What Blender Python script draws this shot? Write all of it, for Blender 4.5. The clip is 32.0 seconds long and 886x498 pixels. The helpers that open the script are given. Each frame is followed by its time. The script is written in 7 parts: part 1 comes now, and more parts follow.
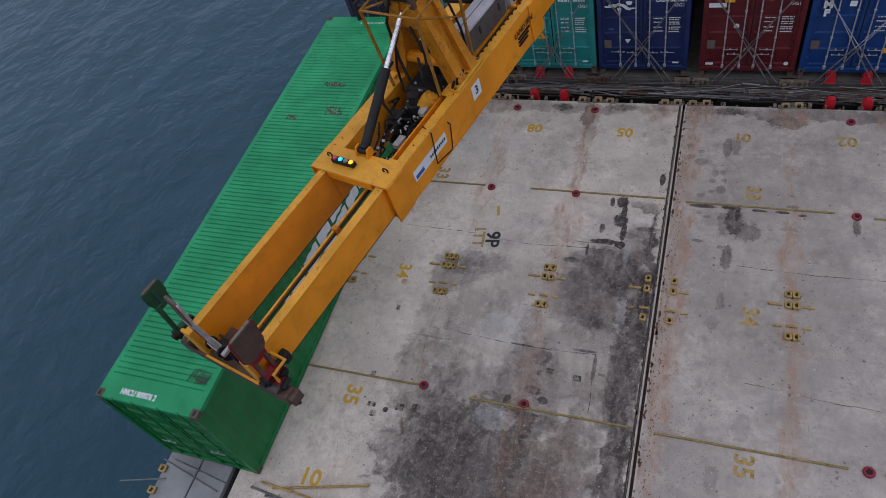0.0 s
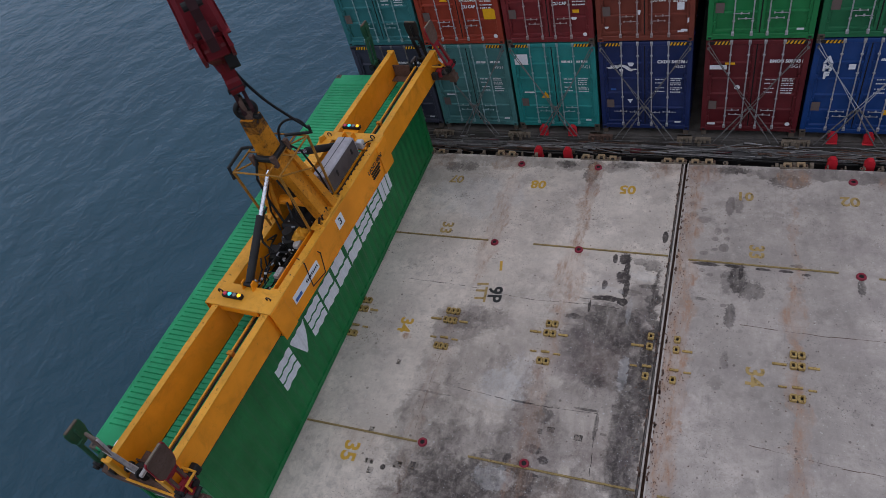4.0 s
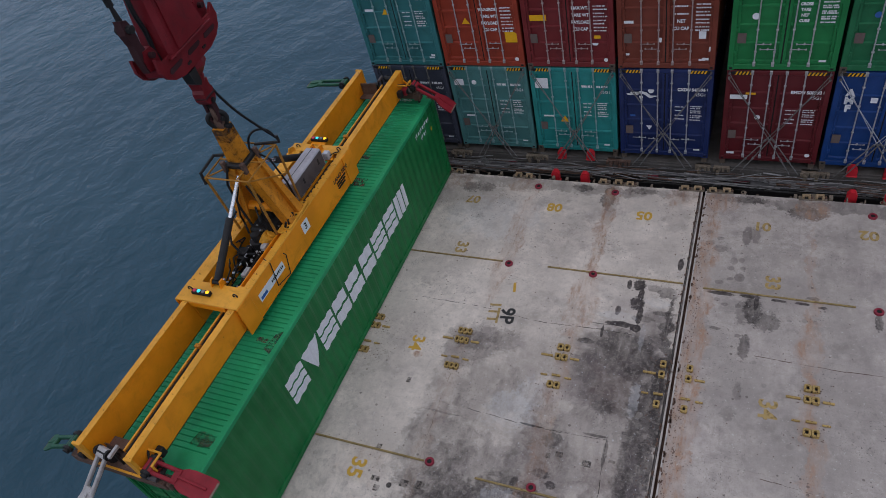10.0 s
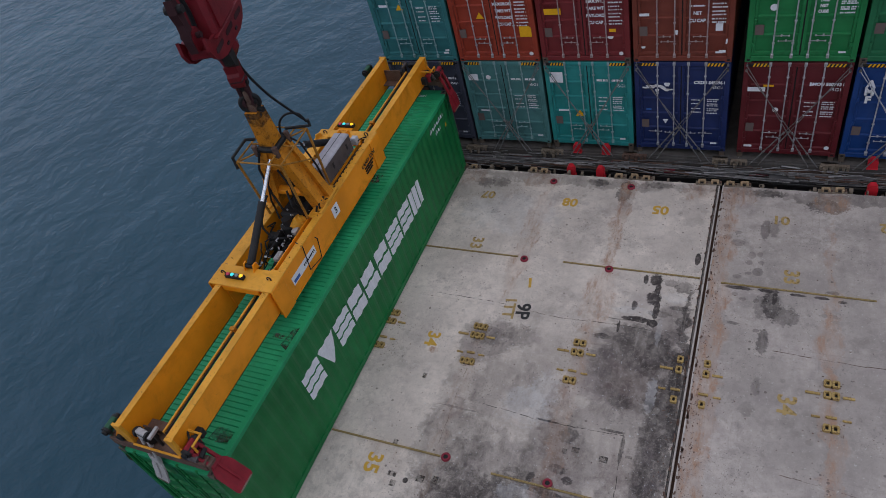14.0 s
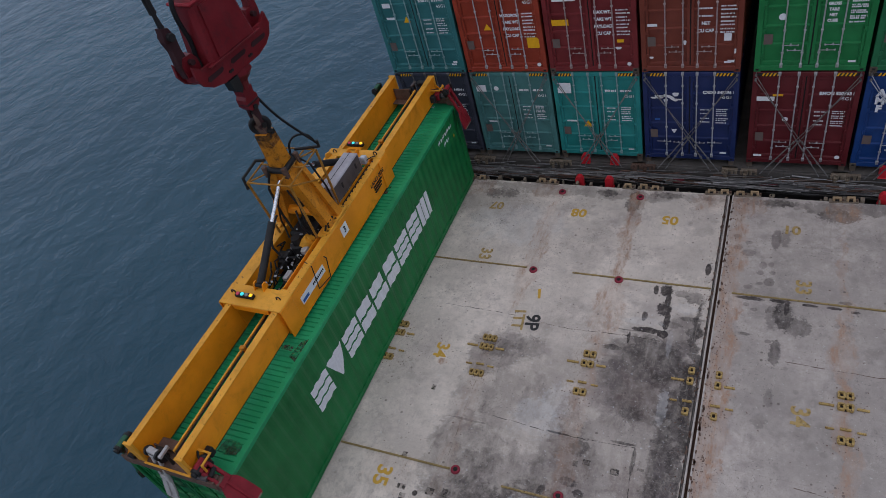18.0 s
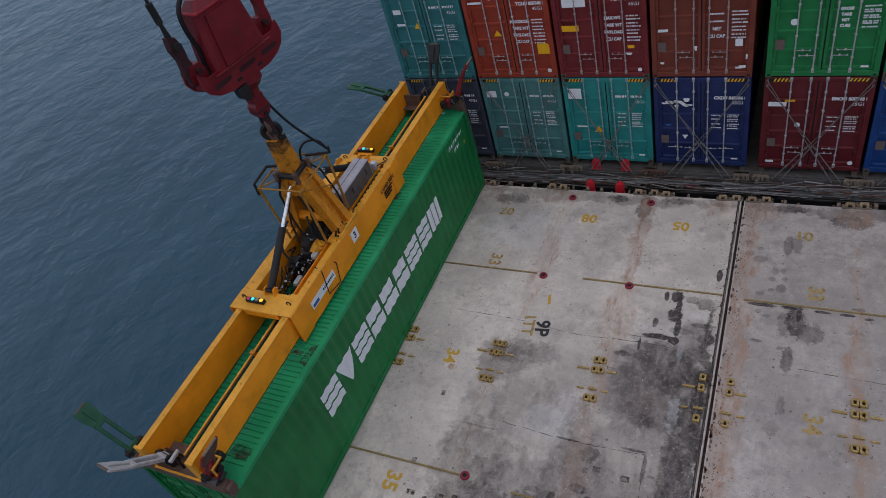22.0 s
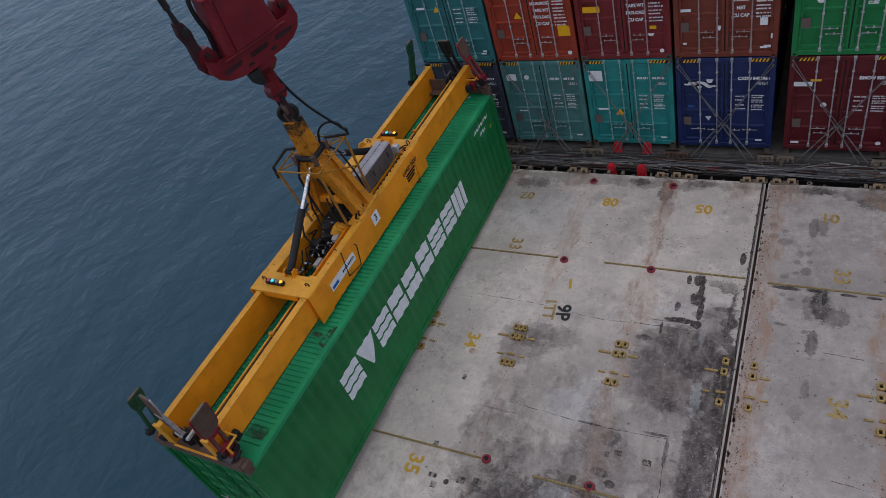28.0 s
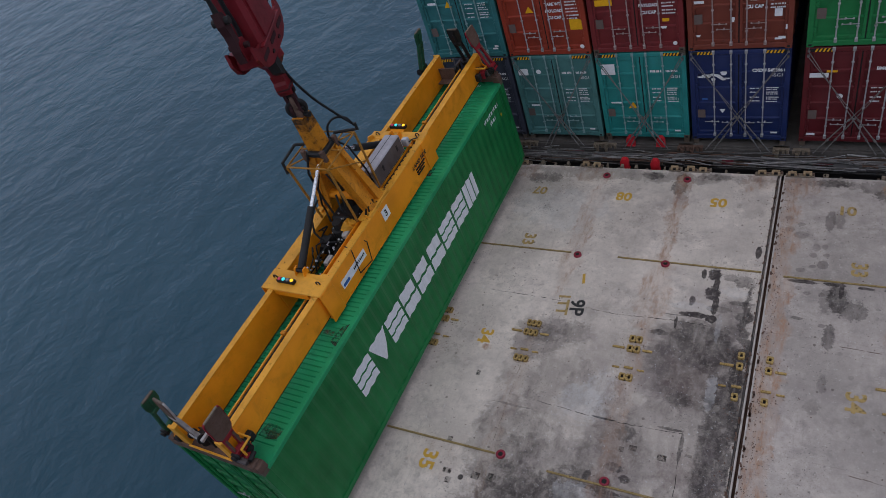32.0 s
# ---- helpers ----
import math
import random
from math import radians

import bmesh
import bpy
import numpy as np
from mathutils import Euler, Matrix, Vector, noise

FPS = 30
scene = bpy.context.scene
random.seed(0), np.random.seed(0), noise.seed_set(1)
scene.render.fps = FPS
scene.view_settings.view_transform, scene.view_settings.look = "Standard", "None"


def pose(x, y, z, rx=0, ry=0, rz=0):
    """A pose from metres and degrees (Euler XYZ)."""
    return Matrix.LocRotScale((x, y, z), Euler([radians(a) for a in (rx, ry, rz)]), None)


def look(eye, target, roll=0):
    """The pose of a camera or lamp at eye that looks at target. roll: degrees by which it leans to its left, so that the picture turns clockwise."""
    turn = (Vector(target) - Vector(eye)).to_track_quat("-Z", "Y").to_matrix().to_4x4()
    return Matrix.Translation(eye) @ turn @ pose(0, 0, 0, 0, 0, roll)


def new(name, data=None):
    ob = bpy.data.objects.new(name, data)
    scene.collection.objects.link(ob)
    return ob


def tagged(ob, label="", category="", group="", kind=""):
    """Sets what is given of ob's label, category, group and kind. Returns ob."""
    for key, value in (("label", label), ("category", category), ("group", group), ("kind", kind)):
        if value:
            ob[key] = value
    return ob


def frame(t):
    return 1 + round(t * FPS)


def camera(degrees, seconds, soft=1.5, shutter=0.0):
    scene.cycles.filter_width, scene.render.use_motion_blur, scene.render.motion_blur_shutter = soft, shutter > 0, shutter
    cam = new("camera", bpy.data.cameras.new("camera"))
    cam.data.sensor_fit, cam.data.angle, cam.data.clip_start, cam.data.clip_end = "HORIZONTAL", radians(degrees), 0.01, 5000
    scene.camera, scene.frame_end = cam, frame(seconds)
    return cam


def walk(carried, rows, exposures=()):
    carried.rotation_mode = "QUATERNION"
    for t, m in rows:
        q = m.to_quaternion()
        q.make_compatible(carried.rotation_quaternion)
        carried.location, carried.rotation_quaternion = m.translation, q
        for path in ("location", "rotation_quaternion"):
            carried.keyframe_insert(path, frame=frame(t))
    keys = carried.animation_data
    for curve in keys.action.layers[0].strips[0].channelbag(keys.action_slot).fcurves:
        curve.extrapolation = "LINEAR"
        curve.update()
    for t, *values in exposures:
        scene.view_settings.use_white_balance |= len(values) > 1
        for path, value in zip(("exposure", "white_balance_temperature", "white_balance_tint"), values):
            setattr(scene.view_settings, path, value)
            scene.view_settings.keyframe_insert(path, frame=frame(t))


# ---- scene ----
cam = camera(64.68, 32.0, soft=0.55)
# seconds, eye, Euler angles in degrees
PATH = [
    (0.0, 0.661, -15.484, 13.787, 38.17, 12.06, 16.73),
    (0.5, 0.745, -15.441, 13.778, 40.97, 11.42, 16.21),
    (1.0, 0.815, -15.426, 13.774, 42.68, 11.06, 16.63),
    (1.5, 0.843, -15.419, 13.784, 41.56, 10.43, 16.13),
    (2.0, 0.896, -15.431, 13.832, 41.34, 10.88, 16.60),
    (2.5, 0.870, -15.383, 13.745, 40.66, 11.12, 16.79),
    (3.0, 0.837, -15.428, 13.767, 40.64, 12.45, 17.95),
    (3.5, 0.840, -15.413, 13.759, 42.62, 12.20, 17.81),
    (5.5, 0.867, -15.449, 13.810, 43.03, 12.20, 18.07),
    (6.0, 0.872, -15.437, 13.800, 42.38, 7.50, 13.70),
    (6.5, 0.851, -15.421, 13.743, 43.71, 8.89, 15.63),
    (7.0, 0.857, -15.424, 13.765, 45.80, 9.87, 17.48),
    (7.5, 0.875, -15.434, 13.778, 45.09, 10.55, 18.61),
    (8.0, 0.865, -15.432, 13.783, 44.30, 11.21, 19.57),
    (8.5, 0.846, -15.442, 13.791, 44.16, 11.26, 19.78),
    (9.0, 0.818, -15.430, 13.785, 44.34, 11.16, 19.74),
    (9.5, 0.852, -15.440, 13.816, 44.56, 11.49, 20.09),
    (10.0, 0.866, -15.435, 13.812, 44.81, 11.62, 20.24),
    (10.5, 0.859, -15.425, 13.809, 44.96, 11.66, 20.25),
    (11.0, 0.863, -15.420, 13.797, 45.15, 11.89, 20.52),
    (11.5, 0.864, -15.418, 13.802, 44.54, 12.58, 21.18),
    (12.0, 0.854, -15.443, 13.826, 44.44, 12.63, 21.19),
    (12.5, 0.868, -15.439, 13.802, 44.38, 12.73, 21.16),
    (13.0, 0.880, -15.434, 13.796, 44.42, 12.88, 21.15),
    (13.5, 0.866, -15.430, 13.810, 44.47, 12.70, 20.97),
    (15.5, 0.857, -15.426, 13.808, 44.76, 12.80, 20.92),
    (16.0, 0.859, -15.415, 13.799, 44.66, 13.04, 21.13),
    (16.5, 0.862, -15.426, 13.810, 44.64, 13.36, 21.41),
    (17.0, 0.854, -15.449, 13.823, 44.78, 13.42, 21.44),
    (17.5, 0.856, -15.433, 13.804, 44.75, 13.68, 21.66),
    (18.0, 0.830, -15.418, 13.793, 45.57, 13.29, 21.25),
    (18.5, 0.845, -15.421, 13.791, 46.55, 13.25, 21.30),
    (19.0, 0.856, -15.430, 13.816, 46.58, 13.33, 21.46),
    (19.5, 0.848, -15.427, 13.819, 46.33, 13.37, 21.57),
    (20.0, 0.853, -15.436, 13.812, 46.24, 13.54, 21.72),
    (20.5, 0.862, -15.429, 13.805, 46.17, 13.61, 21.77),
    (21.0, 0.851, -15.427, 13.823, 46.17, 13.63, 21.80),
    (21.5, 0.868, -15.429, 13.816, 46.28, 13.68, 21.83),
    (22.0, 0.856, -15.419, 13.800, 46.19, 13.83, 21.98),
    (22.5, 0.856, -15.427, 13.800, 46.20, 13.81, 21.90),
    (23.0, 0.844, -15.429, 13.799, 46.22, 13.74, 21.85),
    (23.5, 0.841, -15.434, 13.805, 46.28, 13.77, 21.86),
    (24.0, 0.861, -15.422, 13.793, 46.12, 13.91, 21.96),
    (24.5, 0.865, -15.417, 13.782, 45.66, 14.19, 22.26),
    (25.0, 0.857, -15.421, 13.797, 45.22, 14.40, 22.40),
    (25.5, 0.842, -15.422, 13.810, 45.16, 14.49, 22.40),
    (27.5, 0.839, -15.421, 13.810, 45.18, 15.09, 22.88),
    (28.0, 0.849, -15.424, 13.817, 45.16, 15.22, 22.93),
    (28.5, 0.847, -15.422, 13.811, 45.16, 15.40, 23.04),
    (29.0, 0.843, -15.426, 13.817, 45.13, 15.45, 23.07),
    (29.5, 0.841, -15.428, 13.810, 45.12, 15.51, 23.05),
    (30.0, 0.844, -15.425, 13.804, 45.09, 15.63, 23.08),
    (30.5, 0.844, -15.426, 13.805, 45.07, 15.88, 23.29),
    (31.0, 0.843, -15.423, 13.814, 45.07, 15.96, 23.30),
    (31.5, 0.854, -15.416, 13.806, 45.03, 16.14, 23.38),
    (32.0, 0.864, -15.420, 13.812, 44.96, 16.29, 23.44),
]
walk(cam, [(t, pose(x, y, z, a, b, c)) for t, x, y, z, a, b, c in PATH], [(0, -0.01), (9, -0.02), (17, -0.06), (25, -0.09), (32, -0.11)])

# ---- light: overcast daylight ----
world = bpy.data.worlds.new("overcast_sky")
scene.world = world
world.use_nodes = True
wn = world.node_tree.nodes
sky = wn.new("ShaderNodeTexSky")
sky.sky_type, sky.sun_disc = "NISHITA", False
sky.sun_elevation, sky.sun_rotation = radians(82), radians(180)
sky.air_density, sky.dust_density, sky.ozone_density = 1.0, 2.2, 2.0
# an even cloud deck before the clear sky
cloud = wn.new("ShaderNodeMix")
cloud.data_type = "RGBA"
cloud.inputs[0].default_value = 0.78
cloud.inputs[7].default_value = (3.65, 4.35, 5.90, 1)
world.node_tree.links.new(sky.outputs[0], cloud.inputs[6])
world.node_tree.links.new(cloud.outputs[2], wn["Background"].inputs["Color"])
wn["Background"].inputs["Strength"].default_value = 0.140
sun = new("sun", bpy.data.lights.new("sun", "SUN"))
sun.data.energy, sun.data.angle, sun.data.color = 0.76, radians(130), (1.0, 0.85, 0.66)
sun.matrix_world = look((0, -8, 60), (0, 0, 0))
scene.view_settings.exposure = 0.0


# ---- materials ----
class Nodes:
    """Small builder for a procedural material."""

    def __init__(self, name):
        self.mat = bpy.data.materials.new(name)
        self.mat.use_nodes = True
        self.tree = self.mat.node_tree
        self.bsdf = self.tree.nodes["Principled BSDF"]
        self.out = self.tree.nodes["Material Output"]
        self.co = self.tree.nodes.new("ShaderNodeTexCoord").outputs["Object"]

    def put(self, sock, v):
        if isinstance(v, bpy.types.NodeSocket):
            self.tree.links.new(v, sock)
        elif isinstance(v, tuple) and len(v) == 3 and sock.type == "RGBA":
            sock.default_value = (*v, 1)
        else:
            sock.default_value = v

    def noise(self, scale, detail=4, rough=0.55, vec=None, warp=0.0):
        n = self.tree.nodes.new("ShaderNodeTexNoise")
        self.put(n.inputs["Vector"], vec or self.co)
        for k, v in (("Scale", scale), ("Detail", detail), ("Roughness", rough), ("Distortion", warp)):
            n.inputs[k].default_value = v
        return n.outputs["Fac"]

    def math(self, op, a, b=0.5, clamp=False):
        n = self.tree.nodes.new("ShaderNodeMath")
        n.operation, n.use_clamp = op, clamp
        self.put(n.inputs[0], a), self.put(n.inputs[1], b)
        return n.outputs[0]

    def step(self, v, lo, hi):
        n = self.tree.nodes.new("ShaderNodeMapRange")
        n.interpolation_type = "SMOOTHSTEP"
        self.put(n.inputs["Value"], v)
        n.inputs["From Min"].default_value, n.inputs["From Max"].default_value = lo, hi
        return n.outputs["Result"]

    def mix(self, f, a, b, kind="MIX"):
        n = self.tree.nodes.new("ShaderNodeMix")
        n.data_type, n.blend_type = "RGBA", kind
        self.put(n.inputs[0], f), self.put(n.inputs[6], a), self.put(n.inputs[7], b)
        return n.outputs[2]

    def stretch(self, sx, sy, sz, at=(0, 0, 0), turn=0):
        n = self.tree.nodes.new("ShaderNodeMapping")
        self.put(n.inputs["Vector"], self.co)
        n.inputs["Scale"].default_value, n.inputs["Location"].default_value = (sx, sy, sz), at
        n.inputs["Rotation"].default_value = (0, 0, radians(turn))
        return n.outputs[0]

    def axis(self):
        n = self.tree.nodes.new("ShaderNodeSeparateXYZ")
        self.put(n.inputs[0], self.co)
        return n.outputs

    def blot(self, x, y, rx, ry, ragged, edge):
        """1 inside a ragged ellipse on the sheet, 0 outside."""
        n = self.tree.nodes.new("ShaderNodeVectorMath")
        n.operation = "LENGTH"
        self.put(n.inputs[0], self.stretch(1 / rx, 1 / ry, 0, (-x / rx, -y / ry, 0)))
        r = self.math("ADD", n.outputs["Value"], self.math("MULTIPLY", self.math("SUBTRACT", edge, 0.5), ragged * 2.6))
        return self.step(r, 1.06, 0.68) if min(rx, ry) > 0.3 else self.step(r, 1.02, 0.80)

    def bump(self, h, strength=0.3, dist=0.01):
        n = self.tree.nodes.new("ShaderNodeBump")
        n.inputs["Strength"].default_value, n.inputs["Distance"].default_value = strength, dist
        self.put(n.inputs["Height"], h)
        self.put(self.bsdf.inputs["Normal"], n.outputs[0])

    def done(self, color, rough, metal=0.0):
        self.put(self.bsdf.inputs["Base Color"], color)
        self.put(self.bsdf.inputs["Roughness"], rough)
        self.put(self.bsdf.inputs["Metallic"], metal)
        return self.mat


def paint(name, col, rough=0.5, wear=0.35, rust=0.25, grime=0.5, scale=1.0):
    """Weathered steel paint: tone patches, grime, rust specks and scrapes."""
    m = Nodes(name)
    c = m.mix(m.step(m.noise(0.9 * scale, 5), 0.3, 0.75), tuple(v * 0.82 for v in col), tuple(min(1, v * 1.14 + 0.008) for v in col))
    dirt = m.step(m.noise(2.3 * scale, 8, 0.7, warp=0.6), 0.48, 0.78)
    c = m.mix(m.math("MULTIPLY", dirt, grime), c, tuple(v * 0.35 + 0.012 for v in col))
    runs = m.step(m.noise(1.0, 6, 0.7, m.stretch(5 * scale, 5 * scale, 0.35)), 0.55, 0.8)
    c = m.mix(m.math("MULTIPLY", runs, grime * 0.6), c, tuple(v * 0.5 + 0.02 for v in col))
    spots = m.step(m.noise(9 * scale, 6, 0.75), 0.70 - rust * 0.1, 0.76 - rust * 0.1)
    c = m.mix(m.math("MULTIPLY", spots, min(1.0, rust * 2)), c, (0.09, 0.035, 0.018))
    scr = m.step(m.noise(5 * scale, 4, 0.6, m.stretch(1, 3.2, 1.4)), 0.71, 0.75)
    c = m.mix(m.math("MULTIPLY", scr, wear), c, tuple(v * 0.6 + 0.16 for v in col))
    m.bump(m.math("ADD", m.noise(30 * scale, 4), m.noise(2.2 * scale, 3)), 0.12, 0.006)
    m.bsdf.inputs["Specular IOR Level"].default_value = 0.26
    return m.done(c, m.math("ADD", m.math("MULTIPLY", dirt, 0.2), rough))


def metal(name, col, rough=0.45, metallic=0.8, rust=0.3):
    m = Nodes(name)
    c = m.mix(m.step(m.noise(6, 6, 0.7), 0.4, 0.7), col, tuple(v * 0.6 for v in col))
    c = m.mix(m.math("MULTIPLY", m.step(m.noise(11, 6, 0.75), 0.5, 0.7), rust), c, (0.10, 0.042, 0.02))
    m.bump(m.noise(45, 4), 0.15, 0.004)
    return m.done(c, m.math("ADD", m.math("MULTIPLY", m.noise(8), 0.25), rough), metallic)


def plain(name, col, rough=0.55, emit=0.0):
    m = Nodes(name)
    c = m.mix(m.noise(14, 5), tuple(v * 0.8 for v in col), tuple(min(1, v * 1.15) for v in col))
    m.bsdf.inputs["Specular IOR Level"].default_value = 0.3
    if emit:
        m.bsdf.inputs["Emission Color"].default_value = (*col, 1)
        m.bsdf.inputs["Emission Strength"].default_value = emit
    return m.done(c, rough)


def worn_marking(name, col, keep=0.5, floor=0.3, soft=0.11, scale=8.0):
    """Paint on the plate with flaked gaps that let the plate show."""
    m = Nodes(name)
    m.done(m.mix(m.noise(9, 5), tuple(v * 0.7 for v in col), col), 0.6)
    clear = m.tree.nodes.new("ShaderNodeBsdfTransparent")
    mx = m.tree.nodes.new("ShaderNodeMixShader")
    m.put(mx.inputs[0], m.math("MAXIMUM", m.step(m.noise(scale, 7, 0.72), keep - soft, keep + soft), floor))
    m.put(mx.inputs[1], clear.outputs[0]), m.put(mx.inputs[2], m.bsdf.outputs[0])
    m.put(m.out.inputs["Surface"], mx.outputs[0])
    return m.mat


def hatch_paint(name, stains, seed, light, dark, y0, y1):
    """Worn light-grey deck paint with oil stains, rust bleeding and scuffs."""
    m = Nodes(name)
    warp = m.tree.nodes.new("ShaderNodeVectorMath")
    warp.operation = "MULTIPLY_ADD"
    nz = m.tree.nodes.new("ShaderNodeTexNoise")
    nz.inputs["Scale"].default_value, nz.inputs["Detail"].default_value, nz.inputs["Roughness"].default_value = 1.3, 8, 0.62
    m.put(nz.inputs["Vector"], m.co)
    m.put(warp.inputs[0], nz.outputs["Color"]), m.put(warp.inputs[2], m.co)
    warp.inputs[1].default_value = (0.9, 0.9, 0)
    flat, loose = m.co, warp.outputs[0]
    near = m.tree.nodes.new("ShaderNodeVectorMath")
    near.operation = "MULTIPLY_ADD"
    m.put(near.inputs[0], nz.outputs["Color"]), m.put(near.inputs[2], m.co)
    near.inputs[1].default_value = (0.09, 0.09, 0)
    off = m.stretch(1, 1, 1, (seed, 3, 0))
    g = m.mix(m.step(m.noise(0.5, 7, 0.68), 0.36, 0.66), tuple(v * 0.80 for v in light), tuple(v * 1.11 for v in light))
    worn = m.math("ADD", m.math("MULTIPLY", m.step(m.noise(0.42, 5, 0.6, off), 0.46, 0.60), 0.62), 0.14)
    g = m.mix(m.math("MULTIPLY", m.step(m.noise(2.6, 9, 0.70, warp=0.3), 0.47, 0.62), m.math("MULTIPLY", worn, 0.75)), g, tuple(v * 0.60 for v in light))
    g = m.mix(m.math("MULTIPLY", m.step(m.noise(1.3, 9, 0.74, off, 0.1), 0.53, 0.66), 0.45), g, tuple(v * 1.30 for v in light))
    # soot and oil soaked over broad patches, broken by bare paint
    mott = m.step(m.noise(1.7, 11, 0.8, m.stretch(1, 0.8, 1, (2, seed, 0)), 0.35), 0.32, 0.72)
    wash = m.step(m.noise(1.1, 8, 0.66, m.stretch(1, 0.6, 1, (5, seed, 0)), 0.2), 0.30, 0.66)
    fine = m.step(m.noise(4.5, 9, 0.72, m.stretch(1, 0.45, 1), 0.4), 0.36, 0.66)
    rusty = m.math("MULTIPLY", m.step(m.noise(1.0, 9, 0.78, m.stretch(7, 1.3, 1)), 0.40, 0.66), fine)
    m.co = loose
    edge = m.noise(2.6, 8, 0.7)
    m.co = flat
    crumb = m.noise(8.0, 9, 0.74)
    for x, y, rx, ry, amount, rag in stains:
        if y + 1.3 * ry + 0.25 < y0 or y - 1.3 * ry - 0.25 > y1:
            continue
        small = max(rx, ry) < 0.6
        m.co, shift = (near.outputs[0], 0.045) if small else (loose, 0.45)
        k = m.blot(x + shift, y + shift, rx, ry, rag * 1.3 + 0.08 if small else rag, crumb if small else edge)
        if amount >= 3:
            k = m.math("MULTIPLY", m.math("MULTIPLY", k, amount - 3), m.math("ADD", m.math("ADD", m.math("MULTIPLY", wash, 0.46), 0.62), m.math("MULTIPLY", fine, 0.26)), True)
            g = m.mix(k, g, (0.108, 0.084, 0.078))
        elif amount > 1.5:
            g = m.mix(m.math("MULTIPLY", m.math("MULTIPLY", k, 0.34), m.math("SUBTRACT", 1.0, m.math("MULTIPLY", mott, 0.8))), g, tuple(min(0.62, v * 1.32) for v in light))
        elif amount >= 1:
            k = m.math("MULTIPLY", k, m.math("ADD", m.math("MULTIPLY", fine, 0.28), m.math("ADD", m.math("MULTIPLY", mott, 0.12), 0.86)), True)
            g = m.mix(k, g, dark)
        elif amount >= 0:
            k = m.math("MULTIPLY", m.math("MULTIPLY", k, amount), m.math("ADD", m.math("ADD", m.math("MULTIPLY", mott, 0.55), 0.36), m.math("MULTIPLY", fine, 0.34)), True)
            g = m.mix(k, g, tuple(v * 0.9 for v in dark))
        elif amount < -2:
            g = m.mix(m.math("MULTIPLY", m.math("MULTIPLY", k, -0.3 * amount), m.math("ADD", m.math("MULTIPLY", mott, 0.5), m.math("MULTIPLY", fine, 0.4)), True), g, (0.115, 0.072, 0.060))
        else:
            g = m.mix(m.math("MULTIPLY", k, m.math("ADD", m.math("MULTIPLY", rusty, -0.75 * amount), -0.12 * amount), True), g, (0.36, 0.215, 0.14))
    m.co = flat
    streak = m.step(m.noise(1.0, 9, 0.78, m.stretch(9, 0.5, 1)), 0.55, 0.70)
    g = m.mix(m.math("MULTIPLY", streak, 0.50), g, tuple(v * 0.55 for v in light))
    cross_ = m.step(m.noise(1.0, 8, 0.78, m.stretch(0.6, 8, 1, (0, seed, 0))), 0.60, 0.70)
    g = m.mix(m.math("MULTIPLY", cross_, 0.35), g, tuple(v * 0.58 for v in light))
    # round drips, in clusters
    vo = m.tree.nodes.new("ShaderNodeTexVoronoi")
    m.put(vo.inputs["Vector"], m.mix(0.06, off, nz.outputs["Color"]))
    vo.inputs["Scale"].default_value = 4.4
    size = m.math("MULTIPLY", m.step(m.noise(0.9, 4, 0.6, off), 0.42, 0.66), 0.30)
    drip = m.step(m.math("SUBTRACT", size, vo.outputs["Distance"]), -0.02, 0.03)
    g = m.mix(m.math("MULTIPLY", m.math("MULTIPLY", drip, fine), 0.55), g, tuple(v * 0.45 for v in light))
    speck = m.math("MULTIPLY", m.step(m.noise(19, 7, 0.78), 0.578, 0.61), m.step(m.noise(0.7, 6, 0.7, off), 0.46, 0.60))
    g = m.mix(m.math("MULTIPLY", speck, 0.9), g, (0.055, 0.046, 0.042))
    grit = m.step(m.noise(8.5, 9, 0.76, m.stretch(1, 1, 1, (1, seed, 0))), 0.47, 0.68)
    g = m.mix(m.math("MULTIPLY", grit, 0.46), g, tuple(v * 0.58 for v in light))
    # fine grain, and pocks where the paint has burst
    grain = m.step(m.noise(34, 6, 0.8), 0.40, 0.62)
    g = m.mix(m.math("MULTIPLY", grain, 0.30), g, (0.74, 0.72, 0.70), "MULTIPLY")
    po = m.tree.nodes.new("ShaderNodeTexVoronoi")
    m.put(po.inputs["Vector"], off)
    po.inputs["Scale"].default_value = 7.5
    rgb = m.tree.nodes.new("ShaderNodeSeparateColor")
    m.put(rgb.inputs[0], po.outputs["Color"])
    size = m.math("MULTIPLY", m.math("POWER", rgb.outputs[0], 9.0), 0.26)
    pock = m.math("MULTIPLY", m.step(m.math("SUBTRACT", size, po.outputs["Distance"]), -0.01, 0.03), m.step(m.noise(0.8, 5, 0.6, m.stretch(1, 1, 1, (3, seed, 0))), 0.36, 0.52))
    g = m.mix(m.math("MULTIPLY", pock, 0.65), g, (0.075, 0.055, 0.046))
    bruise = m.step(m.noise(0.85, 7, 0.7, m.stretch(1, 1.2, 1, (6, seed, 0)), 0.2), 0.50, 0.72)
    g = m.mix(m.math("MULTIPLY", bruise, 0.34), g, (0.21, 0.165, 0.165))
    rustsp = m.step(m.noise(6, 8, 0.78, m.stretch(1, 1, 1, (4, seed, 0))), 0.63, 0.68)
    g = m.mix(m.math("MULTIPLY", rustsp, 0.62), g, (0.22, 0.14, 0.10))
    chips = m.step(m.noise(13, 7, 0.75, m.stretch(1, 1, 1, (9, seed, 0))), 0.61, 0.64)
    g = m.mix(m.math("MULTIPLY", chips, 0.5), g, tuple(min(0.62, v * 1.5) for v in light))
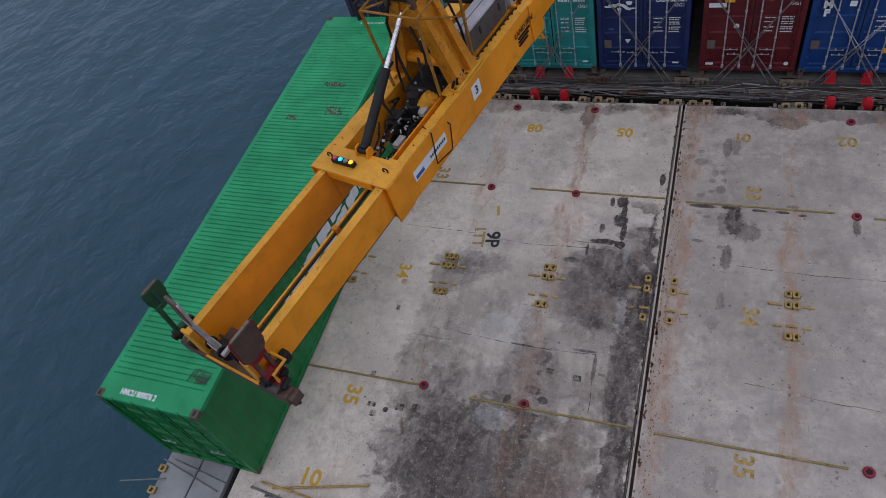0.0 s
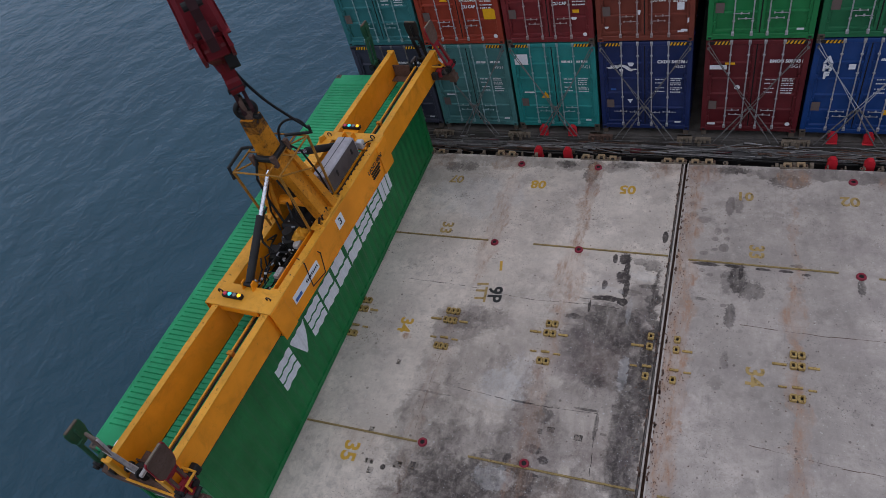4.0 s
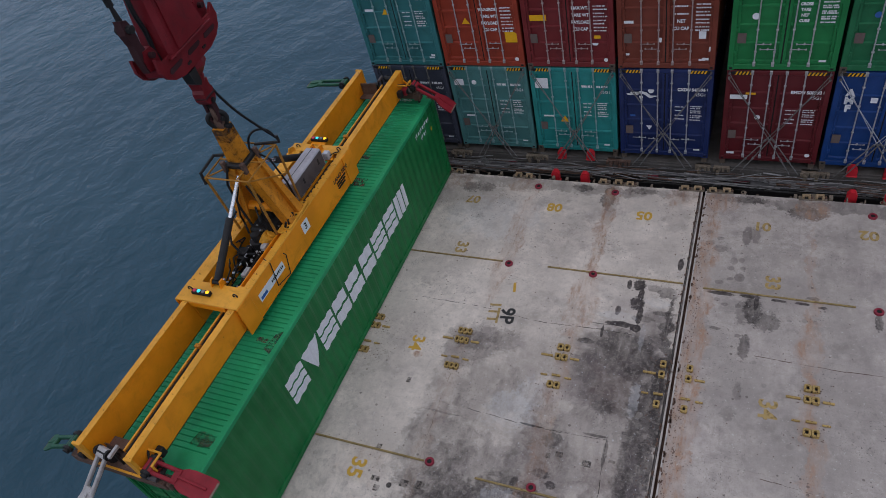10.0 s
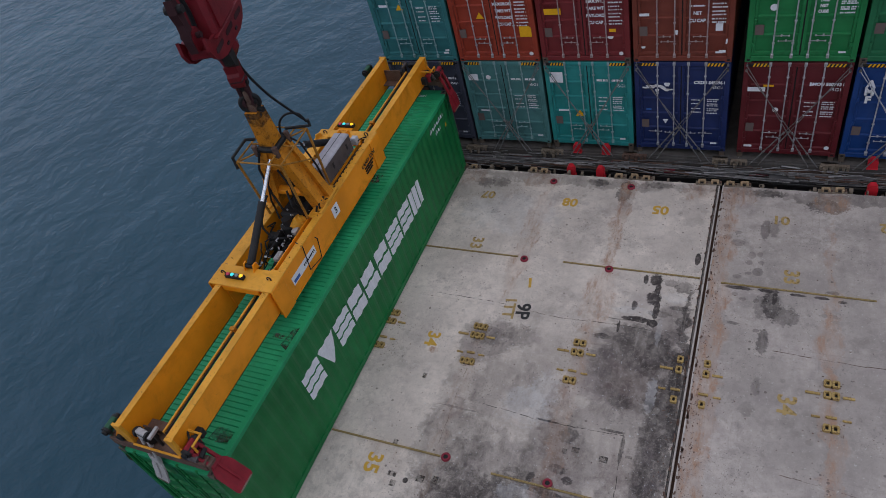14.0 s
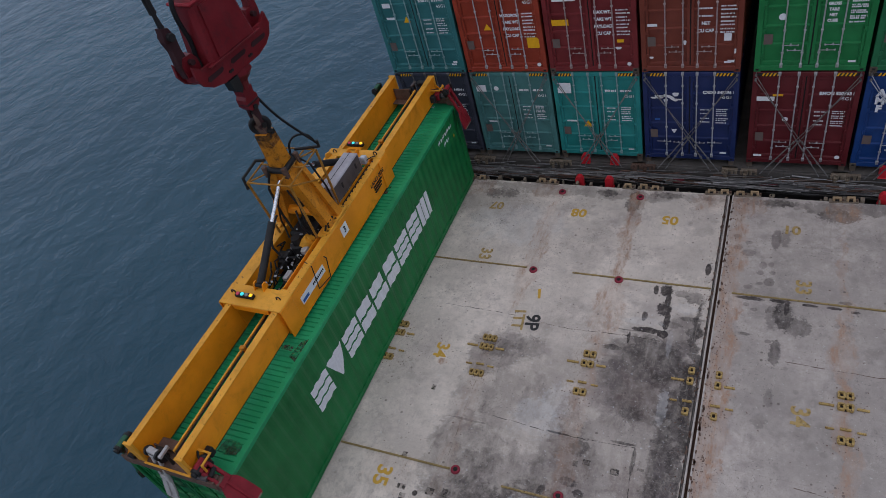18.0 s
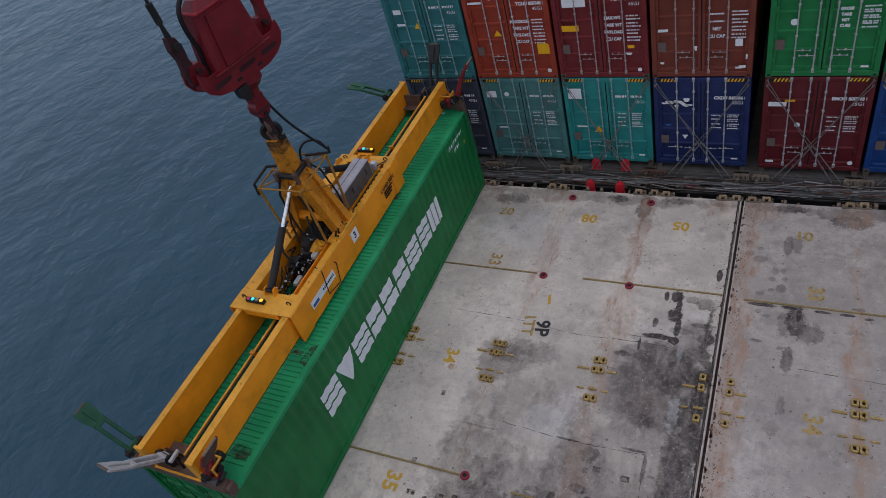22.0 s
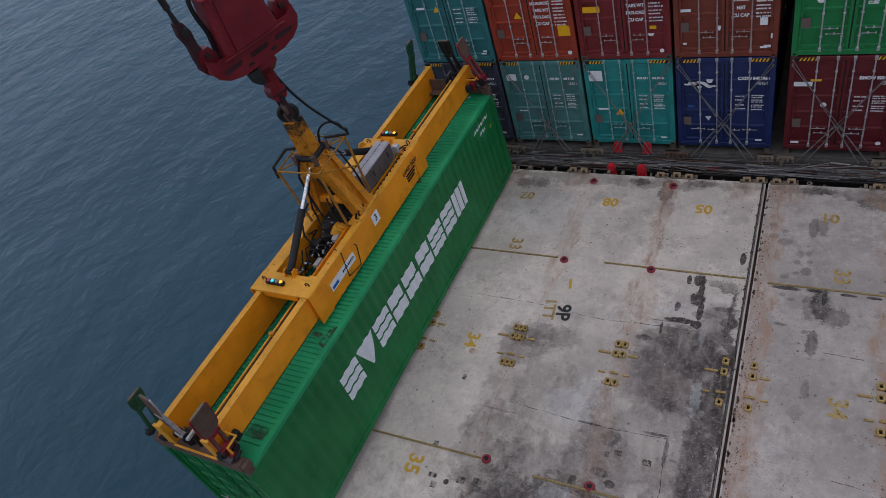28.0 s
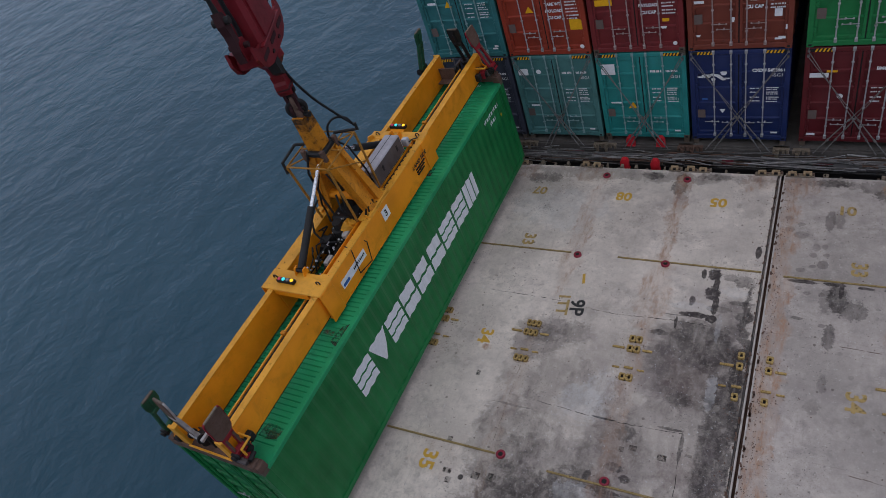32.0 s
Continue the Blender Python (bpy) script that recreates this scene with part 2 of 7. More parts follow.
    m.bump(m.math("ADD", m.noise(26, 6, 0.7), m.math("MULTIPLY", m.noise(1.3, 3), 2.0)), 0.35, 0.012)
    return m.done(g, m.math("SUBTRACT", 0.85, m.math("MULTIPLY", m.noise(1.1, 5), 0.3)))


def water_material():
    m = Nodes("sea_water")
    c = m.mix(m.step(m.noise(0.05, 4), 0.35, 0.7), (0.011, 0.046, 0.069), (0.015, 0.055, 0.080))
    gust = m.step(m.noise(0.12, 4, 0.55, m.stretch(1, 1, 1, (5, 2, 0))), 0.35, 0.70)
    m.co = m.stretch(1, 1, 1, (0, 0, 0), 26)
    swell = m.noise(0.17, 3, 0.5, m.stretch(1.0, 0.8, 1))
    chop = m.noise(0.50, 5, 0.56, m.stretch(1.0, 0.88, 1), 0.3)
    wave_ = m.math("MULTIPLY", m.noise(1.35, 4, 0.56, m.stretch(0.85, 1.05, 1, (3, 1, 0)), 0.6), m.math("ADD", m.math("MULTIPLY", gust, 0.22), 0.075))
    ripple = m.math("MULTIPLY", m.noise(4.0, 4, 0.6, m.stretch(0.85, 1.1, 1), 0.6), m.math("ADD", m.math("MULTIPLY", gust, 0.022), 0.006))
    h = m.math("ADD", m.math("ADD", m.math("MULTIPLY", swell, 1.2), m.math("MULTIPLY", chop, 0.75)), m.math("ADD", wave_, ripple))
    m.bump(h, 0.50, 0.8)
    m.bsdf.inputs["IOR"].default_value = 1.36
    m.bsdf.inputs["Specular IOR Level"].default_value = 0.42
    m.bsdf.inputs["Specular Tint"].default_value = (0.85, 1.0, 1.15, 1)
    return m.done(c, 0.20)


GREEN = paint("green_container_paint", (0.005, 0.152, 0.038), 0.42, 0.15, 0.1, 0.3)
# roof, top rails and headers: a lighter green than the side walls
GREEN_ROOF = paint("light_green_roof_paint", (0.013, 0.292, 0.112), 0.5, 0.35, 0.3, 0.45)
YELLOW = paint("spreader_yellow_paint", (0.84, 0.280, 0.006), 0.45, 0.25, 0.4, 0.40, 0.8)
YELLOW_TOP = paint("worn_yellow_paint", (0.68, 0.305, 0.024), 0.5, 0.5, 0.55, 0.55, 1.3)
RED = paint("block_red_paint", (0.155, 0.006, 0.011), 0.42, 0.35, 0.4, 0.9, 1.6)
YELLOW_DIRTY = paint("greasy_yellow_paint", (0.58, 0.21, 0.008), 0.55, 0.4, 1.1, 1.0, 2.6)
FLIP_RED = paint("flipper_red_paint", (0.24, 0.009, 0.018), 0.55, 0.4, 0.7, 0.8, 3)
FLIP_GREEN = paint("flipper_green_paint", (0.016, 0.085, 0.042), 0.5, 0.5, 0.7, 0.8, 3)
FLIP_WHITE = paint("flipper_white_paint", (0.38, 0.36, 0.35), 0.55, 0.4, 0.8, 0.9, 3)
RUSTY = paint("brown_rusted_steel", (0.118, 0.070, 0.052), 0.85, 0.5, 1.3, 0.7, 4)
# rubber parts, and the flat black that stands for shade in holes and slots
BLACK = plain("black_rubber_and_hole_shade", (0.008, 0.008, 0.009), 0.6)
# greasy steel; also stands for shade in the deck gap and under the beams
DARK = paint("dark_grease_steel_and_shade", (0.012, 0.011, 0.011), 0.5, 0.4, 0.3, 0.5, 2)
CHROME = metal("polished_piston_rod", (0.75, 0.75, 0.77), 0.12, 1.0, 0.03)
GALV = metal("galvanised_steel", (0.52, 0.52, 0.54), 0.4, 0.6, 0.2)
ROD = metal("dull_lashing_steel", (0.20, 0.19, 0.185), 0.5, 0.5, 0.45)
STEEL_GREY = metal("worn_grey_rod_steel", (0.34, 0.33, 0.32), 0.5, 0.5, 0.4)
SOCKET_DULL = paint("dull_red_fitting_paint", (0.14, 0.02, 0.03), 0.6, 0.5, 0.6, 0.8, 4)
CASTING = paint("bare_corner_steel", (0.10, 0.075, 0.055), 0.6, 0.6, 0.7, 0.4, 3)
CABINET = paint("grey_cabinet_paint", (0.38, 0.355, 0.375), 0.45, 0.2, 0.3, 0.5, 2)
CAB_SIDE = paint("dull_cabinet_door_paint", (0.085, 0.070, 0.068), 0.5, 0.3, 0.4, 0.6, 2)
WHITE_MARK = plain("white_marking_film", (0.72, 0.72, 0.74), 0.5)
TAN_RUST = paint("tan_rusted_casting", (0.36, 0.25, 0.145), 0.75, 0.5, 1.1, 0.8, 5)
CAGE_BROWN = paint("brown_worn_tube_paint", (0.36, 0.16, 0.02), 0.6, 0.4, 1.3, 1.0, 5)
PALE_RUST = paint("pale_rusted_steel", (0.19, 0.15, 0.11), 0.7, 0.5, 1.2, 0.8, 4)
RED_DARK = paint("dark_greasy_red_paint", (0.035, 0.008, 0.010), 0.7, 0.3, 0.3, 0.5)
ROOF_SCUFF = worn_marking("reddish_roof_scuff", (0.13, 0.085, 0.065), 0.55, 0.0)
EDGE_WEAR = worn_marking("chipped_paint", (0.075, 0.045, 0.028), 0.69, 0.0)
GREASE = worn_marking("dark_grease_smear", (0.030, 0.020, 0.013), 0.44, 0.40, 0.26, 8.0)
GREASE_MID = worn_marking("half_grease_smear", (0.035, 0.022, 0.013), 0.54, 0.14, 0.20, 7.0)
GREASE_THIN = worn_marking("thin_grease_smear", (0.05, 0.028, 0.012), 0.64, 0.02, 0.14, 6.0)
SCUFF = worn_marking("brown_scuff", (0.085, 0.065, 0.055), 0.56, 0.12)
SEAM = paint("sooty_seam_paint", (0.045, 0.038, 0.034), 0.8, 0.5, 0.8, 0.5, 3)
ROOF_GRIME = worn_marking("dark_roof_grime", (0.038, 0.080, 0.045), 0.56, 0.0, 0.20, 5.0)
EDGE_GREY = paint("mid_grey_grating", (0.13, 0.125, 0.12), 0.7, 0.4, 0.6, 0.7, 3)
EDGE = paint("worn_edge_paint", (0.46, 0.41, 0.375), 0.65, 0.5, 0.9, 0.9, 2)
DECK_GREY = paint("dark_grey_deck_paint", (0.095, 0.092, 0.092), 0.65, 0.3, 0.5, 0.6)
WALK_GREY = paint("brown_grey_walkway_paint", (0.088, 0.078, 0.070), 0.7, 0.4, 0.8, 0.7, 2)
PEDESTAL = paint("light_grey_plate_paint", (0.30, 0.30, 0.31), 0.6, 0.3, 0.3, 0.5)
HULL = paint("hull_paint", (0.05, 0.06, 0.08), 0.5, 0.2, 0.4, 0.5)
LASH_YELLOW = paint("lashing_yellow_paint", (0.43, 0.29, 0.10), 0.65, 0.5, 1.6, 1.0, 4)
RAIL_YELLOW = paint("faded_yellow_bar_paint", (0.30, 0.215, 0.085), 0.7, 0.5, 1.5, 1.0, 4)
SOCKET_RED = paint("socket_red_paint", (0.27, 0.026, 0.045), 0.6, 0.5, 0.8, 0.9, 6)
CONE_RED = plain("red_cap_plastic", (0.55, 0.02, 0.03), 0.45)
NUM_YELLOW = worn_marking("worn_yellow_numeral", (0.62, 0.36, 0.04), 0.34)
NUM_FAINT = worn_marking("faint_yellow_numeral", (0.43, 0.29, 0.10), 0.40)
NUM_BLACK = worn_marking("worn_black_numeral", (0.015, 0.015, 0.015), 0.30)
BLACK_MARK = plain("black_marking_film", (0.015, 0.015, 0.016), 0.5)
AMBER_MARK = plain("yellow_sticker", (0.75, 0.38, 0.01), 0.5)
PLATE_BROWN = plain("tarnished_plate", (0.13, 0.095, 0.085), 0.6)
GREY_MARK = plain("grey_plate", (0.16, 0.15, 0.14), 0.6)
PINK_MARK = plain("pale_pink_film", (0.62, 0.42, 0.48), 0.6)
BLUE_MARK = plain("blue_film", (0.03, 0.10, 0.32), 0.5)
L_CYAN = plain("lit_cyan_lens", (0.05, 0.60, 0.62), 0.2, 0.8)
L_AMBER = plain("lit_amber_lens", (1.0, 0.50, 0.02), 0.2, 1.1)
L_RED = plain("lit_red_lens", (0.5, 0.04, 0.08), 0.2, 0.15)
L_GREY = plain("unlit_lens", (0.20, 0.20, 0.22), 0.2)
SEA = water_material()
# stains: place, half widths, strength (1 soaked black, under 1 soot, 2 bare white, over 3 a grey film, negative rust), raggedness
HATCH_L = ("hatch_paint_port", [
    # broad soaked films
    (-1.20, -6.30, 1.15, 1.45, 3.70, 0.28), (-0.52, -5.00, 0.55, 0.72, 3.62, 0.28), (-0.40, -7.0, 0.45, 2.0, 3.62, 0.40), (-2.05, -6.55, 0.6, 0.75, 3.42, 0.40), (-1.2, -8.4, 1.3, 1.3, 3.34, 0.5), (-2.4, -9.3, 0.8, 1.7, 3.42, 0.6),
    (-3.1, -11.2, 2.1, 1.7, 3.55, 0.6), (-4.75, -6.30, 0.80, 0.80, 3.52, 0.45), (-5.0, -7.9, 0.55, 1.3, 3.20, 0.6), (-4.2, -7.6, 0.5, 0.9, 3.14, 0.7), (-4.4, -10.6, 1.1, 1.5, 3.34, 0.6), (-3.5, -7.5, 0.35, 0.7, 3.40, 0.6), (-1.0, -10.8, 1.0, 1.6, 3.40, 0.6),
    (-2.6, -8.2, 2.9, 3.9, 0.34, 0.5), (-2.4, -11.2, 2.3, 1.9, 0.55, 0.7), (-4.0, -10.9, 1.3, 1.5, 0.5, 0.7), (-3.4, -11.6, 1.8, 1.3, 0.6, 0.6), (-4.7, -9.2, 1.0, 1.3, 0.45, 0.7), (-3.6, -9.6, 1.2, 1.0, 0.4, 0.7),
    # brown stains between the seats and the lower socket
    (-2.45, -9.9, 0.34, 1.3, -3.0, 0.6), (-2.66, -7.9, 0.30, 0.9, -2.8, 0.6), (-2.3, -8.9, 0.5, 0.5, -2.6, 0.7), (-1.7, -11.6, 0.8, 0.9, -2.6, 0.7), (-1.0, -8.9, 0.5, 0.5, -2.3, 0.7), (-1.2, -6.6, 0.7, 0.9, -2.2, 0.7),
    # dark soot
    (-1.15, -5.80, 0.75, 0.70, 0.72, 0.42), (-0.72, -5.95, 0.36, 0.7, 0.62, 0.40), (-0.50, -7.2, 0.35, 0.9, 0.8, 0.45), (-1.32, -7.31, 0.26, 0.22, 0.7, 0.5), (-0.48, -8.8, 0.38, 1.3, 0.85, 0.5), (-0.42, -10.4, 0.26, 1.7, 0.85, 0.5),
    (-1.13, -3.68, 0.16, 0.20, 1.0, 0.35), (-1.04, -4.02, 0.075, 0.34, 1.0, 0.35), (-1.10, -4.28, 0.19, 0.22, 1.0, 0.45), (-0.99, -4.62, 0.08, 0.32, 1.0, 0.35), (-1.37, -3.70, 0.065, 0.15, 1.0, 0.3), (-0.45, -3.82, 0.22, 0.20, 0.75, 0.5), (-0.75, -3.72, 0.20, 0.12, 0.55, 0.5), (-1.51, -4.56, 0.07, 0.16, 0.95, 0.5), (-0.9, -4.72, 0.30, 0.10, 0.7, 0.5),
    (-1.38, -4.97, 0.36, 0.095, 1.0, 0.35), (-1.02, -5.02, 0.14, 0.13, 1.0, 0.4), (-1.75, -5.28, 0.035, 0.20, 1.0, 0.3), (-0.42, -4.48, 0.32, 0.07, 0.8, 0.4), (-0.30, -4.86, 0.24, 0.14, 0.85, 0.4), (-2.05, -5.62, 0.22, 0.08, 0.9, 0.4), (-1.8, -5.05, 0.25, 0.02, 0.9, 0.2),
    (-0.27, -6.05, 0.17, 0.36, 1.0, 0.4), (-0.27, -6.65, 0.15, 0.42, 1.0, 0.4), (-0.22, -8.0, 0.14, 4.6, 0.95, 0.4), (-0.25, -2.83, 0.08, 0.22, 1.0, 0.2), (-2.5, -0.65, 0.22, 0.32, 0.9, 0.5), (-6.2, -0.55, 0.30, 0.22, 0.7, 0.6),
    # the first blot underlines the yellow bar: grime with the bar's shadow painted in
    (-2.47, -9.70, 0.50, 0.06, 1.0, 0.5), (-2.25, -9.15, 0.20, 0.10, 0.9, 0.6), (-2.0, -9.35, 0.12, 0.10, 1.0, 0.5), (-2.75, -9.45, 0.10, 0.12, 0.9, 0.5), (-1.35, -8.02, 0.28, 0.035, 0.9, 0.5), (-2.75, -8.10, 0.30, 0.03, 1.0, 0.4), (-1.08, -8.4, 0.05, 0.35, 0.9, 0.4), (-2.2, -8.35, 0.22, 0.22, 0.7, 0.6), (-4.85, -8.25, 0.5, 0.03, 0.6, 0.4), (-5.36, -10.22, 0.07, 0.07, 1.0, 0.1),
    (-4.75, -6.15, 0.50, 0.35, 0.55, 0.6), (-3.95, -6.0, 0.40, 0.35, 0.4, 0.7), (-2.35, -10.4, 0.22, 1.2, 0.8, 0.7), (-1.6, -12.2, 0.6, 0.5, 0.8, 0.7), (-3.8, -0.22, 4.2, 0.26, 0.5, 0.9), (-6.6, -1.0, 1.4, 0.8, 0.35, 0.9), (-6.7, -0.60, 0.30, 0.22, 0.7, 0.7), (-3.3, -0.25, 0.35, 0.16, 0.9, 0.6), (-1.55, -0.2, 0.4, 0.14, 0.9, 0.6), (-0.6, -0.9, 0.35, 0.8, 3.25, 0.8), (-3.4, -2.2, 0.8, 1.1, 3.12, 0.9), (-1.0, -2.6, 0.7, 0.6, 3.14, 0.9), (-2.5, -0.30, 0.16, 0.18, 1.0, 0.5),
    # bare paint
    (-1.5, -4.72, 0.5, 0.12, 2.0, 0.5), (-0.62, -4.18, 0.30, 0.18, 2.0, 0.6), (-0.82, -5.25, 0.07, 0.42, 2.0, 0.5), (-5.6, -1.8, 1.6, 0.9, 2.0, 0.8), (-3.3, -7.9, 0.7, 0.5, 2.0, 1.0), (-3.0, -7.35, 0.35, 0.5, 2.0, 0.9), (-2.9, -9.95, 0.5, 0.3, 2.0, 0.6), (-0.72, -7.0, 0.12, 0.5, 2.0, 0.6),
    # rust bleeding
    (-2.45, -8.6, 0.26, 3.4, -0.8, 0.5), (-2.40, -4.6, 0.40, 1.4, -1.3, 0.45), (-2.42, -2.0, 0.24, 1.8, -1.8, 0.40), (-2.38, -0.75, 0.20, 0.5, -2.6, 0.5), (-4.95, -8.6, 0.2, 2.4, -0.45, 0.5), (-5.9, -12.0, 0.5, 1.5, -0.5, 0.6), (-4.75, -2.6, 0.30, 2.6, -1.0, 0.6), (-1.5, -11.0, 0.8, 1.4, -0.5, 0.6), (-6.02, -6.85, 0.14, 0.10, -1.9, 0.4),
    (-0.4, -0.15, 0.45, 0.16, -2.5, 0.7), (-0.5, -0.3, 0.6, 0.35, -1.4, 0.6), (-2.3, -0.15, 0.6, 0.18, -2.5, 0.7), (-2.4, -0.4, 0.28, 0.3, -1.6, 0.6), (-5.15, -0.12, 0.5, 0.15, -2.5, 0.7), (-5.0, -0.3, 0.6, 0.3, -1.2, 0.6), (-7.4, -0.12, 0.5, 0.2, -2.5, 0.7), (-7.2, -0.4, 0.6, 0.4, -1.3, 0.6), (-6.2, -9.9, 0.8, 0.5, -0.4, 0.7)], 1.0, (0.650, 0.566, 0.492), (0.030, 0.021, 0.019))
HATCH_R = ("hatch_paint_starboard", [
    (2.5, -5.5, 2.4, 4.6, 0.22, 0.8), (3.0, -11.5, 1.2, 1.0, 0.4, 0.8), (3.3, -5.6, 0.9, 1.2, 3.14, 0.8), (6.0, -6.5, 1.4, 2.2, 3.16, 0.8),
    # dark runs below the yellow bar
    (1.50, -4.02, 0.22, 0.44, 0.95, 0.45), (1.56, -3.76, 0.06, 0.24, 1.0, 0.3), (1.80, -4.30, 0.30, 0.30, 0.75, 0.6), (1.28, -4.1, 0.16, 0.35, 0.5, 0.6), (1.38, -5.10, 0.13, 0.40, 0.75, 0.6), (1.33, -6.3, 0.09, 0.28, 0.4, 0.5),
    # broken strips along the bar's lower edge: grime plus its painted shadow line
    (0.76, -3.60, 0.36, 0.060, 1.0, 0.3), (1.40, -3.60, 0.26, 0.055, 1.0, 0.4), (2.03, -3.61, 0.20, 0.045, 1.0, 0.4), (2.52, -3.62, 0.17, 0.045, 1.0, 0.4), (2.95, -3.66, 0.12, 0.045, 1.0, 0.4), (2.75, -3.42, 0.16, 0.06, 0.9, 0.4),
    # round drips
    (1.14, -3.03, 0.135, 0.150, 3.62, 0.10), (1.20, -2.72, 0.08, 0.07, 3.5, 0.1), (0.92, -2.75, 0.09, 0.08, 3.55, 0.1), (0.98, -2.50, 0.10, 0.13, 3.5, 0.12), (1.16, -2.45, 0.07, 0.10, 3.45, 0.1), (0.94, -3.10, 0.08, 0.06, 3.55, 0.1), (0.70, -3.24, 0.11, 0.08, 3.5, 0.1), (0.88, -3.93, 0.09, 0.06, 3.55, 0.1), (1.18, -3.93, 0.07, 0.06, 3.5, 0.1), (0.70, -3.80, 0.08, 0.07, 3.45, 0.1), (0.74, -4.68, 0.13, 0.05, 0.75, 0.2), (1.22, -4.80, 0.08, 0.06, 3.6, 0.1),
    (0.35, -1.96, 0.13, 0.09, 3.5, 0.2), (0.63, -2.12, 0.20, 0.13, 3.55, 0.2), (0.32, -1.55, 0.11, 0.08, 3.5, 0.2), (0.60, -1.75, 0.10, 0.07, 3.45, 0.2), (1.22, -1.55, 0.12, 0.40, 3.55, 0.3), (1.40, -1.5, 0.16, 0.30, 3.4, 0.5),
    (4.95, -3.85, 0.32, 0.18, 1.0, 0.3), (1.2, -6.9, 0.14, 0.2, 0.3, 0.7), (1.9, -9.2, 0.22, 0.30, 0.2, 0.7), (6.4, -3.85, 0.4, 0.3, 0.8, 0.5), (4.07, -3.9, 0.10, 0.26, 0.9, 0.4), (5.2, -6.0, 0.35, 0.3, 0.6, 0.6), (1.4, -10.3, 0.14, 0.3, 0.3, 0.5), (2.6, -0.55, 0.5, 0.25, 0.8, 0.7), (4.5, -0.25, 4.2, 0.28, 0.6, 0.9), (1.2, -0.22, 0.5, 0.14, 0.85, 0.6), (3.2, -1.9, 1.0, 0.9, 3.14, 0.9), (5.6, -2.2, 0.8, 1.0, 3.16, 0.9),
    # rust bleeding
    (0.30, -6.0, 0.32, 6.8, -2.0, 0.38), (2.72, -7.0, 0.14, 6.5, -1.3, 0.4), (2.8, -8.5, 0.24, 2.8, -1.0, 0.5), (2.75, -4.8, 0.28, 1.0, -0.9, 0.5), (5.15, -4.95, 0.25, 0.35, -1.6, 0.4), (5.5, -4.95, 0.18, 0.3, -1.4, 0.4), (5.1, -2.0, 0.12, 2.2, -1.0, 0.4), (5.0, -8.6, 0.2, 2.4, -0.9, 0.4), (4.95, -0.5, 0.4, 0.35, -1.3, 0.5), (0.45, -0.14, 0.45, 0.16, -2.5, 0.7), (0.5, -0.4, 0.5, 0.4, -1.5, 0.6), (2.7, -0.14, 0.45, 0.16, -2.5, 0.7), (2.7, -0.4, 0.45, 0.4, -1.6, 0.6), (5.15, -0.14, 0.4, 0.15, -2.5, 0.7)], 7.0, (0.462, 0.402, 0.358), (0.030, 0.021, 0.019))


